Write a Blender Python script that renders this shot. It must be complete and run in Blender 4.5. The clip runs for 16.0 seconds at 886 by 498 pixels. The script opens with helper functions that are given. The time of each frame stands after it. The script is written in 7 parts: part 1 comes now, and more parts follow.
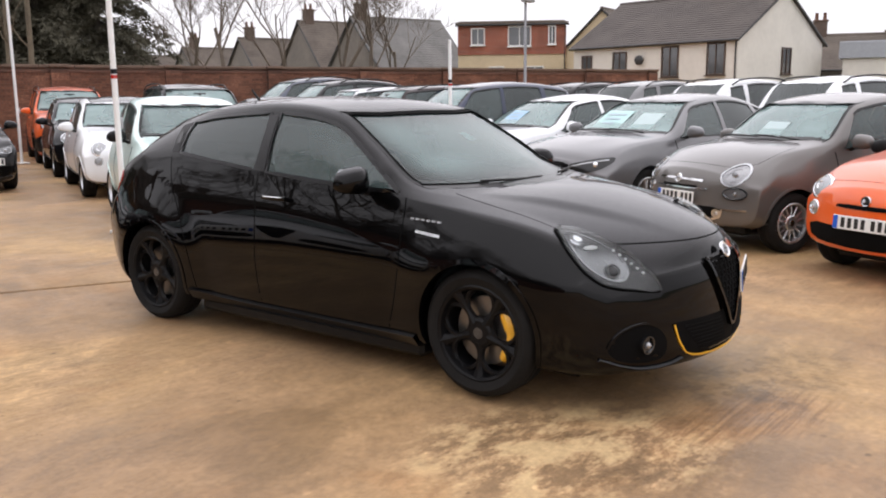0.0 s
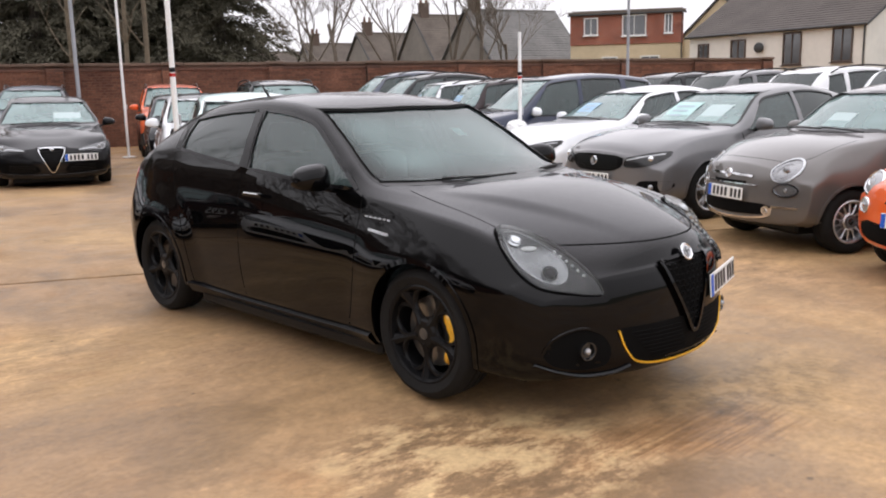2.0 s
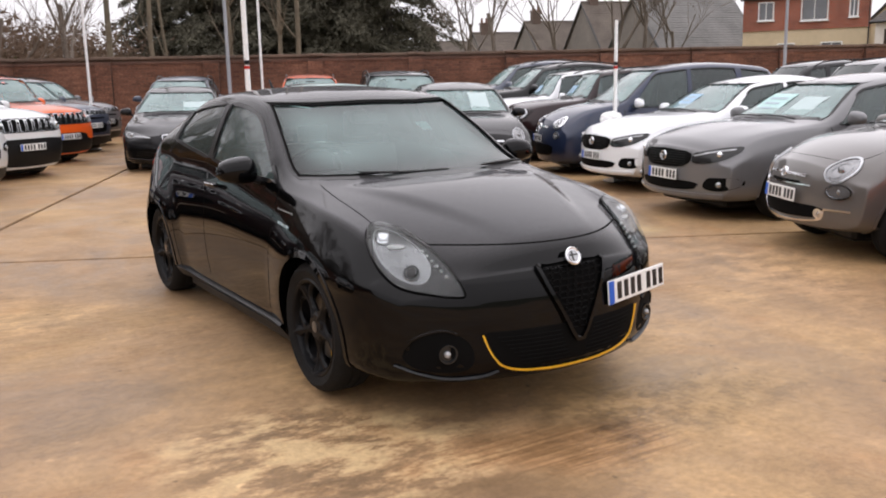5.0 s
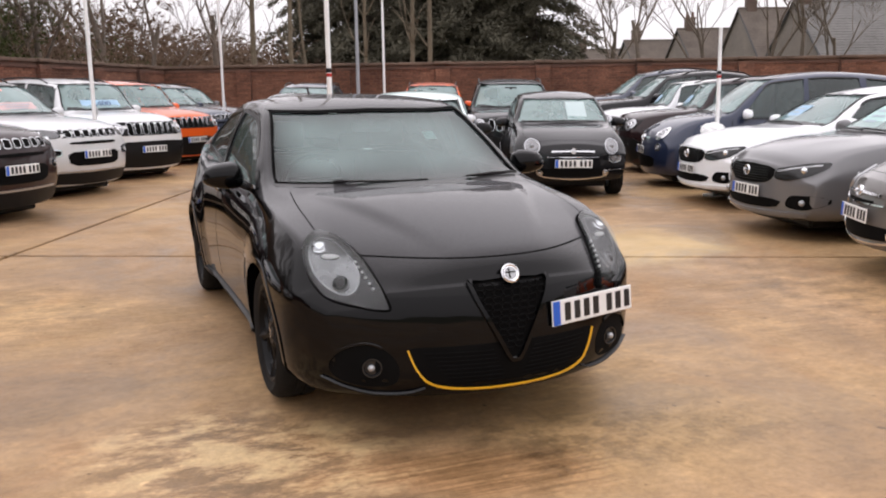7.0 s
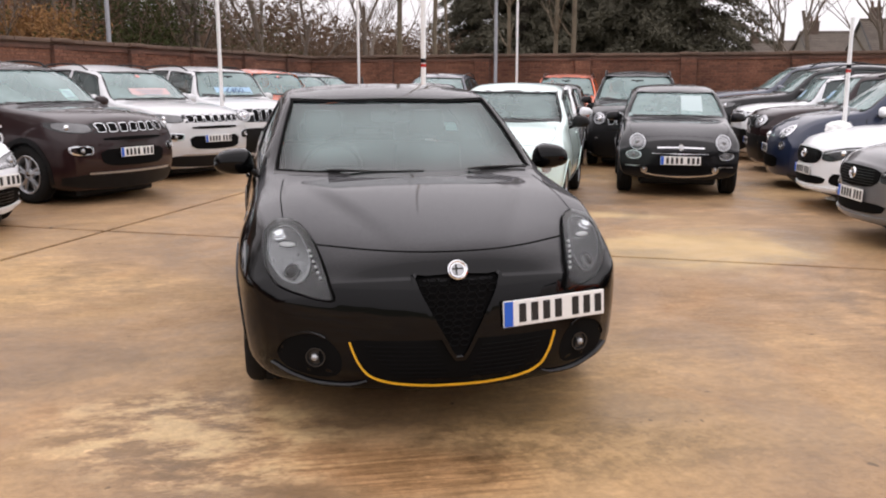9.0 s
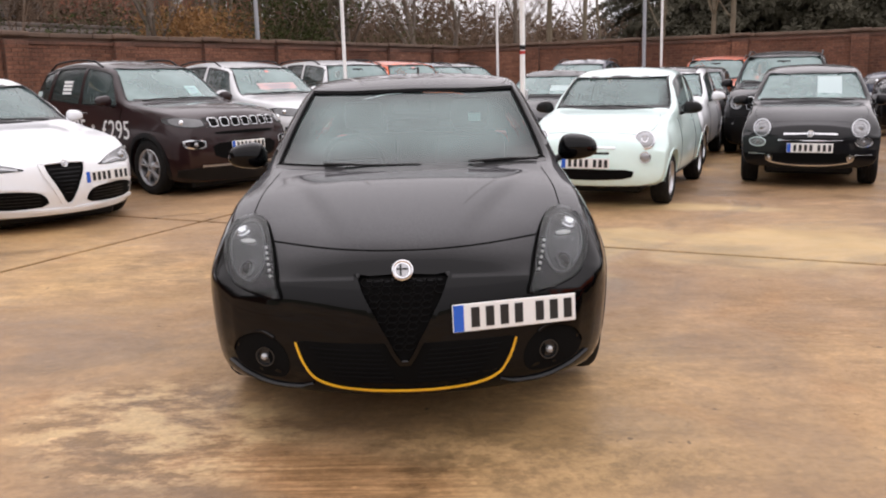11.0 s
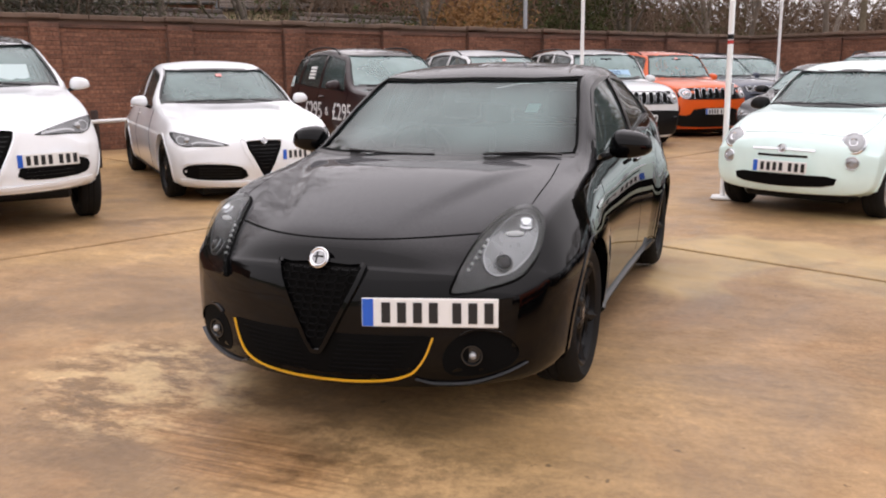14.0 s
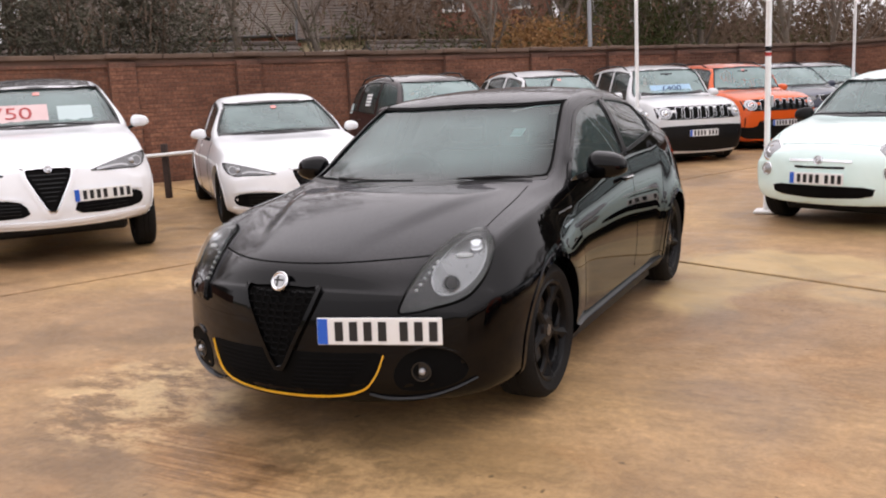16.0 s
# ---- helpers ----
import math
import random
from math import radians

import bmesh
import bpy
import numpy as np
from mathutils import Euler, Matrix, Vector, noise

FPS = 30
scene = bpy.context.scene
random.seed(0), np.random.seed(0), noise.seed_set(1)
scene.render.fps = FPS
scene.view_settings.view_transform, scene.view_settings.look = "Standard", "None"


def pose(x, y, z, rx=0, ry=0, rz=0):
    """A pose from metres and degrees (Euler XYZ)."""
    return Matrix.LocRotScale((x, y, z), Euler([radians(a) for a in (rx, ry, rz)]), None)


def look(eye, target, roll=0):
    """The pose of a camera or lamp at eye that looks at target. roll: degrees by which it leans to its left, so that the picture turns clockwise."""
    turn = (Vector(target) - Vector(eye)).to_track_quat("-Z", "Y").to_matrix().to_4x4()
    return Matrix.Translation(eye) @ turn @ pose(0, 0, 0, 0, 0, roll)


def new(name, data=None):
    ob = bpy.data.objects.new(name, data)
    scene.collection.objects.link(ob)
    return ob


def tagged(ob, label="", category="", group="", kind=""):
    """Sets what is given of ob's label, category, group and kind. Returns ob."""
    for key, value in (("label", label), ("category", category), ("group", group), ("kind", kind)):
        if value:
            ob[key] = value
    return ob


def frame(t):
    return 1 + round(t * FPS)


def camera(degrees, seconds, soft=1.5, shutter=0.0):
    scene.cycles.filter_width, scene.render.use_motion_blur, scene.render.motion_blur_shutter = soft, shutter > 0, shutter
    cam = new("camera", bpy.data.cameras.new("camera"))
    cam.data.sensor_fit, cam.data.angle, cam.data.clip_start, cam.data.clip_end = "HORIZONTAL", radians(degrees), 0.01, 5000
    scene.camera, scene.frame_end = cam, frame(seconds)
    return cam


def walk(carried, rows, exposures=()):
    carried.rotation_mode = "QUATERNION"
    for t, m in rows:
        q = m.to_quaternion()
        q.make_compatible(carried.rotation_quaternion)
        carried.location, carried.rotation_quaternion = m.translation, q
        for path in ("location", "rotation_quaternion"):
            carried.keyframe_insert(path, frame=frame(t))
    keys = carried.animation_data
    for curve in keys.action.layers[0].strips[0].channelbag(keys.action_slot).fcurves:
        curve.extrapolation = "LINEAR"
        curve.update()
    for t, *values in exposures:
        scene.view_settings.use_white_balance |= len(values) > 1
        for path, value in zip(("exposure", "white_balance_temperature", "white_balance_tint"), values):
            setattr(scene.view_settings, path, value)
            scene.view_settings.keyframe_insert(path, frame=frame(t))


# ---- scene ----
cam = camera(54.3, 16.0, 2.0)

PATH = [
    (0, (-4.155, -3.668, 1.441), (-2.599, -2.46, 1.097), -0.6),
    (0.5, (-4.019, -3.848, 1.444), (-2.526, -2.561, 1.104), -1.4),
    (1, (-3.882, -4.011, 1.441), (-2.437, -2.683, 1.054), -0.8),
    (1.5, (-3.679, -4.086, 1.439), (-2.27, -2.717, 1.065), -0.7),
    (2, (-3.54, -4.242, 1.446), (-2.173, -2.826, 1.089), -1.3),
    (2.5, (-3.394, -4.427, 1.452), (-2.075, -2.963, 1.109), -0.6),
    (3, (-3.192, -4.49, 1.454), (-1.934, -2.972, 1.114), -0.9),
    (5.5, (-2.264, -5.144, 1.439), (-1.29, -3.438, 1.066), -1.0),
    (6, (-2.041, -5.187, 1.427), (-1.158, -3.431, 1.059), -0.8),
    (6.5, (-1.835, -5.256, 1.434), (-1.029, -3.463, 1.068), -1.3),
    (7, (-1.608, -5.398, 1.437), (-0.865, -3.574, 1.088), -0.9),
    (7.5, (-1.395, -5.44, 1.432), (-0.738, -3.583, 1.085), -0.9),
    (8, (-1.187, -5.466, 1.439), (-0.609, -3.582, 1.097), -0.6),
    (8.5, (-0.944, -5.561, 1.431), (-0.46, -3.65, 1.089), -0.5),
    (9, (-0.748, -5.584, 1.427), (-0.357, -3.657, 1.062), -0.1),
    (11.5, (0.435, -5.456, 1.416), (0.298, -3.499, 1.028), -1.3),
    (12, (0.699, -5.456, 1.413), (0.419, -3.517, 1.009), -0.6),
    (12.5, (0.91, -5.349, 1.393), (0.52, -3.429, 0.992), -0.8),
    (13, (1.117, -5.259, 1.404), (0.621, -3.36, 1.017), -0.7),
    (13.5, (1.408, -5.202, 1.394), (0.764, -3.345, 1.021), -0.5),
    (14, (1.613, -5.084, 1.38), (0.915, -3.251, 0.987), -0.6),
    (14.5, (1.78, -4.972, 1.392), (1.031, -3.157, 1.009), -1.1),
    (15, (2.035, -4.977, 1.405), (1.129, -3.23, 1.046), -0.5),
    (15.5, (2.196, -5.008, 1.412), (1.271, -3.27, 1.063), -2.5),
    (16, (2.218, -5.031, 1.41), (1.322, -3.276, 1.068), -2.9),
]
walk(cam, [(t, look(eye, target, roll)) for t, eye, target, roll in PATH], exposures=[(0, 0.62, 6480, 15), (3, 0.60, 6500, 15), (7, 0.56, 6630, 17), (16, 0.54, 6700, 18)])

# ---- sky, sun, exposure ----
world = bpy.data.worlds.new("overcast_sky")
scene.world = world
world.use_nodes = True
_n, _l = world.node_tree.nodes, world.node_tree.links
_sky = _n.new("ShaderNodeTexSky")
_sky.sky_type, _sky.sun_disc = "NISHITA", False
_sky.sun_elevation, _sky.sun_rotation = radians(82), radians(14)
_sky.dust_density, _sky.air_density, _sky.ozone_density = 1.0, 1.0, 1.0
_hs = _n.new("ShaderNodeHueSaturation")
_hs.inputs["Saturation"].default_value = 0.12
_bg = _n["Background"]
_bg.inputs["Strength"].default_value = 0.20
_l.new(_sky.outputs[0], _hs.inputs["Color"])
_cloud = _n.new("ShaderNodeMix")
_cloud.data_type = "RGBA"
_cloud.inputs[0].default_value = 0.85
_cloud.inputs[7].default_value = (3.15, 3.15, 3.25, 1)
_l.new(_hs.outputs[0], _cloud.inputs[6])
# an overcast sky is brightest overhead
_tc, _sep, _grad, _up = (_n.new("ShaderNode" + k) for k in ("TexCoord", "SeparateXYZ", "MapRange", "VectorMath"))
_l.new(_tc.outputs["Generated"], _sep.inputs[0])
_l.new(_sep.outputs["Z"], _grad.inputs["Value"])
_grad.inputs["To Min"].default_value, _grad.inputs["To Max"].default_value = 0.95, 1.75
_up.operation = "SCALE"
_l.new(_cloud.outputs[2], _up.inputs[0])
_l.new(_grad.outputs[0], _up.inputs["Scale"])
_l.new(_up.outputs[0], _bg.inputs["Color"])
_sun = new("sun", bpy.data.lights.new("sun", "SUN"))
_sun.data.energy, _sun.data.angle, _sun.data.color = 0.5, radians(150), (1.0, 0.97, 0.94)
_sun.matrix_world = look((0, 0, 30), (-1.0, -4.0, 0))

# ---- materials ----
MATS = {}


def mat(name, color, rough=0.5, metal=0.0, coat=0.0, var=0.0, scale=8.0, bump=0.0, bump_scale=60.0, spec=0.5, island=0.0):
    """A principled material with two scales of colour variation and a fine relief."""
    if name in MATS:
        return MATS[name]
    m = bpy.data.materials.new(name)
    m.use_nodes = True
    n, l = m.node_tree.nodes, m.node_tree.links
    b = n["Principled BSDF"]
    b.inputs["Base Color"].default_value = (*color, 1)
    b.inputs["Roughness"].default_value = rough
    b.inputs["Metallic"].default_value = metal
    b.inputs["Coat Weight"].default_value = coat
    b.inputs["Coat Roughness"].default_value = 0.03
    b.inputs["Specular IOR Level"].default_value = spec
    if var or bump:
        tc = n.new("ShaderNodeTexCoord")
    if var:
        fine, big = n.new("ShaderNodeTexNoise"), n.new("ShaderNodeTexNoise")
        for node, sc in ((fine, scale * 6), (big, scale)):
            node.inputs["Scale"].default_value = sc
            node.inputs["Detail"].default_value = 5
            l.new(tc.outputs["Object"], node.inputs["Vector"])
        add = n.new("ShaderNodeMath")
        add.operation = "MULTIPLY_ADD"
        add.inputs[1].default_value = 0.5
        l.new(fine.outputs[0], add.inputs[0])
        l.new(big.outputs[0], add.inputs[2])
        mr = n.new("ShaderNodeMapRange")
        mr.inputs["From Min"].default_value, mr.inputs["From Max"].default_value = 0.45, 1.05
        mr.inputs["To Min"].default_value, mr.inputs["To Max"].default_value = 1 - var, 1 + var
        l.new(add.outputs[0], mr.inputs["Value"])
        out = mr.outputs[0]
        if island:
            oi = n.new("ShaderNodeObjectInfo")
            mr2 = n.new("ShaderNodeMapRange")
            mr2.inputs["To Min"].default_value, mr2.inputs["To Max"].default_value = 1 - island, 1 + island
            l.new(oi.outputs["Random"], mr2.inputs["Value"])
            mu = n.new("ShaderNodeMath")
            mu.operation = "MULTIPLY"
            l.new(out, mu.inputs[0])
            l.new(mr2.outputs[0], mu.inputs[1])
            out = mu.outputs[0]
        vm = n.new("ShaderNodeVectorMath")
        vm.operation = "SCALE"
        vm.inputs[0].default_value = color
        l.new(out, vm.inputs["Scale"])
        l.new(vm.outputs[0], b.inputs["Base Color"])
    if bump:
        bn = n.new("ShaderNodeTexNoise")
        bn.inputs["Scale"].default_value = bump_scale
        bn.inputs["Detail"].default_value = 6
        l.new(tc.outputs["Object"], bn.inputs["Vector"])
        bp = n.new("ShaderNodeBump")
        bp.inputs["Strength"].default_value, bp.inputs["Distance"].default_value = bump, 0.01
        l.new(bn.outputs[0], bp.inputs["Height"])
        l.new(bp.outputs[0], b.inputs["Normal"])
    MATS[name] = m
    return m


def glass(name, tint, ior=1.6, rough=0.0, mist_sheen=0.0, border=0.0):
    """Thin tinted glass: what passes is tinted, what the surface mirrors follows Fresnel."""
    if name in MATS:
        return MATS[name]
    m = bpy.data.materials.new(name)
    m.use_nodes = True
    n, l = m.node_tree.nodes, m.node_tree.links
    n.remove(n["Principled BSDF"])
    t, g, f, x = (n.new("ShaderNode" + k) for k in ("BsdfTransparent", "BsdfGlossy", "Fresnel", "MixShader"))
    t.inputs["Color"].default_value = (*tint, 1)
    g.inputs["Roughness"].default_value = rough
    f.inputs["IOR"].default_value = ior
    l.new(f.outputs[0], x.inputs[0])
    if mist_sheen:
        # fine rain and breath on the pane, with teal sky reflection painted in
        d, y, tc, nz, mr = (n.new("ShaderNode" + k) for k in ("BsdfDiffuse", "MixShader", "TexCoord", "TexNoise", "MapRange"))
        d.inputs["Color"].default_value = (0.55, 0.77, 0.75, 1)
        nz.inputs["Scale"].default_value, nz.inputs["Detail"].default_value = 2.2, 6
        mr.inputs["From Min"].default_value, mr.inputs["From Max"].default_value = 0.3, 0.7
        mr.inputs["To Min"].default_value, mr.inputs["To Max"].default_value = mist_sheen * 0.75, mist_sheen * 1.25
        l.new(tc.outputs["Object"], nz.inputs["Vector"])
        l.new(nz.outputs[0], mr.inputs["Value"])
        haze = mr.outputs[0]
        if border:
            # breath and painted reflection clear towards the rim of the pane
            sep = n.new("ShaderNodeSeparateXYZ")
            l.new(tc.outputs["Generated"], sep.inputs[0])
            for axis, wide in (("X", border), ("Z", border * 1.6)):
                pp, ra, mu = (n.new("ShaderNode" + k) for k in ("Math", "MapRange", "Math"))
                pp.operation, mu.operation = "PINGPONG", "MULTIPLY"
                pp.inputs[1].default_value = 0.5
                ra.interpolation_type = "SMOOTHSTEP"
                ra.inputs["From Min"].default_value, ra.inputs["From Max"].default_value = 0.0, wide
                l.new(sep.outputs[axis], pp.inputs[0])
                l.new(pp.outputs[0], ra.inputs["Value"])
                l.new(haze, mu.inputs[0])
                l.new(ra.outputs[0], mu.inputs[1])
                haze = mu.outputs[0]
        l.new(haze, y.inputs[0])
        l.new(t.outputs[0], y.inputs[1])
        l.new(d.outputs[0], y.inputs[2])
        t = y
    l.new(t.outputs[0], x.inputs[1])
    l.new(g.outputs[0], x.inputs[2])
    l.new(x.outputs[0], n["Material Output"].inputs["Surface"])
    MATS[name] = m
    return m


def paint(name, color, flake=0.0, rough=0.25, spec=0.3, coat_ior=1.5, rain_sheen=0.10):
    """Car paint: a pigment under clear lacquer, with a little orange peel and road film."""
    if name in MATS:
        return MATS[name]
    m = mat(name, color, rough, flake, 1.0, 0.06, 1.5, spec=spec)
    n, l = m.node_tree.nodes, m.node_tree.links
    b = n["Principled BSDF"]
    b.inputs["Coat IOR"].default_value = coat_ior
    tc = n.new("ShaderNodeTexCoord")
    film = n.new("ShaderNodeTexNoise")
    film.inputs["Scale"].default_value, film.inputs["Detail"].default_value = 3.0, 8
    l.new(tc.outputs["Object"], film.inputs["Vector"])
    mr = n.new("ShaderNodeMapRange")
    mr.inputs["From Min"].default_value, mr.inputs["From Max"].default_value = 0.35, 0.75
    mr.inputs["To Min"].default_value, mr.inputs["To Max"].default_value = 0.01, 0.05
    l.new(film.outputs[0], mr.inputs["Value"])
    l.new(mr.outputs[0], b.inputs["Coat Roughness"])
    # grey sky sheen is mixed into up-facing paint, speckled like beads of rain
    geo, sep, up, speckle, cover, wet, surf = (n.new("ShaderNode" + k) for k in ("NewGeometry", "SeparateXYZ", "MapRange", "TexNoise", "MapRange", "BsdfDiffuse", "MixShader"))
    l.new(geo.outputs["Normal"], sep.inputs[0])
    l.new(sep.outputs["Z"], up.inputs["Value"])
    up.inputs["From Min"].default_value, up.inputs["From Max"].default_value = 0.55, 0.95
    speckle.inputs["Scale"].default_value, speckle.inputs["Detail"].default_value = 320, 3
    l.new(tc.outputs["Object"], speckle.inputs["Vector"])
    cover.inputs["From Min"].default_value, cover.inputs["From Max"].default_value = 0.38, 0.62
    cover.inputs["To Min"].default_value, cover.inputs["To Max"].default_value = rain_sheen * 0.75, rain_sheen * 1.2
    l.new(speckle.outputs[0], cover.inputs["Value"])
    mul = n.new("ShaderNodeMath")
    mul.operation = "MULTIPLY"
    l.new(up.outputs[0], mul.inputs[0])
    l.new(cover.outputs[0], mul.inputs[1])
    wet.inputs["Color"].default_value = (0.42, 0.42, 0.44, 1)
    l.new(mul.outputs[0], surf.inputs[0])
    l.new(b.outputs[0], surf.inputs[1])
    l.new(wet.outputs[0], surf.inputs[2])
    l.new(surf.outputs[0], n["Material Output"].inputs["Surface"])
    return m


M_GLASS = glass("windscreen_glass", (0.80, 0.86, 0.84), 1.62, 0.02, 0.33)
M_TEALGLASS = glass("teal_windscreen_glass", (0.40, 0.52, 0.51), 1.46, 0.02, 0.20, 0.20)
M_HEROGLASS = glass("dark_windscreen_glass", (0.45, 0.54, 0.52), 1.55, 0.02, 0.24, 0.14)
M_SIDE = glass("side_glass", (0.28, 0.34, 0.34), 1.6, 0.01, 0.08)
M_DARKGLASS = glass("privacy_glass", (0.05, 0.06, 0.06), 1.6, 0.01, 0.05)
M_LENS = glass("clear_lens", (0.86, 0.88, 0.88), 1.5)
M_BLACK = mat("black_plastic", (0.007, 0.007, 0.0075), 0.45, var=0.15, spec=0.2)
M_SATIN = mat("satin_black", (0.006, 0.006, 0.0065), 0.3, coat=0.15, var=0.1, spec=0.25)
M_VOID = mat("dark_recess", (0.003, 0.003, 0.003), 0.8, var=0.2, spec=0.08)
M_MESH = mat("grille_plastic", (0.0045, 0.0045, 0.0046), 0.7, var=0.15, spec=0.06)
M_GAP = mat("panel_gap", (0.003, 0.003, 0.003), 0.9, spec=0.05)
M_RUBBER = mat("tyre_rubber", (0.012, 0.0115, 0.011), 0.8, spec=0.15, var=0.25, scale=5, bump=0.3, bump_scale=90)
M_TRIM = mat("interior_trim", (0.025, 0.026, 0.028), 0.7, var=0.15, spec=0.2)
M_SEAT = mat("seat_cloth", (0.05, 0.05, 0.052), 0.85, var=0.2, bump=0.3)
M_CHROME = mat("chrome", (0.75, 0.76, 0.78), 0.12, 1.0, var=0.04)
M_ALLOY = mat("silver_alloy", (0.50, 0.51, 0.53), 0.32, 0.9, var=0.08)
M_BLACKALLOY = mat("black_alloy", (0.005, 0.005, 0.0055), 0.45, 0.0, 0.1, var=0.1, spec=0.12)
M_DISC = mat("brake_disc", (0.22, 0.21, 0.20), 0.35, 0.9, var=0.1)
M_YELLOW = mat("yellow_lacquer", (0.76, 0.40, 0.02), 0.3, coat=0.6, var=0.05)
M_PLATE = mat("plate_white", (0.78, 0.78, 0.76), 0.35, var=0.03)
M_INK = mat("plate_ink", (0.01, 0.01, 0.01), 0.4)
M_BLUE = mat("plate_blue", (0.01, 0.10, 0.52), 0.4, var=0.03)
M_HOUSING = mat("lamp_housing", (0.07, 0.073, 0.077), 0.22, 0.6, 0.5, var=0.15)
M_LAMPDARK = mat("lamp_bezel", (0.012, 0.0125, 0.013), 0.25, 0.0, 0.4, var=0.1, spec=0.3)
M_REFLECTOR = mat("lamp_reflector", (0.82, 0.83, 0.85), 0.12, 0.9, var=0.05)
M_LAMPGREY = mat("lamp_grey", (0.36, 0.37, 0.38), 0.2, 0.5, 0.6, var=0.1)
M_LAMPMID = mat("smoked_lamp_inside", (0.24, 0.243, 0.25), 0.22, 0.7, 0.6, var=0.45, scale=9)
M_LAMPSMOKE = mat("grey_lamp_inside", (0.12, 0.122, 0.125), 0.22, 0.5, 0.6, var=0.2, scale=10)
M_RED = mat("red_lamp", (0.45, 0.015, 0.01), 0.15, coat=1.0, var=0.1)
M_WHITE = mat("white_enamel", (0.80, 0.80, 0.79), 0.4, var=0.05, scale=3)
M_GREYPOLE = mat("galvanised_steel", (0.30, 0.31, 0.33), 0.5, 0.5, var=0.12, scale=3)
M_PAPER = mat("white_card", (0.46, 0.56, 0.56), 0.7, var=0.02)
M_BLUECARD = mat("blue_card", (0.34, 0.52, 0.68), 0.6, var=0.05)
M_TEALCARD = mat("mint_card", (0.44, 0.64, 0.62), 0.6, var=0.05)
M_PINKCARD = mat("pink_card", (0.62, 0.45, 0.44), 0.6, var=0.05)

# ---- building helpers ----
from mathutils.bvhtree import BVHTree


def finish(me, sharp=35.0):
    me.polygons.foreach_set("use_smooth", [True] * len(me.polygons))
    me.set_sharp_from_angle(angle=radians(sharp))
    return me


def mesh_of(bm, name, sharp=35.0):
    me = bpy.data.meshes.new(name)
    bm.to_mesh(me)
    bm.free()
    return finish(me, sharp)


def part(name, bm, material, parent, label="", m=None):
    """One mesh object under a thing; bm is a bmesh or a finished mesh."""
    me = bm if isinstance(bm, bpy.types.Mesh) else mesh_of(bm, name)
    if not me.materials and material:
        me.materials.append(material)
    ob = new(name, me)
    ob.parent = parent
    if m is not None:
        ob.matrix_basis = m
    if label:
        ob["label"] = label
    return ob


def thing(name, label, category, m=None, group="", kind=""):
    ob = new(name)
    ob.empty_display_size = 0.2
    if m is not None:
        ob.matrix_basis = m
    return tagged(ob, label, category, group, kind)


def solid(name, bm, material, label, category, m=None, group="", kind="", sharp=35.0):
    me = bm if isinstance(bm, bpy.types.Mesh) else mesh_of(bm, name, sharp)
    if not me.materials:
        me.materials.append(material)
    ob = new(name, me)
    if m is not None:
        ob.matrix_basis = m
    return tagged(ob, label, category, group, kind)


def box(sx, sy, sz, at=(0, 0, 0), bevel=0.0, bm=None, rot=None, seg=1):
    """A bevelled box, centred at a point, added to bm."""
    own = bmesh.new()
    bmesh.ops.create_cube(own, size=1)
    bmesh.ops.scale(own, vec=(sx, sy, sz), verts=own.verts)
    if bevel:
        bmesh.ops.bevel(own, geom=own.edges[:], offset=bevel, segments=seg, profile=0.6, affect="EDGES")
    if rot is not None:
        bmesh.ops.transform(own, matrix=rot.to_4x4(), verts=own.verts)
    bmesh.ops.translate(own, vec=at, verts=own.verts)
    return join(bm, own)


def join(bm, own):
    if bm is None:
        return own
    me = bpy.data.meshes.new("scratch")
    own.to_mesh(me)
    own.free()
    bm.from_mesh(me)
    bpy.data.meshes.remove(me)
    return bm


def lathe(profile, axis="x", n=32, bm=None, at=(0, 0, 0)):
    """Turn (radius, along) pairs about an axis."""
    bm = bm or bmesh.new()
    rings = []
    for r, a in profile:
        ring = []
        for i in range(n):
            c, s = math.cos(2 * math.pi * i / n) * r, math.sin(2 * math.pi * i / n) * r
            p = {"x": (a, c, s), "y": (c, a, s), "z": (c, s, a)}[axis]
            ring.append(bm.verts.new(Vector(p) + Vector(at)))
        rings.append(ring)
    for a, b in zip(rings, rings[1:]):
        for i in range(n):
            bm.faces.new((a[i], a[(i + 1) % n], b[(i + 1) % n], b[i]))
    for ring in (rings[0], rings[-1]):
        bm.faces.new(ring)
    bmesh.ops.recalc_face_normals(bm, faces=bm.faces)
    return bm


def tube(pts, r, sides=6, bm=None, closed=False):
    """A round bar along points; r a number or one for each point."""
    bm = bm or bmesh.new()
    pts = [Vector(p) for p in pts]
    radii = r if isinstance(r, (list, tuple)) else [r] * len(pts)
    rings, side = [], None
    for i, p in enumerate(pts):
        a = pts[i - 1] if i or closed else p
        b = pts[(i + 1) % len(pts)] if i < len(pts) - 1 or closed else p
        d = (b - a).normalized()
        if side is None:
            side = d.orthogonal().normalized()
        side = (side - d * side.dot(d)).normalized()
        up = d.cross(side)
        rings.append([bm.verts.new(p + radii[i] * (side * math.cos(2 * math.pi * k / sides) + up * math.sin(2 * math.pi * k / sides))) for k in range(sides)])
    pairs = list(zip(rings, rings[1:])) + ([(rings[-1], rings[0])] if closed else [])
    for a, b in pairs:
        for k in range(sides):
            bm.faces.new((a[k], a[(k + 1) % sides], b[(k + 1) % sides], b[k]))
    if not closed:
        bm.faces.new(rings[0][::-1])
        bm.faces.new(rings[-1])
    return bm


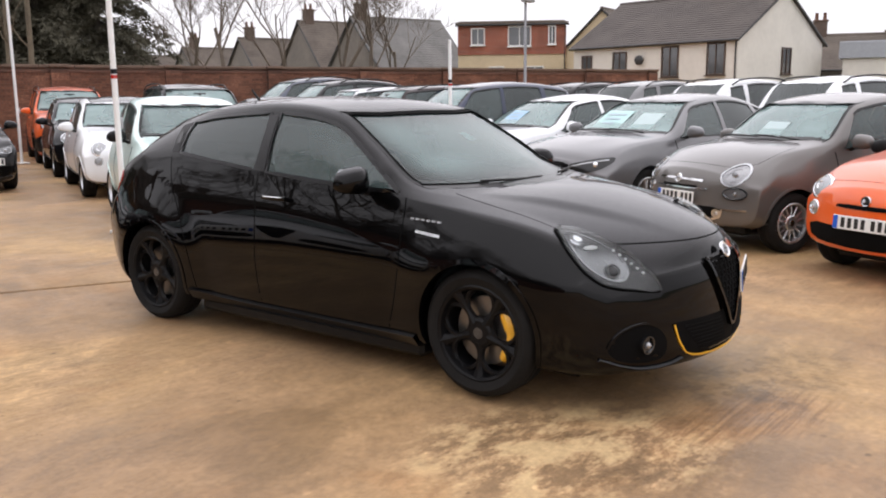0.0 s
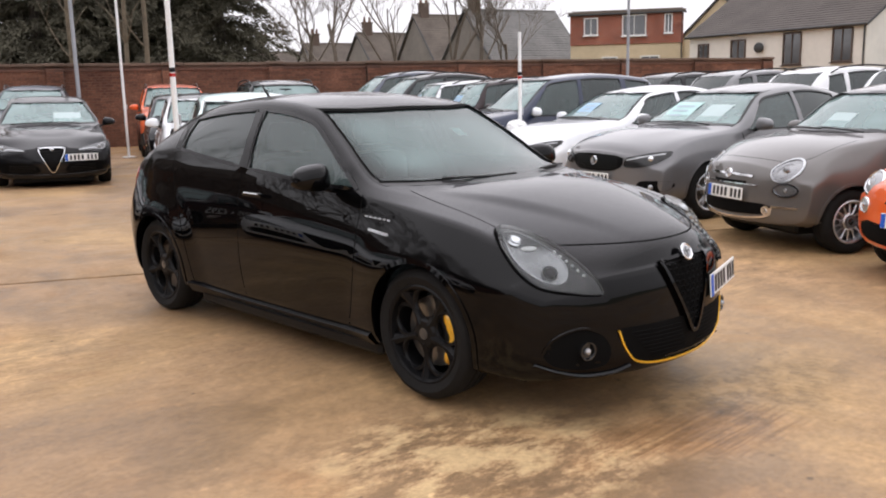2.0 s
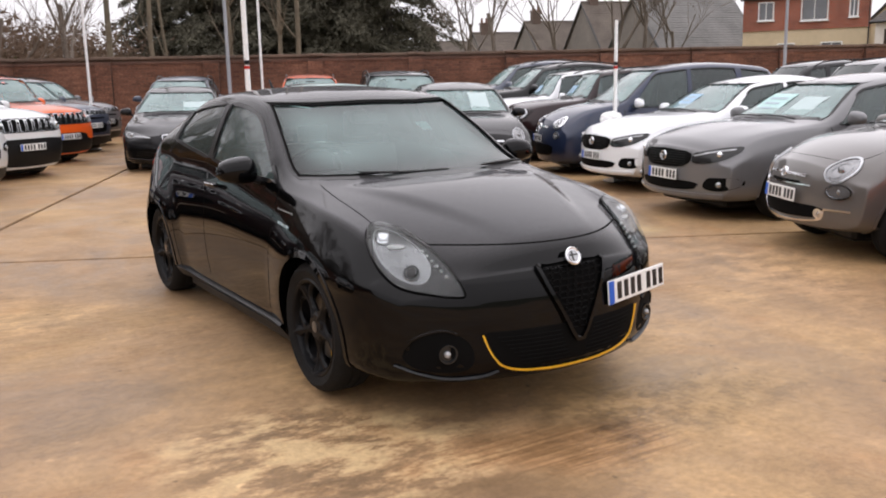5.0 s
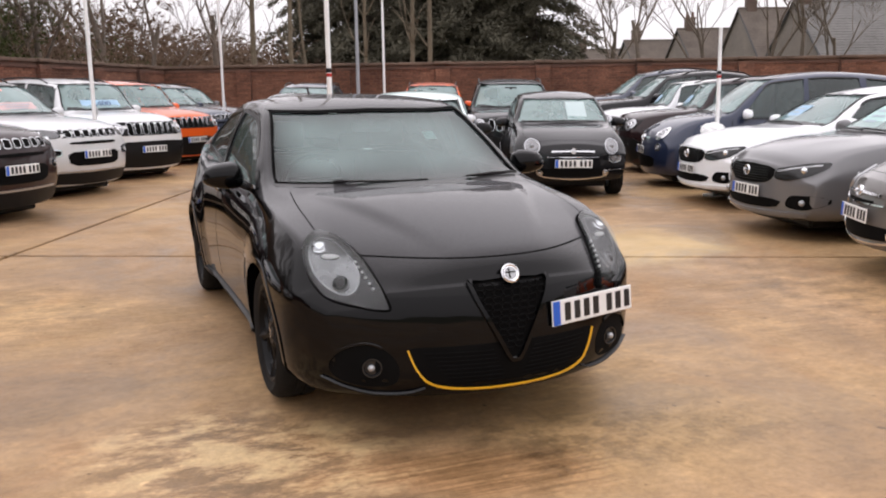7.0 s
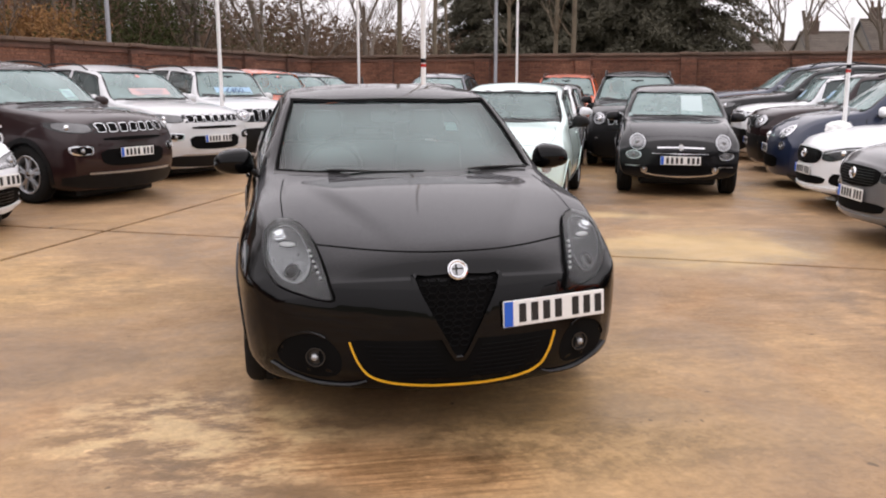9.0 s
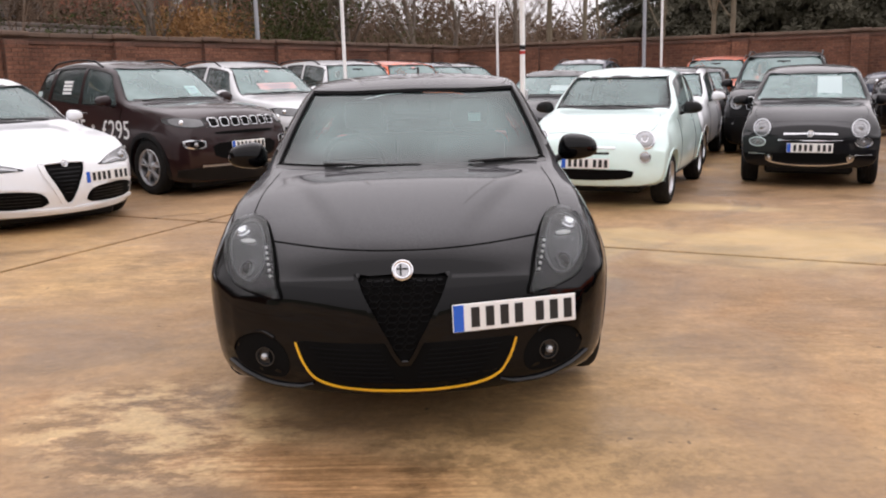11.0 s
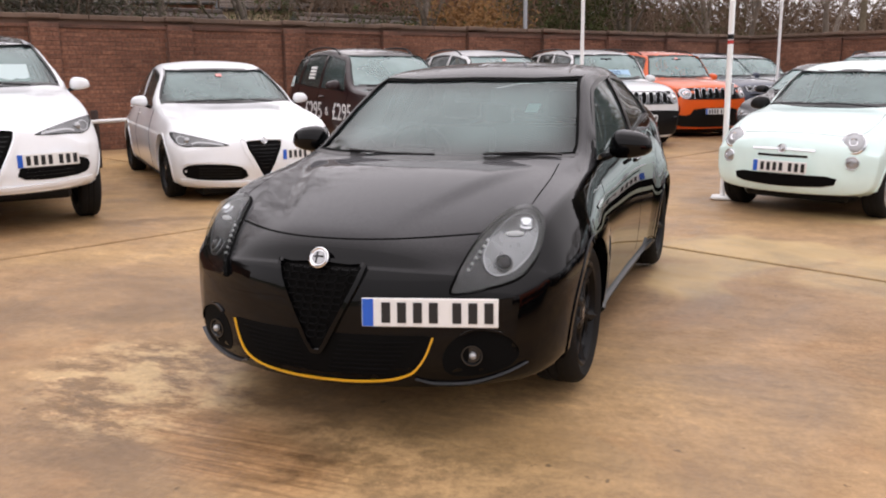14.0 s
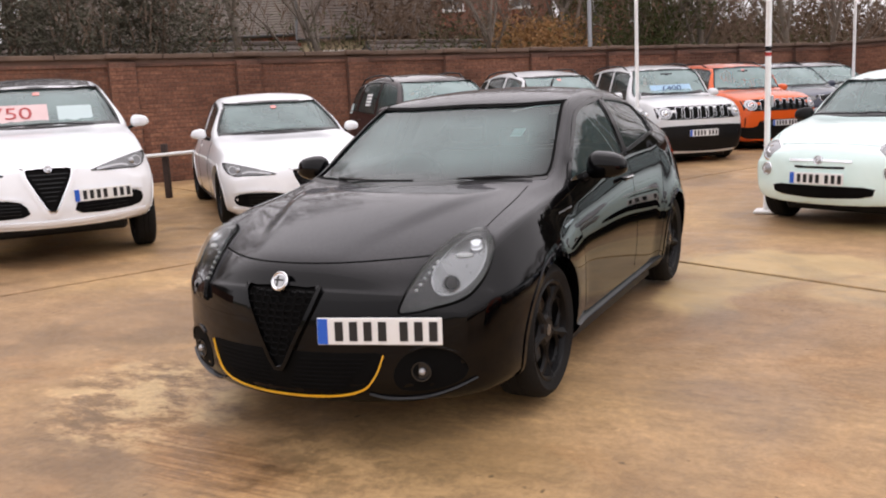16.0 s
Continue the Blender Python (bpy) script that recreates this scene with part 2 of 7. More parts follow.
def prism(outline, lo, hi, axis):
    """A closed prism from a 2D outline: axis x takes (y, z), y takes (x, z), z takes (x, y)."""
    bm = bmesh.new()
    put = {"x": lambda a, b, c: (c, a, b), "y": lambda a, b, c: (a, c, b), "z": lambda a, b, c: (a, b, c)}[axis]
    low = [bm.verts.new(put(a, b, lo)) for a, b in outline]
    high = [bm.verts.new(put(a, b, hi)) for a, b in outline]
    k = len(low)
    bm.faces.new(low)
    bm.faces.new(high)
    for i in range(k):
        bm.faces.new((low[i], low[(i + 1) % k], high[(i + 1) % k], high[i]))
    bmesh.ops.recalc_face_normals(bm, faces=bm.faces)
    return bm


def curve_fn(pts):
    """A smooth function through (x, y) pairs that does not overshoot."""
    xs, ys = [p[0] for p in pts], [p[1] for p in pts]
    d = [(ys[i + 1] - ys[i]) / (xs[i + 1] - xs[i]) for i in range(len(xs) - 1)]
    m = [d[0]] + [0 if a * b <= 0 else 2 * a * b / (a + b) for a, b in zip(d, d[1:])] + [d[-1]]

    def at(x):
        if x <= xs[0]:
            return ys[0]
        if x >= xs[-1]:
            return ys[-1]
        i = max(k for k in range(len(xs) - 1) if xs[k] <= x)
        h = xs[i + 1] - xs[i]
        t = (x - xs[i]) / h
        return ((1 + 2 * t) * (1 - t) ** 2 * ys[i] + t * (1 - t) ** 2 * h * m[i] + t * t * (3 - 2 * t) * ys[i + 1] + t * t * (t - 1) * h * m[i + 1])

    return at


def rounded(pts, n=4, closed=True):
    """Catmull-Rom through points."""
    pts = [Vector(p) for p in pts]
    k, out = len(pts), []
    for i in range(k if closed else k - 1):
        p0, p1, p2, p3 = (pts[j % k] if closed else pts[min(max(j, 0), k - 1)] for j in (i - 1, i, i + 1, i + 2))
        for s in range(n):
            t = s / n
            out.append(0.5 * (2 * p1 + (p2 - p0) * t + (2 * p0 - 5 * p1 + 4 * p2 - p3) * t * t + (3 * p1 - p0 - 3 * p2 + p3) * t ** 3))
    if not closed:
        out.append(pts[-1])
    return out


def chamfer(pts, k=0.2):
    """A closed outline with its corners cut a little."""
    pts, out = [Vector(p) for p in pts], []
    for i, p in enumerate(pts):
        out += [p.lerp(pts[i - 1], k), p.lerp(pts[(i + 1) % len(pts)], k)]
    return out


def dense(pts, n=4):
    """A closed outline with each side split in n."""
    pts = [Vector(p) for p in pts]
    return [p.lerp(pts[(i + 1) % len(pts)], s / n) for i, p in enumerate(pts) for s in range(n)]


def dropped(bvh, p, way, offset):
    """A point moved along a way onto the skin, then off it along the normal."""
    hit, nor, _, _ = bvh.ray_cast(p - way * 3.0, way, 6.0)
    if hit is None:
        hit, nor, _, _ = bvh.find_nearest(p)
    if nor.dot(way) > 0:
        nor = -nor
    return hit + nor * offset, nor


def patch(bvh, outline, way, offset=0.003, skirt=0.012, cell=0.06, bm=None):
    """A panel with its own outline that lies on the skin: seen along the way, lifted by offset, with turned-down edges."""
    way = Vector(way).normalized()
    right = way.cross(Vector((0, 0, 1)))
    right = right.normalized() if right.length > 1e-3 else Vector((1, 0, 0))
    up = right.cross(way)
    flat = [(Vector(p).dot(right), Vector(p).dot(up)) for p in outline]
    own = bmesh.new()
    own.faces.new([own.verts.new((a, b, 0)) for a, b in flat])
    for n in (0, 1):
        lo, hi = min(f[n] for f in flat), max(f[n] for f in flat)
        cuts = int((hi - lo) / cell)
        for i in range(1, cuts + 1):
            co = [0, 0, 0]
            co[n] = lo + (hi - lo) * i / (cuts + 1)
            no = [0, 0, 0]
            no[n] = 1
            bmesh.ops.bisect_plane(own, geom=own.verts[:] + own.edges[:] + own.faces[:], plane_co=co, plane_no=no)
    depth = sum((Vector(p).dot(way) for p in outline)) / len(outline)
    normals = {}
    for v in own.verts:
        p = right * v.co.x + up * v.co.y + way * depth
        v.co, normals[v] = dropped(bvh, p, way, offset)
    rim = [e for e in own.edges if len(e.link_faces) == 1]
    if skirt:
        made = bmesh.ops.extrude_edge_only(own, edges=rim)["geom"]
        old = list(normals)
        tops = {tuple(v.co): normals[v] for v in old}
        for v in made:
            if isinstance(v, bmesh.types.BMVert):
                v.co -= tops[tuple(v.co)] * (skirt + offset)
    bmesh.ops.recalc_face_normals(own, faces=own.faces)
    # the face side looks against the way
    own.faces.ensure_lookup_table()
    if sum(f.normal.dot(way) * f.calc_area() for f in own.faces) > 0:
        bmesh.ops.reverse_faces(own, faces=own.faces)
    return join(bm, own)


def ribbon(bvh, line, way, width, offset=0.002, closed=False, skirt=0.006, bm=None):
    """A strip along a line on the skin."""
    way = Vector(way).normalized()
    line = [Vector(p) for p in line]
    own, k = bmesh.new(), len(line)
    rows = []
    for i, p in enumerate(line):
        a = line[i - 1] if i or closed else p
        b = line[(i + 1) % k] if i < k - 1 or closed else p
        side = way.cross(b - a).normalized() * width / 2
        (l, n1), (r, n2) = dropped(bvh, p + side, way, offset), dropped(bvh, p - side, way, offset)
        rows.append([own.verts.new(q) for q in (l - n1 * (skirt + offset), l, r, r - n2 * (skirt + offset))])
    for a, b in list(zip(rows, rows[1:])) + ([(rows[-1], rows[0])] if closed else []):
        for j in range(3):
            own.faces.new((a[j], a[j + 1], b[j + 1], b[j]))
    bmesh.ops.recalc_face_normals(own, faces=own.faces)
    if sum(f.normal.dot(way) * f.calc_area() for f in own.faces) > 0:
        bmesh.ops.reverse_faces(own, faces=own.faces)
    return join(bm, own)


def circle(c, r, way_axis="y", n=20, ry=None):
    """A ring of points round c in the plane across an axis."""
    ry = ry or r
    if way_axis == "y":
        return [(c[0] + r * math.cos(2 * math.pi * i / n), c[1], c[2] + ry * math.sin(2 * math.pi * i / n)) for i in range(n)]
    return [(c[0], c[1] + r * math.cos(2 * math.pi * i / n), c[2] + ry * math.sin(2 * math.pi * i / n)) for i in range(n)]


def carve(me, cutters):
    """The mesh less the cutters (bmeshes)."""
    ob, gone = new("scratch_body", me), []
    for bm in cutters:
        cm = bpy.data.meshes.new("scratch_cutter")
        bmesh.ops.triangulate(bm, faces=[f for f in bm.faces if len(f.verts) > 4])
        bm.to_mesh(cm)
        bm.free()
        co = new("scratch_cutter", cm)
        mod = ob.modifiers.new("carve", "BOOLEAN")
        mod.operation, mod.solver, mod.object = "DIFFERENCE", "EXACT", co
        gone.append(co)
    dg = bpy.context.evaluated_depsgraph_get()
    dg.update()
    out = bpy.data.meshes.new_from_object(ob.evaluated_get(dg))
    for o in [ob, *gone]:
        d = o.data
        bpy.data.objects.remove(o)
        if d is not me:
            bpy.data.meshes.remove(d)
    return out

# ---- the yard falls gently towards its front corner ----
def ground_z(x, y):
    return -0.02 - 0.010 * x + 0.009 * y


YARD = Vector((0, 0, 1)).rotation_difference(Vector((0.010, -0.009, 1)).normalized()).to_matrix().to_4x4()
AX, BX = Vector((0.400, 0.917, 0)).normalized(), Vector((0.917, -0.400, 0)).normalized()


def stand(x, y, yaw=0.0, lift=0.0):
    """A pose on the yard's ground, leaning with it."""
    return Matrix.Translation((x, y, ground_z(x, y) + lift)) @ YARD @ pose(0, 0, 0, 0, 0, yaw)


def upright(x, y, yaw=0.0):
    return pose(x, y, ground_z(x, y), 0, 0, yaw)

# ---- ground: large concrete bays over one sheet ----
def concrete():
    m = bpy.data.materials.new("wet_concrete")
    m.use_nodes = True
    n, l = m.node_tree.nodes, m.node_tree.links
    b = n["Principled BSDF"]
    geo = n.new("ShaderNodeNewGeometry")

    def noise_tex(scale, detail=6, rough=0.6, stretch=None, dist=0.0):
        t = n.new("ShaderNodeTexNoise")
        t.inputs["Scale"].default_value, t.inputs["Detail"].default_value, t.inputs["Roughness"].default_value, t.inputs["Distortion"].default_value = scale, detail, rough, dist
        if stretch:
            mp = n.new("ShaderNodeMapping")
            mp.inputs["Rotation"].default_value, mp.inputs["Scale"].default_value = stretch
            l.new(geo.outputs["Position"], mp.inputs["Vector"])
            l.new(mp.outputs[0], t.inputs["Vector"])
        else:
            l.new(geo.outputs["Position"], t.inputs["Vector"])
        return t

    def ramp(src, stops):
        r = n.new("ShaderNodeValToRGB")
        els = r.color_ramp.elements
        while len(els) < len(stops):
            els.new(0.5)
        for e, (p, c) in zip(els, stops):
            e.position, e.color = p, (*c, 1)
        l.new(src, r.inputs[0])
        return r

    def mix(kind, fac, a, c):
        x = n.new("ShaderNodeMix")
        x.data_type, x.blend_type = "RGBA", kind
        if isinstance(fac, float):
            x.inputs[0].default_value = fac
        else:
            l.new(fac, x.inputs[0])
        l.new(a, x.inputs[6])
        l.new(c, x.inputs[7])
        return x.outputs[2]

    def zone(centre, radii, yaw, edge, wobble, scale):
        """A patch of the slab with a ragged outline: 1 inside, 0 outside."""
        wn = noise_tex(scale, 5, 0.6)
        off = n.new("ShaderNodeVectorMath")
        off.operation = "MULTIPLY_ADD"
        off.inputs[1].default_value, off.inputs[2].default_value = (wobble,) * 3, (-wobble / 2 - centre[0], -wobble / 2 - centre[1], 0)
        l.new(wn.outputs["Color"], off.inputs[0])
        add = n.new("ShaderNodeVectorMath")
        l.new(geo.outputs["Position"], add.inputs[0])
        l.new(off.outputs[0], add.inputs[1])
        mp = n.new("ShaderNodeMapping")
        mp.vector_type = "TEXTURE"
        mp.inputs["Rotation"].default_value, mp.inputs["Scale"].default_value = (0, 0, radians(yaw)), (*radii, 1000)
        l.new(add.outputs[0], mp.inputs["Vector"])
        ln = n.new("ShaderNodeVectorMath")
        ln.operation = "LENGTH"
        l.new(mp.outputs[0], ln.inputs[0])
        mr = n.new("ShaderNodeMapRange")
        mr.interpolation_type = "SMOOTHSTEP"
        mr.inputs["From Min"].default_value, mr.inputs["From Max"].default_value = 1 - edge, 1.0
        mr.inputs["To Min"].default_value, mr.inputs["To Max"].default_value = 1.0, 0.0
        l.new(ln.outputs["Value"], mr.inputs["Value"])
        return mr.outputs[0]

    def join_max(*outs):
        last = outs[0]
        for o in outs[1:]:
            x = n.new("ShaderNodeMath")
            x.operation = "MAXIMUM"
            l.new(last, x.inputs[0])
            l.new(o, x.inputs[1])
            last = x.outputs[0]
        return last

    def times(a, k):
        x = n.new("ShaderNodeMath")
        x.operation = "MULTIPLY"
        l.new(a, x.inputs[0])
        if isinstance(k, float):
            x.inputs[1].default_value = k
        else:
            l.new(k, x.inputs[1])
        return x.outputs[0]

    def gain(src, lo, hi, a, c, mask=None):
        """A factor that runs from a to c as the source runs from lo to hi, faded towards 1 by a mask."""
        mr = n.new("ShaderNodeMapRange")
        mr.interpolation_type = "SMOOTHSTEP"
        for key, v in (("From Min", lo), ("From Max", hi), ("To Min", a), ("To Max", c)):
            mr.inputs[key].default_value = v
        l.new(src, mr.inputs["Value"])
        if mask is None:
            return mr.outputs[0]
        x = n.new("ShaderNodeMix")
        x.inputs[2].default_value = 1.0
        l.new(mask, x.inputs[0])
        l.new(mr.outputs[0], x.inputs[3])
        return x.outputs[0]

    def scaled(col, k):
        v = n.new("ShaderNodeVectorMath")
        v.operation = "SCALE"
        l.new(col, v.inputs[0])
        l.new(k, v.inputs["Scale"])
        return v.outputs[0]

    big = noise_tex(0.30, 5, 0.52, None, 0.3)
    base = ramp(big.outputs[0], [(0.32, (0.274, 0.170, 0.092)), (0.45, (0.313, 0.196, 0.104)), (0.53, (0.342, 0.215, 0.109)), (0.62, (0.402, 0.256, 0.121)), (0.72, (0.468, 0.305, 0.140))])
    col = base.outputs[0]
    # soft clouds of dirt, and finer mottling
    mid = noise_tex(1.6, 8, 0.62)
    col = scaled(col, gain(mid.outputs[0], 0.30, 0.70, 0.86, 1.13))
    small = noise_tex(6.5, 8, 0.68, ((0, 0, radians(24)), (0.6, 1.2, 1)))
    col = scaled(col, gain(small.outputs[0], 0.34, 0.66, 0.91, 1.10))
    # where the laitance has worn through, pale crusts stand among darker hollows
    crust = noise_tex(5.0, 10, 0.72, ((0, 0, radians(24)), (0.6, 1.2, 1)))
    worn = noise_tex(0.42, 3, 0.5)
    worn_near = zone((-1.05, -2.0), (0.95, 0.62), -35, 0.55, 0.5, 1.6)
    crusty = join_max(gain(worn.outputs[0], 0.50, 0.68, 0.04, 0.50), worn_near)
    col = scaled(col, gain(crust.outputs[0], 0.40, 0.60, 0.60, 1.50, crusty))
    chalk = n.new("ShaderNodeRGB")
    chalk.outputs[0].default_value = (0.52, 0.380, 0.200, 1)
    col = mix("MIX", times(gain(crust.outputs[0], 0.47, 0.58, 0.0, 0.75), worn_near), col, chalk.outputs[0])
    # a rusty patch where the brush marks still show
    rusty = zone((-0.25, -2.45), (0.75, 0.33), -24, 0.6, 0.35, 2.2)
    streak = noise_tex(16.0, 6, 0.65, ((0, 0, radians(24)), (0.10, 2.4, 1)))
    brushed = noise_tex(0.5, 3, 0.5)
    col = scaled(col, gain(streak.outputs[0], 0.36, 0.64, 0.50, 1.30, join_max(gain(brushed.outputs[0], 0.48, 0.62, 0.03, 0.18), rusty)))
    rust = noise_tex(1.3, 4, 0.5, None, 1.0)
    tint = n.new("ShaderNodeRGB")
    tint.outputs[0].default_value = (0.36, 0.180, 0.070, 1)
    col = mix("MIX", join_max(gain(rust.outputs[0], 0.56, 0.74, 0.0, 0.30), times(rusty, 0.45)), col, tint.outputs[0])
    fine = noise_tex(26, 8, 0.78)
    col = scaled(col, gain(fine.outputs[0], 0.32, 0.68, 0.82, 1.16))
    # a few chips and dark grit
    chips = noise_tex(9.0, 4, 0.55)
    col = scaled(col, gain(chips.outputs[0], 0.25, 0.30, 0.40, 1.0))
    col = scaled(col, gain(chips.outputs[0], 0.66, 0.71, 1.0, 1.25))
    # an oily damp stain, flecked with rust, with the nose's contact shade painted in
    oily_shade = zone((0.40, -2.32), (1.45, 0.55), -8, 0.75, 0.7, 1.8)
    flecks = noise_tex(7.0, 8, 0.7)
    col = scaled(col, gain(flecks.outputs[0], 0.36, 0.58, 0.50, 0.84, oily_shade))
    # slabs that have begun to dry are paler, with ragged edges
    dry = join_max(zone((1.55, 2.15), (1.15, 0.72), 10, 0.45, 1.3, 1.3), zone((1.15, 1.1), (0.85, 0.48), 75, 0.5, 1.0, 1.6), zone((3.1, 1.6), (1.45, 1.15), 20, 0.5, 1.5, 1.2), zone((2.7, 3.9), (1.7, 0.36), -18, 0.6, 0.9, 1.2))
    dried = noise_tex(1.1, 6, 0.6)
    pale = n.new("ShaderNodeRGB")
    pale.outputs[0].default_value = (0.505, 0.362, 0.178, 1)
    col = mix("MIX", times(dry, 0.72), col, scaled(pale.outputs[0], gain(dried.outputs[0], 0.30, 0.65, 0.84, 1.18)))
    wet = noise_tex(0.7, 6, 0.65, None, 0.8)
    rg = n.new("ShaderNodeMapRange")
    rg.inputs["From Min"].default_value, rg.inputs["From Max"].default_value = 0.35, 0.68
    rg.inputs["To Min"].default_value, rg.inputs["To Max"].default_value = 0.34, 0.80
    l.new(wet.outputs[0], rg.inputs["Value"])
    b.inputs["Specular IOR Level"].default_value = 0.32
    # standing damp darkens the slab in patches
    col = scaled(col, gain(wet.outputs[0], 0.38, 0.47, 0.80, 1.0))
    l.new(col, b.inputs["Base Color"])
    l.new(rg.outputs[0], b.inputs["Roughness"])
    add = n.new("ShaderNodeMath")
    add.operation = "MULTIPLY_ADD"
    add.inputs[1].default_value = 0.25
    l.new(streak.outputs[0], add.inputs[0])
    l.new(fine.outputs[0], add.inputs[2])
    bp = n.new("ShaderNodeBump")
    bp.inputs["Strength"].default_value, bp.inputs["Distance"].default_value = 0.25, 0.012
    l.new(add.outputs[0], bp.inputs["Height"])
    l.new(bp.outputs[0], b.inputs["Normal"])
    return m


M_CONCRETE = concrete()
M_SOIL = mat("rough_grass", (0.10, 0.10, 0.05), 0.9, var=0.4, scale=0.3, bump=0.6, bump_scale=8)


def ground():
    bm = bmesh.new()
    bmesh.ops.create_grid(bm, x_segments=40, y_segments=40, size=600)
    g = solid("ground", bm, M_SOIL, "rough ground that runs out to the horizon", "ground", Matrix.Translation((0, 0, -0.12)) @ YARD, kind="structure")
    # bays of concrete, split by one long joint and cross joints
    yard = tagged(new("pavement"), "wet stained tan concrete yard with open joints", "pavement", kind="structure")
    yard.matrix_basis = Matrix.Translation((-4.1, -0.55, ground_z(-4.1, -0.55))) @ YARD @ pose(0, 0, 0, 0, 0, -23.57)
    # local x runs across the rows (BX), y along them (AX)
    xs = [-9.0, 0.0, 34.0]
    ys = [-22.0, 4.36, 37.0]
    gap = 0.028
    for i in range(2):
        for j in range(2):
            x0, x1, y0, y1 = xs[i] + gap, xs[i + 1] - gap, ys[j] + gap, ys[j + 1] - gap
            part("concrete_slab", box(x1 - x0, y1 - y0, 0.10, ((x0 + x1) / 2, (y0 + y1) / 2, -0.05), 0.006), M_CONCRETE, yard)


ground()

# ---- cars: a lofted skin, carved for wheels and windows, dressed with panels that lie on it ----
def smooth(k):
    k = min(1.0, max(0.0, k))
    return k * k * (3 - 2 * k)


class Shape:
    """The lines of a car body. y runs from nose to tail, the origin lies on the ground between the axles."""

    def __init__(self, y0, y1, curves, cf=0.3, nose=((0, 0), (2, 0)), cr=0.25, tail=((0, 0), (2, 0)), zw=0.62, fade=0.9, power=2.0, fine=1.0, bulge=0.012, ridge=None):
        self.ridge = ridge
        self.y0, self.y1, self.cf, self.cr, self.zw, self.fade, self.power, self.fine, self.bulge = y0, y1, cf, cr, zw, fade, power, fine, bulge
        self.W, self.WB, self.ZB, self.WR, self.ZR, self.ZC, self.Z0 = (curve_fn(curves[k]) for k in ("W", "WB", "ZB", "WR", "ZR", "ZC", "Z0"))
        self.nose, self.tail = curve_fn(nose), curve_fn(tail)
        self.hw = max(p[1] for p in curves["W"])

    def section(self, y, inset=0.0, floor=None):
        hw, wb, wr = self.W(y) - inset, self.WB(y) - inset, self.WR(y) - inset
        zb, zt = self.ZB(y) - inset * 0.3, self.ZC(y) - inset
        zr = self.ZR(y) - inset
        lo = self.Z0(y) if floor is None else floor
        zr = max(zr, zb + 0.004)
        zt = max(zt, zr + 0.004)
        zw = min(max(self.zw, lo + 0.1), zb - 0.03)
        pts = [(0, lo), (hw * 0.8, lo), (hw * 0.955, lo + 0.045), (hw, zw), (wb, zb), (wr, zr)]
        counts = [3, 2, 5, 6, 9]
        k = self.fine
        out = []
        for i, c in enumerate(counts):
            c = max(2, round(c * k))
            (xa, za), (xb, zc) = pts[i], pts[i + 1]
            for s in range(c):
                t = s / c
                swell = {2: 0.006, 3: self.bulge, 4: 0.018 if zr - zb > 0.15 else 0.004}.get(i, 0) * math.sin(math.pi * t)
                out.append([xa + (xb - xa) * t + swell, za + (zc - za) * t + (swell * 0.4 if i == 4 else 0)])
        c = round(10 * k) if k <= 1 else 32
        for s in range(c + 1):
            x = wr * (1 - s / c)
            out.append([x, zt - (zt - zr) * (x / wr) ** 2.2])
        for _ in range(2 if k <= 1 else 3):
            prev = [p[:] for p in out]
            for i in range(2, len(out) - 1):
                out[i][0] = (prev[i - 1][0] + 2 * prev[i][0] + prev[i + 1][0]) / 4
                out[i][1] = (prev[i - 1][1] + 2 * prev[i][1] + prev[i + 1][1]) / 4
        return out

    def bend(self, x, y, z):
        """The plan's rounded nose and tail and the lean of their faces."""
        f = max(0.0, 1 - (y - self.y0) / self.fade) ** 2
        r = max(0.0, 1 - (self.y1 - y) / self.fade) ** 2
        a = min(1.15, abs(x) / self.hw) ** self.power
        return y + f * self.cf * a - r * self.cr * a + max(0.0, 1 - (y - self.y0) / 0.5) ** 2 * self.nose(z) - max(0.0, 1 - (self.y1 - y) / 0.5) ** 2 * self.tail(z)

    def loft(self, step=0.07, inset=0.0, floor=None, lo=None, hi=None, bent=True):
        lo, hi = self.y0 if lo is None else lo, self.y1 if hi is None else hi
        n = max(8, int((hi - lo) / step))
        ys = [lo + (hi - lo) * (i / n) for i in range(n + 1)]
        if bent:
            ys[1:1] = [lo + (ys[1] - lo) * 0.25, lo + (ys[1] - lo) * 0.55]
            ys[-1:-1] = [hi - (hi - ys[-2]) * 0.55, hi - (hi - ys[-2]) * 0.25]
        bm, rings = bmesh.new(), []

        def ring(sec, y):
            full = sec + [(-x, z) for x, z in sec[-2:0:-1]]
            return [bm.verts.new((x, self.bend(x, y, z) if bent else y, z)) for x, z in full]

        def shrunk(sec, k):
            mid = (sec[0][1] + sec[-1][1]) / 2
            return [(x * k, mid + (z - mid) * k) for x, z in sec]

        ends = (0.985, 0.95, 0.88, 0.78, 0.65, 0.5, 0.35, 0.2, 0.08)
        first, last = self.section(ys[0], inset, floor), self.section(ys[-1], inset, floor)
        nip = 0.022 if bent else 0
        for k in reversed(ends):
            rings.append(ring(shrunk(first, k), lo - nip * math.sqrt(1 - k ** 8)))
        for y in ys:
            rings.append(ring(self.section(y, inset, floor), y))
        for k in ends:
            rings.append(ring(shrunk(last, k), hi + nip * math.sqrt(1 - k ** 8)))
        m = len(rings[0])
        for a, b in zip(rings, rings[1:]):
            for i in range(m):
                bm.faces.new((a[i], a[(i + 1) % m], b[(i + 1) % m], b[i]))
        bm.faces.new(rings[0])
        bm.faces.new(rings[-1])
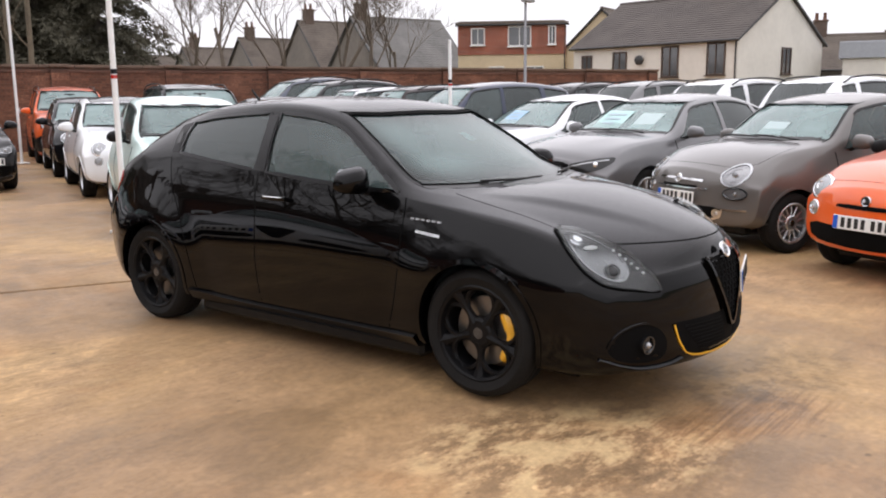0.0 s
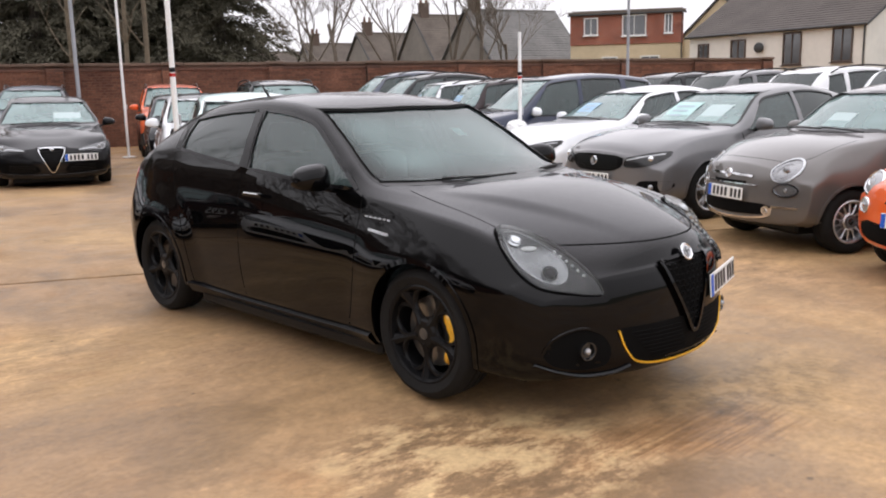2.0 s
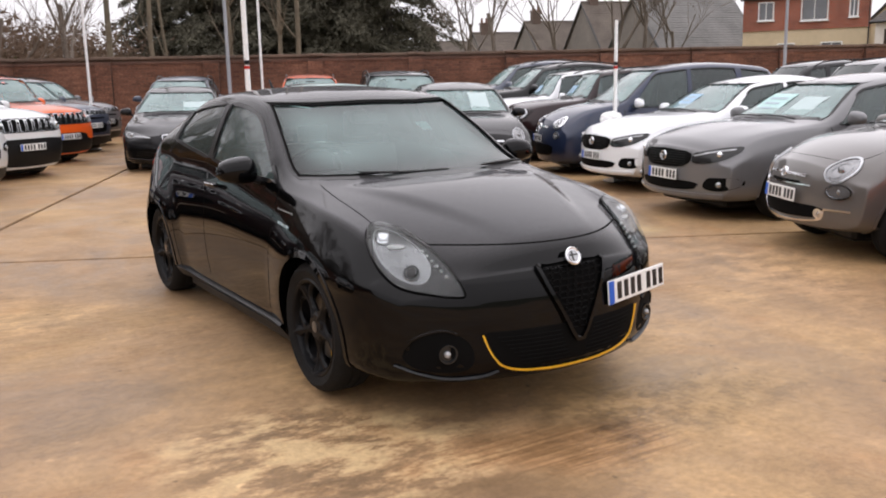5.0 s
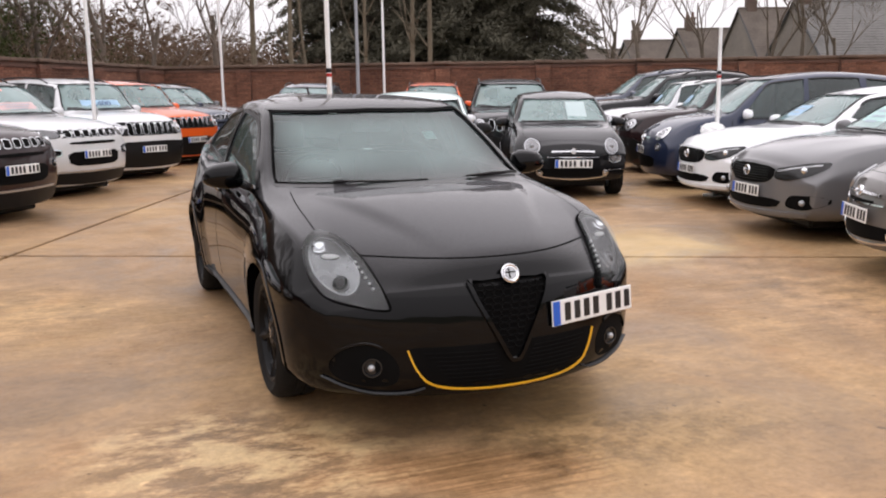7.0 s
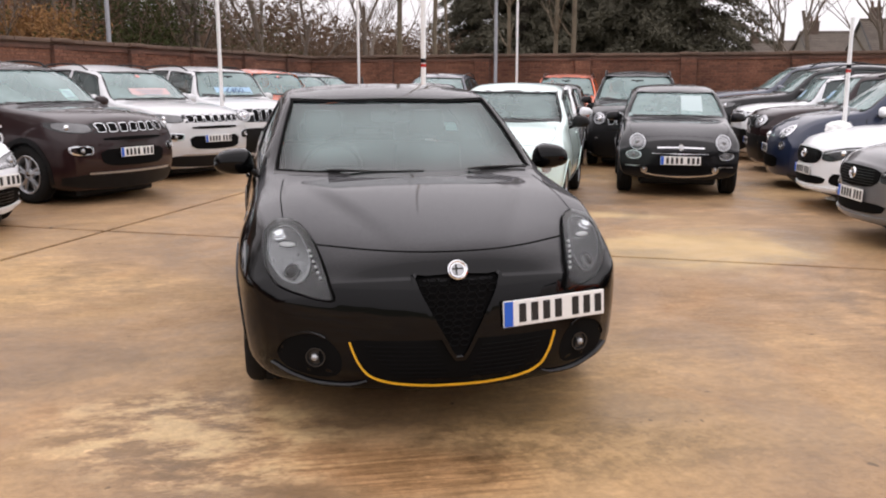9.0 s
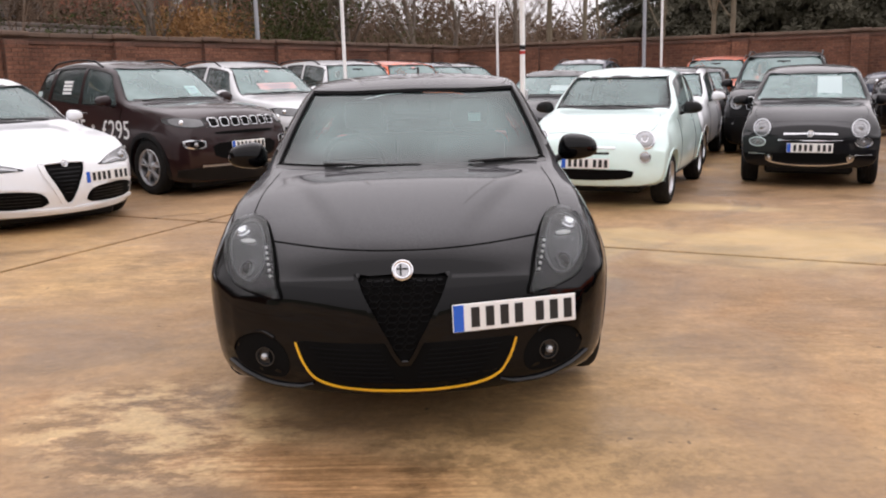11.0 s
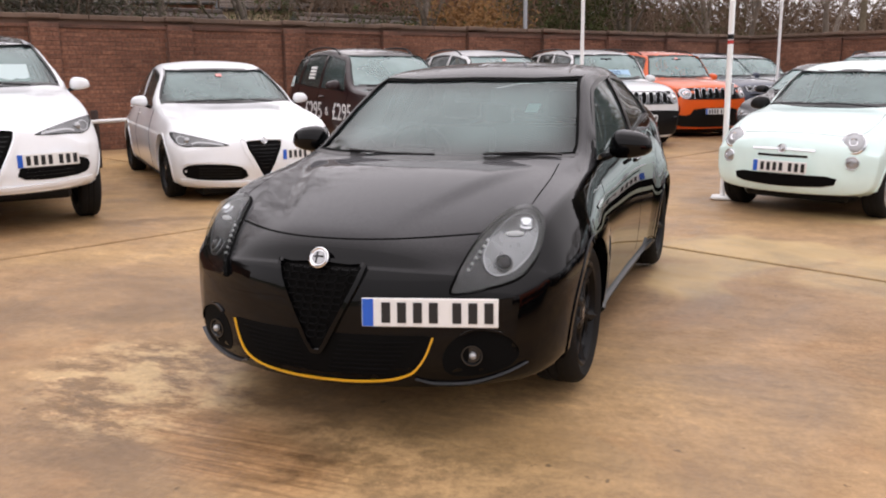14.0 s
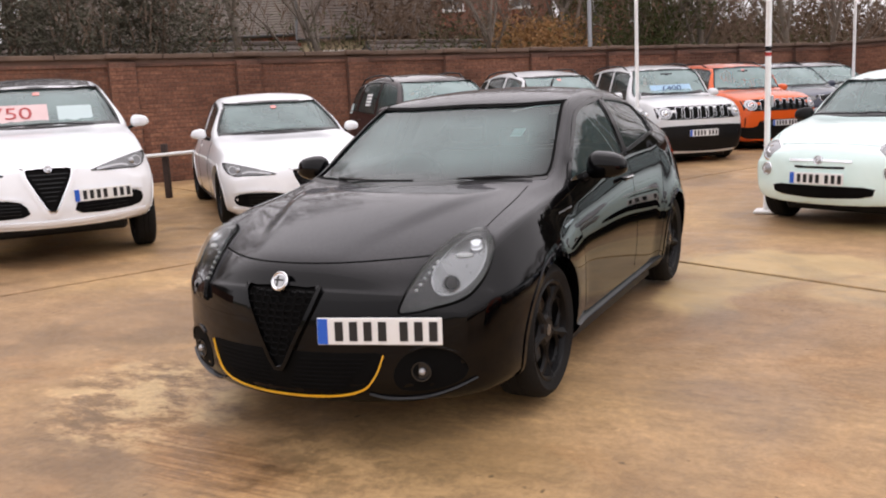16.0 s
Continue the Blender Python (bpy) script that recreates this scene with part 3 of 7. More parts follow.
        if self.ridge and bent:
            ya, xa, yb, xb, h = self.ridge
            for v in bm.verts:
                t = (v.co.y - ya) / (yb - ya)
                if -0.12 < t < 1.02 and v.co.z > self.ZB(v.co.y) + 0.02:
                    edge = xa + (xb - xa) * t
                    k = min(1.0, max(0.0, (edge + 0.045 - abs(v.co.x)) / 0.09))
                    v.co.z += h * k * k * (3 - 2 * k) * smooth((t + 0.12) * 1.6) * smooth((1.02 - t) * 2.2)
        bmesh.ops.recalc_face_normals(bm, faces=bm.faces)
        return bm


def swell_arches(bm, axle, zc, r, front=0.016, rear=0.024):
    """Push the flanks out round the wheels, most at the arch itself."""
    for v in bm.verts:
        for y, h in ((-axle, front), (axle, rear)):
            d = math.hypot(v.co.y - y, v.co.z - zc)
            k = smooth(1 - max(0.0, d - r) / 0.26) * smooth((abs(v.co.x) - 0.55) / 0.2)
            v.co.x += math.copysign(h * k, v.co.x)


def screen_outline(S, ya, yb, inner=0.05, lift=0.02, drop=0.02):
    """A windscreen or rear window seen from ahead: (x, z) pairs from its lower to its upper edge."""
    side = []
    for i in range(7):
        y = ya[1] + (yb[1] - ya[1]) * i / 6
        side.append((S.WR(y) - inner, S.ZR(y) + 0.012))
    low = [(0, S.ZC(ya[0]) + lift), (side[0][0] * 0.55, S.ZC(ya[0]) * 0.7 + side[0][1] * 0.3 + lift)]
    top = [(side[-1][0] * 0.6, S.ZC(yb[0]) - drop * 1.3), (0, S.ZC(yb[0]) - drop)]
    half = low + side + top
    return half + [(-x, z) for x, z in reversed(half[1:-1])]


def side_outline(S, a, b, lean_a=0.0, lean_b=0.0, low=0.03, high=0.055, n=10):
    """A side window between a and b along the car: the belt below, the roof rail above; (y, z) pairs."""
    bottom = [(a + (b - a) * i / n, 0) for i in range(n + 1)]
    bottom = [(y, S.ZB(y) + low) for y, _ in bottom]
    ta, tb = a + lean_a, b + lean_b
    top = []
    for i in range(n + 1):
        y = tb + (ta - tb) * i / n
        top.append((y, max(S.ZR(y) - high, S.ZB(y) + low + 0.015)))
    return bottom + top


def wheel_meshes(r, width, rim_r, style, n=40):
    """Tyre, rim, disc and hub cap for a wheel whose outer face looks to +x."""
    h = width / 2
    tyre = lathe([(rim_r - 0.01, -h * 0.8), (rim_r + 0.015, -h * 0.92), ((r + rim_r) / 2, -h), (r - 0.02, -h * 0.9), (r - 0.004, -h * 0.72), (r, -h * 0.5), (r, -0.03), (r - 0.006, -0.026), (r - 0.006, -0.018),
                  (r, -0.014), (r, 0.014), (r - 0.006, 0.018), (r - 0.006, 0.026), (r, 0.03), (r, h * 0.5), (r - 0.004, h * 0.72), (r - 0.02, h * 0.9), ((r + rim_r) / 2, h), (rim_r + 0.015, h * 0.92), (rim_r - 0.01, h * 0.8)], n=n)
    rim = lathe([(rim_r - 0.02, -h * 0.8), (rim_r, -h * 0.78), (rim_r + 0.004, h * 0.84), (rim_r - 0.006, h * 0.9), (rim_r - 0.018, h * 0.84), (rim_r - 0.03, h * 0.5), (rim_r - 0.03, -h * 0.8)], n=n)
    for bm in (tyre, rim):
        for f in [f for f in bm.faces if len(f.verts) > 4]:
            bm.faces.remove(f)
    face = h * 0.72
    hub = lathe([(0.0005, face - 0.05), (0.075, face - 0.05), (0.075, face - 0.012), (0.06, face), (0.0005, face + 0.002)], n=24)
    if style == "holes":
        # five round openings: rings that touch, webs between them
        for k in range(5):
            a = 2 * math.pi * k / 5 + math.pi / 2
            cy, cz = 0.143 * math.cos(a), 0.143 * math.sin(a)
            tube([(face - 0.022, cy + 0.079 * math.cos(2 * math.pi * i / 20), cz + 0.079 * math.sin(2 * math.pi * i / 20)) for i in range(20)], 0.0145, 6, rim, True)
            b = a + math.pi / 5
            tube([(face - 0.024, q * math.cos(b), q * math.sin(b)) for q in (0.05, 0.10, 0.15, 0.19, rim_r - 0.004)], [0.030, 0.020, 0.018, 0.030, 0.046], 8, rim)
    else:
        count, twin, thick = style
        for k in range(count):
            for s in ((-1, 1) if twin else (0,)):
                a = 2 * math.pi * k / count + math.pi / 2
                pts = []
                for t in range(5):
                    q = t / 4
                    rad = 0.04 + (rim_r - 0.045) * q
                    ang = a + s * (0.05 + twin * q)
                    pts.append((face - 0.014 - 0.01 * q, rad * math.cos(ang), rad * math.sin(ang)))
                tube(pts, [thick * 1.5, thick * 1.1, thick, thick, thick * 1.2], 6, rim)
    disc = lathe([(0.07, -0.012), (rim_r * 0.72, -0.012), (rim_r * 0.72, 0.012), (0.07, 0.012)], n=28)
    cap = lathe([(0.0005, face - 0.005), (0.028, face - 0.005), (0.028, face + 0.004), (0.0005, face + 0.006)], n=16)
    return {k: mesh_of(v, k) for k, v in (("tyre", tyre), ("rim", rim), ("brake_disc", disc), ("hub_cap", cap), ("hub", hub))}


def add_wheels(car, axle, half, r, width, rim_r, style, rim_mat, caliper=None, cap=None):
    """Four wheels on axles at -axle and +axle; half: the wheel's middle from the car's middle."""
    ms = wheel_meshes(r, width, rim_r, style)
    for me, mt in ((ms["tyre"], M_RUBBER), (ms["rim"], rim_mat), (ms["brake_disc"], M_DISC), (ms["hub_cap"], cap or M_CHROME), (ms["hub"], rim_mat)):
        me.materials.append(mt)
    cal = None
    if caliper:
        arc = [radians(-46 + 92 * i / 12) for i in range(13)]
        bm = tube([(0.030, math.cos(a) * rim_r * 0.71, math.sin(a) * rim_r * 0.71) for a in arc], [0.026, 0.036] + [0.040] * 3 + [0.034, 0.030, 0.034] + [0.040] * 3 + [0.036, 0.026], 8)
        cal = mesh_of(bm, "brake_caliper")
        cal.materials.append(caliper)
    for sx in (1, -1):
        for y in (-axle, axle):
            w = part("wheel", ms["hub"], None, car, m=pose(sx * half, y, r, 0, 0, 0 if sx > 0 else 180))
            for name in ("tyre", "rim", "brake_disc", "hub_cap"):
                part(name, ms[name], None, w)
            if cal and y < 0:
                # the calipers sit ahead of the front hubs
                part("brake_caliper", cal, None, w, "yellow brake caliper", pose(0, 0, 0, 0 if sx < 0 else 180))


def number_plate(car, at, yaw, tilt=0, label="white number plate with blue band", scale=1.0):
    """A plate that looks to -y before it is turned: white board, blue band, plain dark bars."""
    m = pose(*at, tilt, 0, yaw)
    p = part("number_plate", box(0.52 * scale, 0.008, 0.111, (0, 0, 0), 0.003), M_PLATE, car, label, m)
    part("blue_band", box(0.042, 0.003, 0.105, (-0.236 * scale, -0.0056, 0)), M_BLUE, p)
    x = -0.187
    for i in range(7):
        part("bar", box(0.034 * scale, 0.003, 0.079, ((x + 0.02) * scale, -0.0056, 0)), M_INK, p)
        x += 0.0605 if i != 3 else 0.089
    return p


def interior(car, S, cowl, back, drive=0.36):
    """Dashboard, seats, wheel and mirror, as far as they show through the glass."""
    zb = S.ZB(cowl[0] + 0.4)
    w = S.WB(cowl[0] + 0.4)
    dash = box(2 * w - 0.16, 0.55, 0.16, (0, cowl[0] + 0.42, zb - 0.10), 0.05, seg=2)
    box(0.34, 0.3, 0.10, (-drive, cowl[0] + 0.5, zb - 0.02), 0.04, dash, seg=2)
    part("dashboard", dash, M_TRIM, car)
    ring = [(-drive + 0.18 * math.cos(a * math.pi / 10), cowl[0] + 0.80 - 0.07 * math.sin(a * math.pi / 10), zb + 0.0 + 0.16 * math.sin(a * math.pi / 10)) for a in range(20)]
    sw = tube(ring, 0.016, 6, closed=True)
    box(0.3, 0.03, 0.06, (-drive, cowl[0] + 0.80, zb), 0.012, sw)
    part("steering_wheel", sw, M_BLACK, car)
    yb = cowl[0] + 1.42
    top = S.ZR(yb) - 0.2
    for sx in (-1, 1):
        s = box(0.5, 0.52, 0.2, (sx * drive, yb - 0.28, 0.45), 0.07, seg=2)
        box(0.48, 0.16, 0.62, (sx * drive, yb + 0.05, 0.75), 0.07, s, Euler((radians(-12), 0, 0)).to_matrix(), 2)
        box(0.26, 0.1, 0.18, (sx * drive, yb + 0.14, min(top, 1.19)), 0.045, s, Euler((radians(-8), 0, 0)).to_matrix(), 2)
        part("seat", s, M_SEAT, car)
    rb = box(1.2, 0.5, 0.18, (0, back - 0.55, 0.47), 0.06, seg=2)
    box(1.22, 0.16, 0.55, (0, back - 0.25, 0.75), 0.06, rb, Euler((radians(-15), 0, 0)).to_matrix(), 2)
    for x in (-0.38, 0.38):
        box(0.24, 0.09, 0.14, (x, back - 0.16, 1.09), 0.04, rb, seg=2)
    part("rear_seat", rb, M_SEAT, car)
    ym = cowl[2] - 0.02
    mi = box(0.25, 0.04, 0.075, (0, ym - 0.10, S.ZC(ym) - 0.125), 0.018)
    tube([(0, ym - 0.10, S.ZC(ym) - 0.11), (0, ym - 0.13, S.ZC(ym - 0.14) - 0.02)], 0.03, 8, mi)
    part("rear_view_mirror", mi, M_BLACK, car)


def door_mirror(car, x, y, z, material, sx, size=1.0):
    """A mirror housing on a short arm, with its glass looking back."""
    bm = bmesh.new()
    bmesh.ops.create_uvsphere(bm, u_segments=18, v_segments=12, radius=1)
    for v in bm.verts:
        q = v.co
        q = Vector([math.copysign(abs(a) ** 0.72, a) for a in q])
        k = 1.0 if q.y < 0 else 0.55
        v.co = Vector((q.x * 0.125 * size * (1 - 0.12 * q.z), q.y * 0.085 * k * size, q.z * 0.082 * size * (1 - 0.18 * q.x * sx)))
        v.co += Vector((sx * 0.13 * size, 0.02 * abs(q.x), 0))
    m = part("door_mirror", bm, material, car, m=pose(x, y, z))
    part("mirror_arm", box(0.1, 0.05, 0.035, (sx * 0.01, 0.015, -0.06), 0.012, rot=Euler((0, radians(-25 * sx), 0)).to_matrix()), M_BLACK, m)
    gl = lathe([(0.0005, 0), (0.075 * size, 0), (0.075 * size, 0.004), (0.0005, 0.004)], "y", 20)
    for v in gl.verts:
        v.co.x *= 1.35
    part("mirror_glass", gl, M_CHROME, m, m=pose(sx * 0.13 * size, 0.046 * size, 0))


def wipers(car, bvh, S, cowl):
    for a, b in ((0.5, -0.12), (-0.02, -0.62)):
        pts = []
        for i in range(6):
            t = i / 5
            x = a + (b - a) * t
            z = S.ZC(cowl) + 0.012 * math.sin(t * 2.4) - 0.03 * abs(x)
            p, n = dropped(bvh, Vector((x, -1, z)), Vector((0, 1, 0)), 0.022)
            pts.append(p)
        part("wiper", tube(pts, 0.009, 5), M_BLACK, car)


FRONT = (0, 1, 0)

# ---- the black hatchback in the middle of the yard ----
def black_hatchback(m):
    car = thing("hatchback_car", "glossy black five-door hatchback with yellow trim on wet concrete", "car", m)
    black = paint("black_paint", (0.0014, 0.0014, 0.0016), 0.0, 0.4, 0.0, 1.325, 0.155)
    S = Shape(-2.262, 2.10, {
        "ZC": [(-2.262, 0.665), (-2.21, 0.728), (-2.10, 0.79), (-1.8, 0.875), (-1.4, 0.950), (-1.16, 0.980), (-1.11, 0.986), (-1.06, 1.008), (-0.6, 1.222), (-0.2, 1.395), (0.0, 1.435), (0.35, 1.462), (0.8, 1.455), (1.3, 1.405), (1.55, 1.36), (1.78, 1.22), (1.95, 1.07), (2.05, 0.98), (2.085, 0.9)],
        "ZR": [(-2.262, 0.635), (-2.1, 0.69), (-1.8, 0.80), (-1.4, 0.905), (-1.10, 0.952), (-0.87, 0.985), (-0.5, 1.205), (-0.2, 1.365), (0.1, 1.41), (0.35, 1.42), (0.8, 1.398), (1.3, 1.322), (1.6, 1.205), (1.85, 1.06), (2.085, 0.86)],
        "WR": [(-2.262, 0.5), (-2.1, 0.56), (-1.7, 0.62), (-1.2, 0.675), (-0.87, 0.742), (-0.5, 0.680), (-0.2, 0.625), (0.3, 0.615), (0.9, 0.585), (1.4, 0.54), (1.8, 0.55), (2.085, 0.55)],
        "ZB": [(-2.262, 0.57), (-2.1, 0.63), (-1.71, 0.82), (-1.3, 0.89), (-0.85, 0.93), (-0.5, 0.947), (0.3, 1.003), (0.8, 1.05), (1.15, 1.085), (1.45, 1.085), (1.8, 1.01), (2.085, 0.84)],
        "WB": [(-2.262, 0.62), (-2.1, 0.71), (-1.7, 0.775), (-1.3, 0.81), (-0.8, 0.81), (0, 0.815), (0.8, 0.80), (1.4, 0.79), (1.8, 0.76), (2.085, 0.66)],
        "W": [(-2.262, 0.74), (-2.15, 0.81), (-1.8, 0.875), (-1.3, 0.902), (-0.6, 0.885), (0, 0.88), (0.8, 0.89), (1.3, 0.902), (1.7, 0.878), (2.0, 0.81), (2.085, 0.76)],
        "Z0": [(-2.262, 0.185), (-2.0, 0.155), (-1.6, 0.16), (1.6, 0.17), (1.9, 0.22), (2.085, 0.30)],
    }, cf=0.40, nose=((0.15, 0.09), (0.28, 0.046), (0.36, 0.0445), (0.44, 0.0485), (0.52, 0.057), (0.60, 0.0675), (0.68, 0.084), (0.74, 0.078), (0.80, 0.05)), cr=0.16, tail=((0.2, 0.06), (0.4, 0.0), (0.7, 0.0), (0.9, 0.06)), zw=0.60, fine=1.9, bulge=0.016, ridge=(-2.08, 0.22, -1.06, 0.62, 0.018))
    skin = S.loft(0.035)
    swell_arches(skin, 1.317, 0.325, 0.345)
    bvh = BVHTree.FromBMesh(skin)
    me = bpy.data.meshes.new("body")
    skin.to_mesh(me)
    skin.free()
    ws = screen_outline(S, (-1.10, -0.905), (-0.2, -0.2), 0.026, -0.002)
    rw = screen_outline(S, (1.93, 1.84), (1.56, 1.45), 0.1, 0.02, 0.03)
    front_win = side_outline(S, -0.77, 0.235, 0.36, 0.015)
    rear_win = side_outline(S, 0.335, 1.08, 0.0, 0.035)
    quarter = side_outline(S, 1.10, 1.17, 0.035, 0.075, 0.032)
    cut = [S.loft(0.12, 0.05, 0.36, -1.35, 1.85, False)]
    cut += [prism(ws, -1.13, 0.05, "y"), prism(rw, 1.2, 2.6, "y"), prism(front_win, -1.2, 1.2, "x"), prism(rear_win, -1.2, 1.2, "x")]
    for y in (-1.317, 1.317):
        for sx in (1, -1):
            cut.append(lathe([(0.340, sx * 0.56), (0.340, sx * 1.2)], "x", 40, at=(0, y, 0.325)))
    body = carve(me, cut)
    body.materials.clear()
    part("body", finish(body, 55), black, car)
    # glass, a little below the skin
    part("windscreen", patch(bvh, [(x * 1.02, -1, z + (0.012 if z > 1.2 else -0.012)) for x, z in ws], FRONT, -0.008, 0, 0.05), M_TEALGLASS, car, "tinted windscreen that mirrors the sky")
    part("rear_window", patch(bvh, [(x * 1.02, 2, z) for x, z in rw], (0, -1, 0), -0.008, 0, 0.1), M_DARKGLASS, car)
    for sx in (1, -1):
        part("side_window", patch(bvh, [(sx, y, z) for y, z in side_outline(S, -0.79, 0.255, 0.36, 0.015, 0.02, 0.045)], (-sx, 0, 0), -0.008, 0, 0.1), M_SIDE, car)
        part("side_window", patch(bvh, [(sx, y, z) for y, z in side_outline(S, 0.315, 1.10, 0.0, 0.035, 0.02, 0.045)], (-sx, 0, 0), -0.008, 0, 0.1), M_DARKGLASS, car)
        part("quarter_trim", patch(bvh, [(sx, y, z) for y, z in quarter], (-sx, 0, 0), 0.003, 0.008, 0.1), M_BLACK, car)
        part("window_frame", ribbon(bvh, [(sx, y, z) for y, z in front_win], (-sx, 0, 0), 0.02, 0.004, True), M_SATIN, car)
        part("window_frame", ribbon(bvh, [(sx, y, z) for y, z in rear_win], (-sx, 0, 0), 0.02, 0.004, True), M_SATIN, car)
        part("pillar_trim", patch(bvh, [(sx, y, z) for y, z in ((0.25, 1.03), (0.325, 1.035), (0.33, 1.352), (0.262, 1.355))], (-sx, 0, 0), 0.003, 0.008, 0.1), M_SATIN, car)
        # door shut lines
        for line in ([(-0.83, 0.945), (-0.845, 0.86), (-0.84, 0.62), (-0.80, 0.42), (-0.73, 0.23)], [(0.30, 1.02), (0.295, 0.90), (0.275, 0.70), (0.285, 0.45), (0.27, 0.23)], [(1.16, 1.09), (1.10, 0.92), (0.97, 0.70), (0.90, 0.48), (0.86, 0.25)]):
            part("door_gap", ribbon(bvh, rounded([(sx, y, z) for y, z in line], 4, False), (-sx, 0, 0), 0.007, 0.0006), M_GAP, car)
        # door handle with a chrome strip
        hp, hn = dropped(bvh, Vector((sx, 0.10, 0.882)), Vector((-sx, 0, 0)), 0.03)
        hd = part("door_handle", box(0.024, 0.20, 0.026, hp, 0.011, seg=2), black, car)
        part("handle_strip", box(0.008, 0.15, 0.008, hp + Vector((sx * 0.012, 0, 0.006)), 0.003), M_CHROME, hd)
        part("rear_handle", patch(bvh, [(sx, y, z) for y, z in ((1.125, 1.17), (1.165, 1.17), (1.20, 1.235), (1.15, 1.235))], (-sx, 0, 0), 0.006, 0.01, 0.1), M_SATIN, car)
        part("wing_badge", ribbon(bvh, [(sx, y, z) for y, z in ((-1.10, 0.772), (-0.94, 0.786))], (-sx, 0, 0), 0.013, 0.006), M_CHROME, car, "small bright wing badge")
        for k in range(6):
            y = -1.085 + 0.034 * k
            part("lettering_bar", ribbon(bvh, [(sx, y, 0.838 + k * 0.0015), (sx, y + 0.024, 0.839 + k * 0.0015)], (-sx, 0, 0), 0.008, 0.002), M_LAMPGREY, car)
        sk = ribbon(bvh, rounded([(sx, y, z) for y, z in ((-0.93, 0.225), (-0.5, 0.215), (0.4, 0.215), (0.93, 0.235))], 6, False), (-sx, 0, 0), 0.05, 0.02, skirt=0.03)
        part("side_skirt", sk, M_SATIN, car)
        for y in (-1.317, 1.317):
            arc = [(sx, y + 0.351 * math.cos(a), 0.325 + 0.351 * math.sin(a)) for a in [radians(-18 + 216 * i / 30) for i in range(31)]]
            part("arch_lip", ribbon(bvh, arc, (-sx, 0, 0), 0.024, 0.006, skirt=0.02), black, car)
        door_mirror(car, sx * 0.82, -0.58, 1.027, black, sx, 0.87)
        # tail lamp that wraps round the rear corner
        part("tail_lamp", patch(bvh, rounded([(sx, y, z) for y, z in ((1.80, 0.93), (1.92, 0.985), (2.01, 0.95), (2.03, 0.84), (1.95, 0.82), (1.86, 0.87))], 3), (-sx, -0.25, 0), 0.006, 0.012, 0.06), M_RED, car)
    part("screen_frame", ribbon(bvh, dense([(x, -1, z) for x, z in ws], 3), FRONT, 0.012, 0.002, True), M_SATIN, car)
    frit = [(x * 0.984, -1, z + (-0.010 if z > 1.2 else 0.006)) for x, z in ws]
    part("screen_border", ribbon(bvh, dense(frit, 3), FRONT, 0.020, -0.004, True, 0), M_VOID, car, "black printed border of the windscreen")
    part("sensor_housing", patch(bvh, [(-0.075, -1, 1.385), (0.075, -1, 1.385), (0.05, -1, 1.325), (-0.05, -1, 1.325)], FRONT, -0.012, 0, 0.06), M_VOID, car, "black mirror foot and sensor cover")
    # bonnet: shut line and two creases
    zc = dropped(bvh, Vector((0, -2.10, 1)), Vector((0, 0, -1)), 0)[0].z
    front = [(0.63 * (i / 14 - 1), -2, zc - 0.016 + 0.006 * (i / 14 - 1) ** 2) for i in range(29)]
    part("bonnet_gap", ribbon(bvh, front, FRONT, 0.0055, 0.0006), M_GAP, car)
    for sx in (1, -1):
        part("bonnet_gap", ribbon(bvh, rounded([(sx * x, y, 1) for x, y in ((0.67, -1.05), (0.69, -1.3), (0.69, -1.55), (0.68, -1.75))], 6, False), (0, 0, -1), 0.0055, 0.0006), M_GAP, car)
    # headlamps
    for sx in (1, -1):
        way = Vector((-sx * 0.42, 0.75, -0.5))
        out = [(0.508, -2.10, 0.575), (0.513, -2.08, 0.615), (0.528, -2.02, 0.672), (0.547, -1.945, 0.728), (0.574, -1.845, 0.782), (0.612, -1.735, 0.822), (0.655, -1.675, 0.839), (0.70, -1.655, 0.842), (0.745, -1.685, 0.828), (0.774, -1.735, 0.79),
               (0.782, -1.79, 0.733), (0.772, -1.845, 0.672), (0.738, -1.91, 0.617), (0.685, -1.965, 0.592), (0.61, -2.03, 0.578), (0.555, -2.07, 0.571)]
        ring = rounded([(sx * x, y, z) for x, y, z in out], 3)
        lamp = part("headlamp", patch(bvh, ring, way, 0.003, 0.012, 0.035), M_LAMPDARK, car, "clear headlamp with dark bezel")
        part("lamp_seam", ribbon(bvh, ring, way, 0.010, 0.004, True), M_GAP, lamp)
        mid = sum(ring, Vector()) / len(ring)
        # a pale upper bowl that narrows towards the tip
        bowl = rounded([(sx * x, y, z) for x, y, z in ((0.585, -1.93, 0.705), (0.603, -1.84, 0.765), (0.645, -1.73, 0.812), (0.70, -1.695, 0.818), (0.742, -1.735, 0.792), (0.757, -1.79, 0.74), (0.745, -1.845, 0.685), (0.70, -1.915, 0.632), (0.64, -1.965, 0.618), (0.60, -1.97, 0.65))], 3)
        part("reflector", patch(bvh, bowl, way, 0.006, 0.004, 0.035), M_LAMPMID, lamp)
        part("reflector_rim", ribbon(bvh, bowl, way, 0.006, 0.009, True, 0.004), M_LAMPGREY, lamp)
        c, n = dropped(bvh, Vector((sx * 0.662, -1.925, 0.66)), way, 0.0)
        rot = n.to_track_quat("Z", "Y").to_matrix().to_4x4()
        pr = lathe([(0.0005, 0.0), (0.036, 0.0), (0.038, 0.014), (0.034, 0.018), (0.030, 0.012), (0.0005, 0.012)], "z", 28)
        part("projector_ring", pr, M_LAMPGREY, lamp, m=Matrix.Translation(c) @ rot)
        ball = bmesh.new()
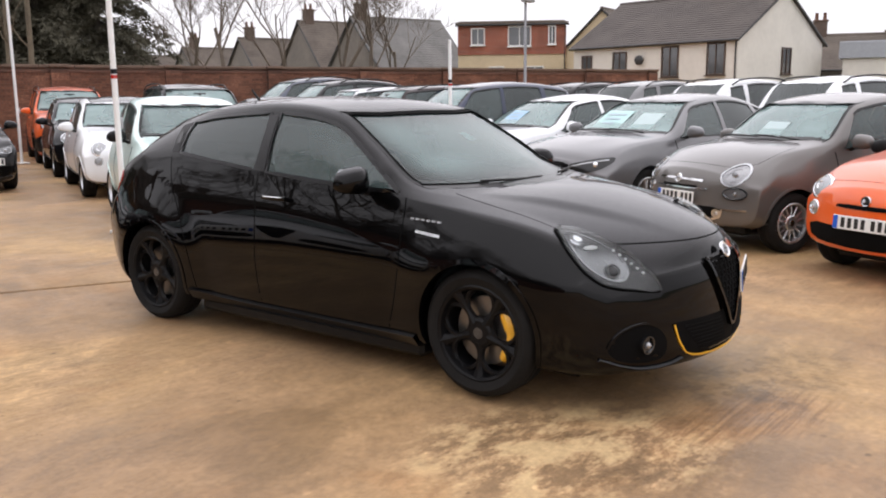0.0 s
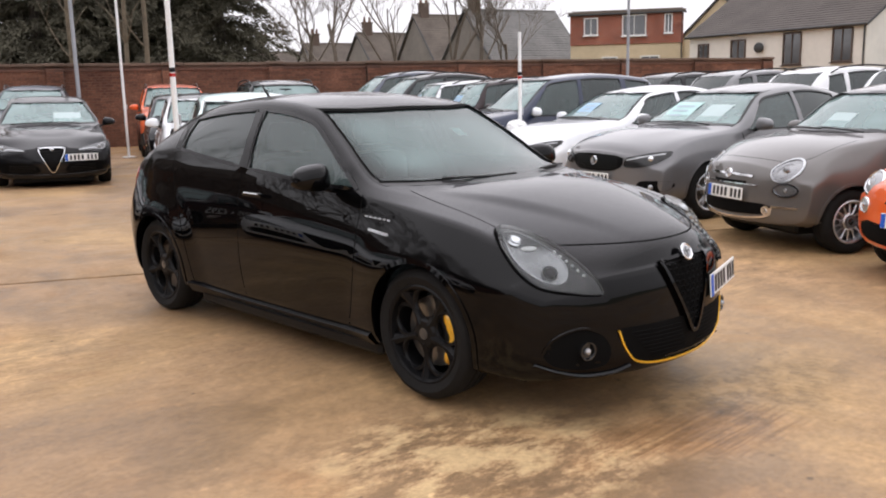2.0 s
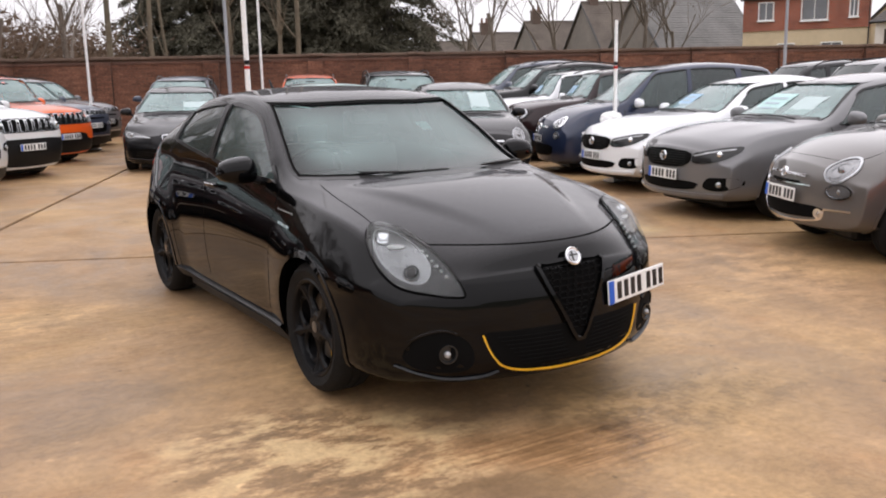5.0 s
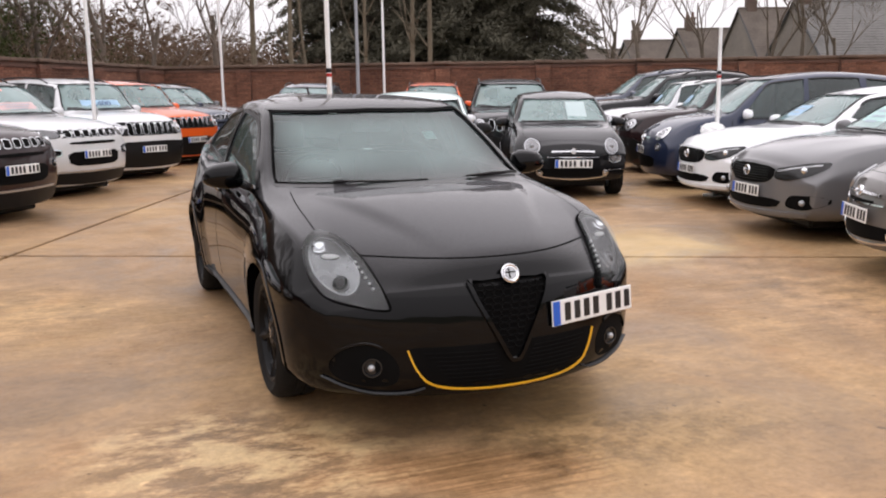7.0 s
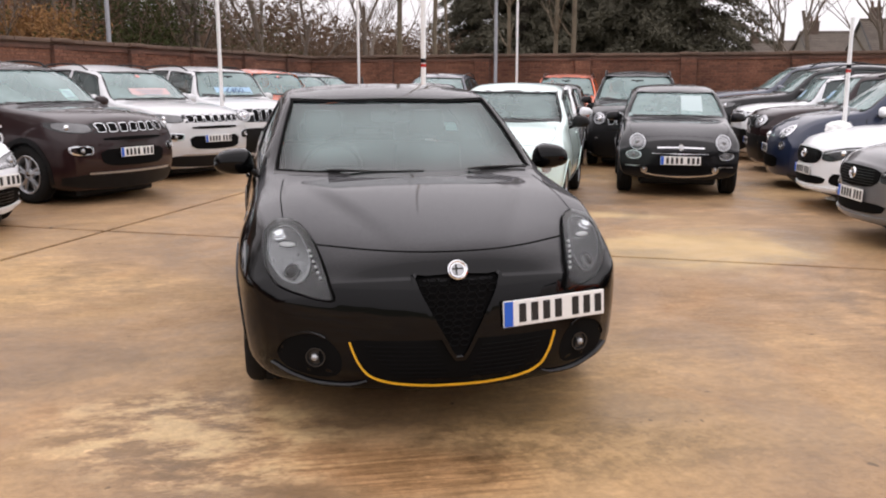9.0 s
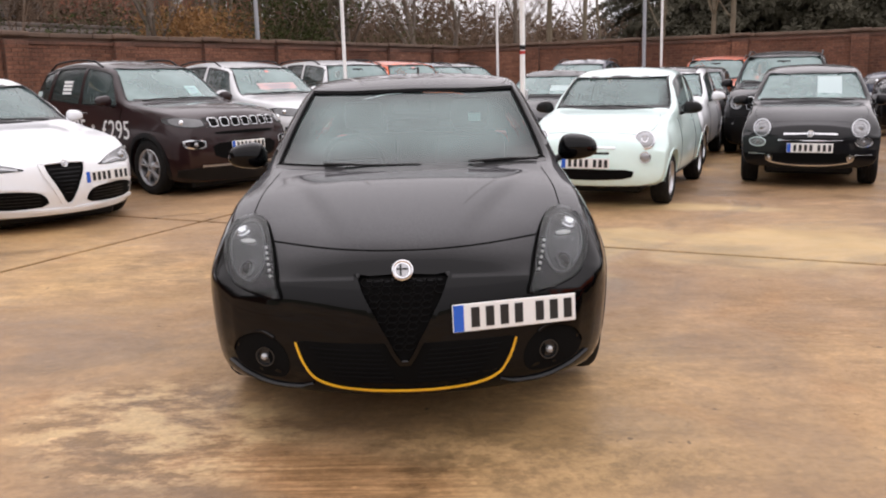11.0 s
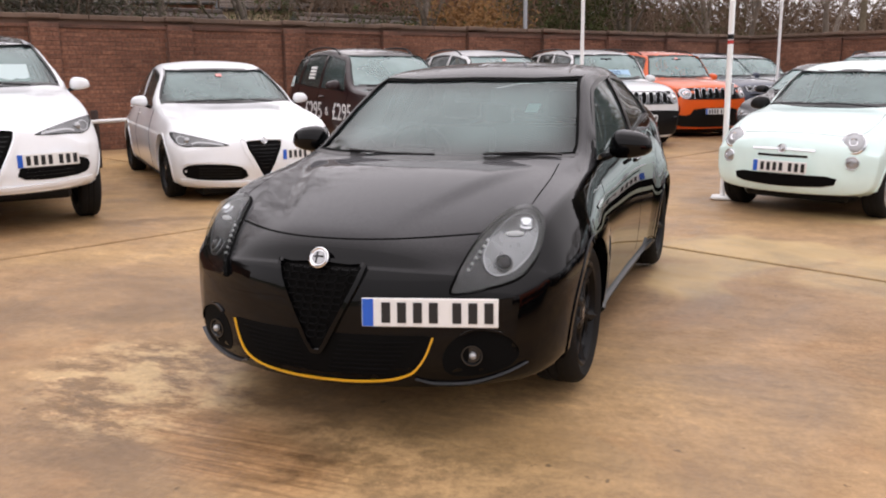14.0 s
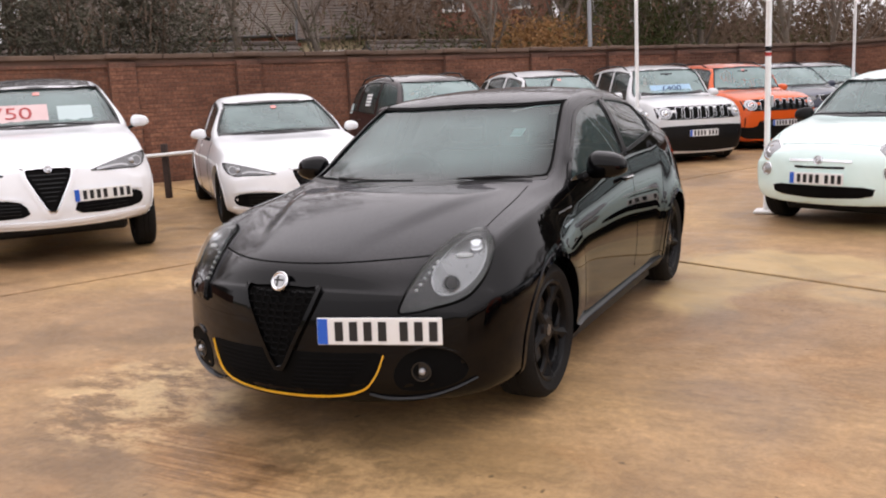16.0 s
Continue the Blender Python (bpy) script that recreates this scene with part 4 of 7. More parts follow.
        bmesh.ops.create_uvsphere(ball, u_segments=18, v_segments=10, radius=0.030)
        bmesh.ops.scale(ball, vec=(1, 1, 0.45), verts=ball.verts)
        part("projector_lens", ball, M_LAMPDARK, lamp, m=Matrix.Translation(c + n * 0.012) @ rot)
        c2, n2 = dropped(bvh, Vector((sx * 0.705, -1.755, 0.785)), way, 0.0)
        rot2 = n2.to_track_quat("Z", "Y").to_matrix().to_4x4()
        dish = lathe([(0.0005, 0.004), (0.030, 0.004), (0.034, 0.014), (0.029, 0.017), (0.012, 0.008), (0.0005, 0.008)], "z", 22)
        part("reflector_bowl", dish, M_REFLECTOR, lamp, m=Matrix.Translation(c2) @ rot2)
        # a white blob stands in for the bright highlight inside the lamp
        bar = bmesh.new()
        bmesh.ops.create_uvsphere(bar, u_segments=14, v_segments=8, radius=1)
        bmesh.ops.scale(bar, vec=(0.040, 0.013, 0.006), verts=bar.verts)
        c3, n3 = dropped(bvh, Vector((sx * 0.675, -1.815, 0.755)), way, 0.010)
        part("reflector_bar", bar, M_WHITE, lamp, m=Matrix.Translation(c3) @ n3.to_track_quat("Z", "Y").to_matrix().to_4x4())
        for k in range(6):
            t = k / 5
            q, _ = dropped(bvh, Vector((sx * (0.548 + 0.038 * t), -2.02 + 0.13 * t, 0.645 + 0.095 * t)), way, 0.008)
            led = bmesh.new()
            bmesh.ops.create_icosphere(led, subdivisions=2, radius=0.0065)
            part("led", led, M_WHITE, lamp, m=Matrix.Translation(q))
        part("lens", patch(bvh, [mid + (p - mid) * 0.985 for p in ring], way, 0.022, 0.016, 0.035), M_LENS, lamp)
    # grille: a dark shield with a honeycomb, rimmed in satin black
    shield = dense(chamfer([(-0.186, -2.2, 0.668), (0, -2.2, 0.680), (0.186, -2.2, 0.668), (0.160, -2.2, 0.60), (0.022, -2.2, 0.335), (-0.022, -2.2, 0.335), (-0.160, -2.2, 0.60)], 0.12), 4)
    gr = part("grille", patch(bvh, shield, FRONT, 0.003, 0.01, 0.05), M_VOID, car, "dark shield-shaped grille")
    part("grille_frame", ribbon(bvh, shield, FRONT, 0.016, 0.022, True, 0.024), black, gr, "gloss black shield frame")
    # open honeycomb, finer towards the tip
    row, z = 0, 0.40
    while z < 0.655:
        half = 0.165 * (z - 0.36) / 0.29
        x = -half + (0.021 if row % 2 else 0)
        comb = bmesh.new()
        while x <= half:
            ring6 = [dropped(bvh, Vector((x + 0.023 * math.cos(a * math.pi / 3), -2.2, z + 0.015 * math.sin(a * math.pi / 3))), Vector(FRONT), 0.011)[0] for a in range(6)]
            tube(ring6, 0.0034, 4, comb, True)
            x += 0.041
        if comb.verts:
            part("grille_mesh", comb, M_MESH, gr)
        else:
            comb.free()
        z += 0.027
        row += 1
    c, n = dropped(bvh, Vector((0, -2.2, 0.690)), Vector((0, 1, -0.25)).normalized(), 0.0)
    rot = n.to_track_quat("Z", "Y").to_matrix().to_4x4()
    bd = part("badge", lathe([(0.0005, 0), (0.042, 0), (0.042, 0.008), (0.037, 0.012), (0.032, 0.008), (0.0005, 0.008)], "z", 28), M_CHROME, car, "round chrome badge", m=Matrix.Translation(c + n * 0.026) @ rot)
    part("badge_face", lathe([(0.0005, 0.0085), (0.027, 0.0085), (0.027, 0.0105), (0.0005, 0.0115)], "z", 24), M_LAMPGREY, bd)
    part("badge_bar", box(0.008, 0.046, 0.003, (-0.007, 0, 0.0115), 0.001), M_LAMPDARK, bd)
    part("badge_bar", box(0.046, 0.007, 0.003, (0, 0.004, 0.0115), 0.001), M_LAMPDARK, bd)
    # lower intake with its yellow lip
    half_lip = [(0, 0.214), (0.15, 0.216), (0.28, 0.228), (0.365, 0.258), (0.412, 0.318), (0.442, 0.398)]
    intake = rounded([(x, -2.1, z) for x, z in half_lip] + [(0.30, -2.1, 0.408), (0, -2.1, 0.412), (-0.30, -2.1, 0.408)] + [(-x, -2.1, z) for x, z in half_lip[:0:-1]], 3)
    it = part("lower_intake", patch(bvh, intake, FRONT, 0.002, 0.01, 0.05), M_VOID, car)
    for k in range(8):
        z, w = 0.255 + 0.018 * k, 0.29 + 0.008 * k
        for s in (-1, 1):
            part("intake_slat", ribbon(bvh, [(s * (0.04 + 0.008 * k + (w - 0.06) * t / 5), -2.1, z) for t in range(6)], FRONT, 0.006, 0.006), M_MESH, it)
    lip = rounded([(-x, -2.1, z) for x, z in half_lip[:0:-1]] + [(x, -2.1, z) for x, z in half_lip], 5, False)
    part("yellow_lip", ribbon(bvh, lip, FRONT, 0.0065, 0.009, skirt=0.008), M_YELLOW, car, "thin yellow lip round the intake")
    for sx in (1, -1):
        nook = rounded([(sx * x, -2.0, z) for x, z in ((0.475, 0.305), (0.50, 0.37), (0.56, 0.415), (0.62, 0.42), (0.70, 0.385), (0.735, 0.32), (0.70, 0.262), (0.60, 0.235), (0.50, 0.245))], 3)
        nk = part("fog_recess", patch(bvh, nook, FRONT, 0.002, 0.008, 0.05), M_VOID, car)
        part("recess_brow", ribbon(bvh, nook[5:16], FRONT, 0.008, 0.009), black, nk)
        c, n = dropped(bvh, Vector((sx * 0.578, -2.0, 0.322)), Vector(FRONT), 0.0)
        rot = (n + Vector((0, -1.2, 0))).to_track_quat("Z", "Y").to_matrix().to_4x4()
        fg = part("fog_lamp", lathe([(0.0005, 0), (0.042, 0), (0.042, 0.016), (0.036, 0.016), (0.030, 0.006), (0.0005, 0.006)], "z", 22), M_LAMPDARK, nk, m=Matrix.Translation(c) @ rot)
        fl = bmesh.new()
        bmesh.ops.create_uvsphere(fl, u_segments=16, v_segments=8, radius=0.016)
        part("fog_lens", fl, M_LAMPGREY, nk, m=Matrix.Translation(c + n * 0.012))
        fin = rounded([(sx * x, -2.0, z) for x, z in ((0.375, 0.232), (0.44, 0.208), (0.56, 0.203), (0.66, 0.226), (0.76, 0.268))], 4, False)
        part("splitter", ribbon(bvh, fin, FRONT, 0.007, 0.014, skirt=0.018), black, car, "gloss black bumper fin")
    number_plate(car, (0.439, -2.150, 0.501), 16.0, -4)
    tray = box(1.24, 3.5, 0.10, (0, 0.0, 0.155), 0.03)
    box(1.60, 1.84, 0.08, (0, 0.0, 0.150), 0.02, tray)
    part("undertray", tray, M_BLACK, car, "dark underside")
    interior(car, S, (-1.06, 0.985, -0.2), 1.55)
    for a, b in ((0.66, 0.30), (0.06, -0.44)):
        line = [a + (b - a) * i / 7 for i in range(8)]
        part("wiper", tube([dropped(bvh, Vector((x, -1.106 + 0.36 * x * x, 2)), Vector((0, 0, -1)), 0.012)[0] for x in line], 0.0065, 5), M_BLACK, car)
    part("permit", box(0.07, 0.002, 0.09, (0.36, -0.37, 1.2), rot=Euler((radians(-62), 0, 0)).to_matrix()), M_TEALCARD, car)
    part("aerial", tube([(0, 1.17, 1.405), (0, 1.24, 1.475), (0, 1.28, 1.515)], [0.014, 0.010, 0.007], 6), M_BLACK, car)
    add_wheels(car, 1.317, 0.775, 0.319, 0.222, 0.238, "holes", M_BLACKALLOY, M_YELLOW, M_HOUSING)
    return car


black_hatchback(pose(0, 0, 0))

# ---- parked cars ----
def lines(y0, y1, hw, H, hood, cowl, rt, re, tg, belt, roofw, zlow=0.2, deck=None, blunt=1.0, cowlw=0.80):
    """The lines of a car from its few main points; deck: the end of a saloon's boot lid."""
    (hy, hz), (cy, cz), (ry, rz), (ey, ez), (ty, tz) = hood, cowl, rt, re, tg
    end = [(ty, tz)] + ([deck] if deck else []) + [(y1, (deck or tg)[1] - 0.09)]
    my = (ry + ey) / 2
    low = lambda d: [(y, z - d) for y, z in end]
    return {
        "ZC": [(y0, hz - 0.08), (hy, hz), ((hy + cy) / 2, (hz + cz) / 2 + 0.025), (cy, cz), ((cy + ry) / 2, (cz + rz) / 2 + 0.03), (ry, rz), (my, H), (ey, ez)] + end,
        "ZR": [(y0, hz - 0.15), (hy, hz - 0.07), ((hy + cy) / 2, (hz + cz) / 2 - 0.02), (cy, cz - 0.04), (cy + 0.2, cz - 0.01), ((cy + 0.2 + ry) / 2, (cz + rz) / 2 + 0.0), (ry, rz - 0.03), (my, H - 0.045), (ey, ez - 0.05)] + low(0.05),
        "WR": [(y0, hw * 0.62 * blunt), (hy, hw * 0.68 * blunt), (cy + 0.2, hw * cowlw), (ry, roofw), (ey, roofw - 0.02), (ty, hw * 0.66), (y1, hw * 0.62)],
        "ZB": [(y0, belt[0]), (y0 + 0.5, belt[1]), (cy, belt[2]), (0.4, belt[3]), (ey, belt[4]), (y1, belt[4] - 0.14)],
        "WB": [(y0, hw * 0.74 * blunt), (y0 + 0.2, hw * 0.83 * blunt), (y0 + 0.6, hw * 0.90), (cy, hw * 0.91), (ey, hw * 0.88), (y1, hw * 0.72)],
        "W": [(y0, hw * 0.85 * blunt), (y0 + 0.15, hw * min(0.97, 0.93 * blunt)), (y0 + 0.5, hw * 0.985), (-0.9, hw), (0.9, hw), (y1 - 0.3, hw * 0.96), (y1, hw * 0.82)],
        "Z0": [(y0, zlow + 0.03), (y0 + 0.3, zlow), (y1 - 0.3, zlow + 0.02), (y1, zlow + 0.12)],
    }


MODELS = {
    "city": dict(y0=-1.85, y1=1.72, hw=0.825, H=1.50, hood=(-1.68, 0.86), cowl=(-0.86, 1.03), rt=(-0.22, 1.41), re=(0.95, 1.42), tg=(1.52, 0.98), belt=(0.64, 0.84, 0.92, 0.95, 0.98), roofw=0.60, zlow=0.22, axle=1.15, r=0.285, rim=0.19, cf=0.30, blunt=1.13, cowlw=0.86, nose=((0.2, 0.04), (0.4, 0), (0.62, 0.01), (0.8, 0.07), (0.9, 0.12)), doors=1),
    "hatch": dict(y0=-2.24, y1=2.13, hw=0.896, H=1.51, zlow=0.19, hood=(-2.15, 0.845), cowl=(-1.0, 1.02), rt=(-0.15, 1.42), re=(1.35, 1.41), tg=(1.98, 1.03), belt=(0.60, 0.83, 0.93, 0.96, 1.02), roofw=0.56, axle=1.319, r=0.316, rim=0.215, cf=0.27, blunt=1.10, cowlw=0.84, nose=((0.2, 0.02), (0.4, 0), (0.6, 0.0), (0.75, 0.015)), doors=2, ridge=(-2.0, 0.34, -1.1, 0.52, 0.012)),
    "saloon": dict(y0=-2.26, y1=2.38, hw=0.93, H=1.475, hood=(-2.05, 0.74), cowl=(-0.85, 0.985), rt=(-0.05, 1.385), re=(0.9, 1.40), tg=(1.72, 1.06), belt=(0.56, 0.80, 0.90, 0.93, 0.98), roofw=0.64, cowlw=0.87, axle=1.41, r=0.325, rim=0.235, cf=0.42, nose=((0.2, 0.04), (0.4, 0), (0.55, 0.02), (0.75, 0.09)), doors=2, deck=(2.3, 1.01), zlow=0.13, ridge=(-2.0, 0.2, -0.95, 0.52, 0.022)),
    "coupe_suv": dict(y0=-2.29, y1=2.40, hw=0.95, H=1.74, hood=(-2.08, 0.97), cowl=(-0.95, 1.22), rt=(-0.12, 1.65), re=(1.3, 1.66), tg=(2.1, 1.22), belt=(0.76, 1.02, 1.12, 1.15, 1.2), roofw=0.67, cowlw=0.86, zlow=0.33, axle=1.409, r=0.358, rim=0.25, cf=0.40, nose=((0.2, 0.05), (0.5, 0), (0.7, 0.03), (0.9, 0.09)), doors=2, ridge=(-2.0, 0.2, -1.05, 0.52, 0.022)),
    "suv": dict(y0=-2.20, y1=2.19, hw=0.915, H=1.73, hood=(-2.10, 1.04), cowl=(-0.95, 1.17), rt=(-0.22, 1.63), re=(1.5, 1.65), tg=(2.02, 1.18), belt=(0.90, 1.03, 1.08, 1.10, 1.15), roofw=0.63, cowlw=0.86, zlow=0.15, axle=1.318, r=0.35, rim=0.232, cf=0.21, nose=((0.2, 0.08), (0.5, 0), (0.75, 0.01), (1.0, 0.05)), doors=2, clad=True, rails=True),
    "box_suv": dict(y0=-2.12, y1=2.11, hw=0.90, H=1.76, hood=(-2.04, 1.06), cowl=(-0.95, 1.18), rt=(-0.45, 1.67), re=(1.72, 1.70), tg=(2.02, 1.2), belt=(0.92, 1.04, 1.08, 1.10, 1.14), roofw=0.655, cowlw=0.865, zlow=0.15, axle=1.285, r=0.345, rim=0.22, cf=0.16, nose=((0.2, 0.06), (0.5, 0), (0.75, 0.0), (1.0, 0.03)), doors=2, clad=True, rails=True),
    "mpv": dict(y0=-2.10, y1=2.05, hw=0.89, H=1.73, hood=(-1.92, 0.94), cowl=(-1.18, 1.11), rt=(-0.35, 1.64), re=(1.45, 1.67), tg=(1.95, 1.1), belt=(0.70, 0.92, 1.0, 1.02, 1.06), roofw=0.62, cowlw=0.86, axle=1.305, r=0.315, rim=0.21, zlow=0.16, cf=0.25, blunt=1.08, nose=((0.2, 0.04), (0.45, 0), (0.65, 0.02), (0.9, 0.1)), doors=2),
}
KINDS = {"city": ("city_car", "small city car"), "hatch": ("hatchback_car", "hatchback"), "saloon": ("saloon_car", "saloon"), "coupe_suv": ("suv_car", "sporty SUV"), "suv": ("suv_car", "SUV"), "box_suv": ("suv_car", "boxy SUV"), "mpv": ("family_car", "tall family car")}
SHELLS = {}


def shell(kind):
    """The carved body mesh and skin of a kind of car, made once."""
    if kind in SHELLS:
        return SHELLS[kind]
    d = MODELS[kind]
    S = Shape(d["y0"], d["y1"], lines(*(d[k] for k in ("y0", "y1", "hw", "H", "hood", "cowl", "rt", "re", "tg", "belt", "roofw")), d.get("zlow", 0.2), d.get("deck"), d.get("blunt", 1.0), d.get("cowlw", 0.80)), cf=d["cf"], nose=d["nose"], cr=0.25, zw=0.62 if d["r"] < 0.33 else 0.72, ridge=d.get("ridge"))
    skin = S.loft(0.075)
    bvh = BVHTree.FromBMesh(skin)
    me = bpy.data.meshes.new("body")
    skin.to_mesh(me)
    skin.free()
    cy, ry, ey, ty = d["cowl"][0], d["rt"][0], d["re"][0], d["tg"][0]
    ws = screen_outline(S, (cy, cy + 0.2), (ry, ry), 0.045)
    rw = screen_outline(S, (ty - 0.03, ty - 0.1), (ey + 0.06, ey), 0.1, 0.02, 0.03)
    a = cy + 0.34
    lean = max(0.12, (ry - a) * 0.75)
    if d["doors"] == 1:
        b = a + 0.95
        wins = [(a, b, lean, 0.0), (b + 0.08, ey + 0.12, 0.0, -0.12)]
    else:
        b = a + 0.92
        wins = [(a, b, lean, 0.02), (b + 0.08, b + 0.88, 0.0, -0.06)]
        if ey > b + 1.0:
            wins.append((b + 0.94, min(ey + 0.16, ty - 0.12), -0.02, -0.14))
    for k in range(6):
        # the cutters shift by a hair until the cut is clean
        e = 0.0031 * k
        cut = [S.loft(0.15, 0.05 + e, 0.4 + e, cy - 0.3 - e, ty - 0.08 - 2 * e, False), prism(ws, cy - 0.02 - e, ry + 0.3 + e, "y"), prism(rw, ey - 0.2 - e, d["y1"] + 0.4 + e, "y")]
        cut += [prism(side_outline(S, *w), -1.2 - e, 1.2 + e, "x") for w in wins]
        for y in (-d["axle"], d["axle"]):
            for sx in (1, -1):
                cut.append(lathe([(d["r"] + 0.035, sx * (d["hw"] - 0.33 - e)), (d["r"] + 0.035, sx * (1.2 + e))], "x", 36, at=(0, y, d["r"] + 0.005)))
        body = finish(carve(me, cut), 50)
        if len(body.polygons) > 3000:
            break
    SHELLS[kind] = (S, bvh, body, ws, rw, wins)
    return SHELLS[kind]


def text_part(words, size, material, parent, m, label=""):
    cu = bpy.data.curves.new("lettering", "FONT")
    cu.body, cu.size, cu.extrude, cu.align_x, cu.align_y = words, size, 0.002, "CENTER", "CENTER"
    ob = new("scratch_text", cu)
    dg = bpy.context.evaluated_depsgraph_get()
    dg.update()
    me = bpy.data.meshes.new_from_object(ob.evaluated_get(dg))
    bpy.data.objects.remove(ob)
    me.materials.clear()
    me.materials.append(material)
    t = new("lettering", me)
    t.parent, t.matrix_basis = parent, m
    if label:
        t["label"] = label
    return t


M_TAG = mat("pink_tag", (0.72, 0.30, 0.27), 0.6, var=0.05)
M_CARDPRINT = mat("faint_print", (0.42, 0.50, 0.56), 0.7, var=0.05)


def card(car, S, kind, x, w, h, material, words="", name="price_card", ink=None):
    """A card that leans inside the windscreen, with plain bars or words on it."""
    d = MODELS[kind]
    bvh = shell(kind)[1]
    x, lean = -x, 0.62
    z = d["cowl"][1] + 0.05 + h * lean * 0.5

    def on_glass(u, v):
        return (x + u, -1, z + v * lean)

    c = part(name, patch(bvh, [on_glass(u * w / 2, v * h / 2) for u, v in ((-1, -1), (1, -1), (1, 1), (-1, 1))], FRONT, -0.0055, 0, 0.05), material, car)
    if words:
        t = text_part(words, h * 0.9, ink or M_WHITE, c, Matrix.Identity(4))
        for v in t.data.vertices:
            v.co = dropped(bvh, Vector(on_glass(v.co.x, v.co.y)), Vector(FRONT), -0.002)[0]
    elif material is not M_PAPER:
        for k in range(3):
            b, at = w * (0.36 - 0.07 * k), h * (0.25 - 0.25 * k)
            part("print_bar", ribbon(bvh, [on_glass(-b + b * i / 3, at) for i in range(7)], FRONT, h * 0.05, -0.002, skirt=0), ink or M_CARDPRINT, c)


def slots(car, bvh, z0, z1, half, n=7, rim=M_CHROME, deep=0.5):
    """A row of upright grille openings with bright rims."""
    g = None
    w = 2 * half / n
    for k in range(n):
        x = -half + w * (k + 0.5)
        out = rounded([(x - w * 0.3, -2, z0), (x + w * 0.3, -2, z0), (x + w * 0.34, -2, (z0 + z1) / 2), (x + w * 0.3, -2, z1), (x - w * 0.3, -2, z1), (x - w * 0.34, -2, (z0 + z1) / 2)], 3)
        g = part("grille_slot", patch(bvh, out, FRONT, 0.006, 0.008, 0.04), M_VOID, car)
        part("slot_rim", ribbon(bvh, out, FRONT, 0.0075, 0.010, True), rim, g)


def flush_lamp(car, bvh, x, z, r, bezel=M_CHROME, face=M_LAMPGREY, name="headlamp", ry=None, rim=0.024, bowl=M_REFLECTOR):
    """A round or oval lamp that follows the body's curve, with a reflector bowl and a bulb inside."""
    ry = ry or r
    ring = circle((x, -2, z), r, "y", 28, ry)
    h = part(name, patch(bvh, ring, FRONT, 0.006, 0.010, 0.04), face, car)
    part("lamp_bezel", ribbon(bvh, ring, FRONT, rim, 0.014, True, 0.012), bezel, h)
    part("reflector_ring", ribbon(bvh, circle((x, -2, z), r * 0.58, "y", 20, ry * 0.58), FRONT, 0.010, 0.010, True), bowl, h)
    q, n = dropped(bvh, Vector((x, -2, z)), Vector(FRONT), 0.004)
    b = bmesh.new()
    bmesh.ops.create_uvsphere(b, u_segments=14, v_segments=8, radius=ry * 0.40)
    bmesh.ops.scale(b, vec=(1, 0.5, 1), verts=b.verts)
    part("lamp_bulb", b, bowl, h, m=Matrix.Translation(q))


def round_lamp(car, bvh, x, z, r, bezel=M_CHROME, face=M_LAMPGREY, name="headlamp"):
    c, n = dropped(bvh, Vector((x, -2.2, z)), Vector(FRONT), 0.0)
    n = (n + Vector((0, -0.8, 0))).normalized()
    m = Matrix.Translation(c - n * 0.012) @ n.to_track_quat("Z", "Y").to_matrix().to_4x4()
    h = part(name, lathe([(0.0005, 0), (r, 0), (r, 0.02), (r * 0.9, 0.03), (r * 0.86, 0.022), (0.0005, 0.012)], "z", 28), bezel, car, m=m)
    b = bmesh.new()
    bmesh.ops.create_uvsphere(b, u_segments=20, v_segments=10, radius=r * 0.86)
    bmesh.ops.scale(b, vec=(1, 1, 0.32), verts=b.verts)
    part("lamp_lens", b, face, h, m=pose(0, 0, 0.016))
    part("lamp_bulb", lathe([(0.0005, 0.03), (r * 0.34, 0.03), (r * 0.34, 0.05), (r * 0.2, r * 0.36), (0.0005, r * 0.38)], "z", 16), M_REFLECTOR, h)


def lamp_panel(car, bvh, pts, face=M_LAMPGREY, glow=M_REFLECTOR, name="headlamp"):
    for sx in (1, -1):
        ring = dense(chamfer([(sx * x, -2, z) for x, z in pts]), 2)
        h = part(name, patch(bvh, ring, FRONT, 0.006, 0.01, 0.04), M_LAMPDARK, car)
        mid = sum(ring, Vector()) / len(ring)
        part("reflector", patch(bvh, [mid + (p - mid) * 0.86 for p in ring], FRONT, 0.010, 0.006, 0.04), face, h)
        q, n = dropped(bvh, mid + Vector((sx * 0.06, 0, 0.004)), Vector(FRONT), 0.006)
        b = bmesh.new()
        bmesh.ops.create_uvsphere(b, u_segments=14, v_segments=8, radius=0.034)
        part("projector_lens", b, glow, h, m=Matrix.Translation(q))


def dark_patch(car, bvh, pts, name, material=M_VOID, offset=0.007, both=False):
    out = None
    for sx in ((1, -1) if both else (1,)):
        out = part(name, patch(bvh, dense(chamfer([(sx * x, -2, z) for x, z in pts]), 2), FRONT, offset, 0.010, 0.04), material, car)
    return out


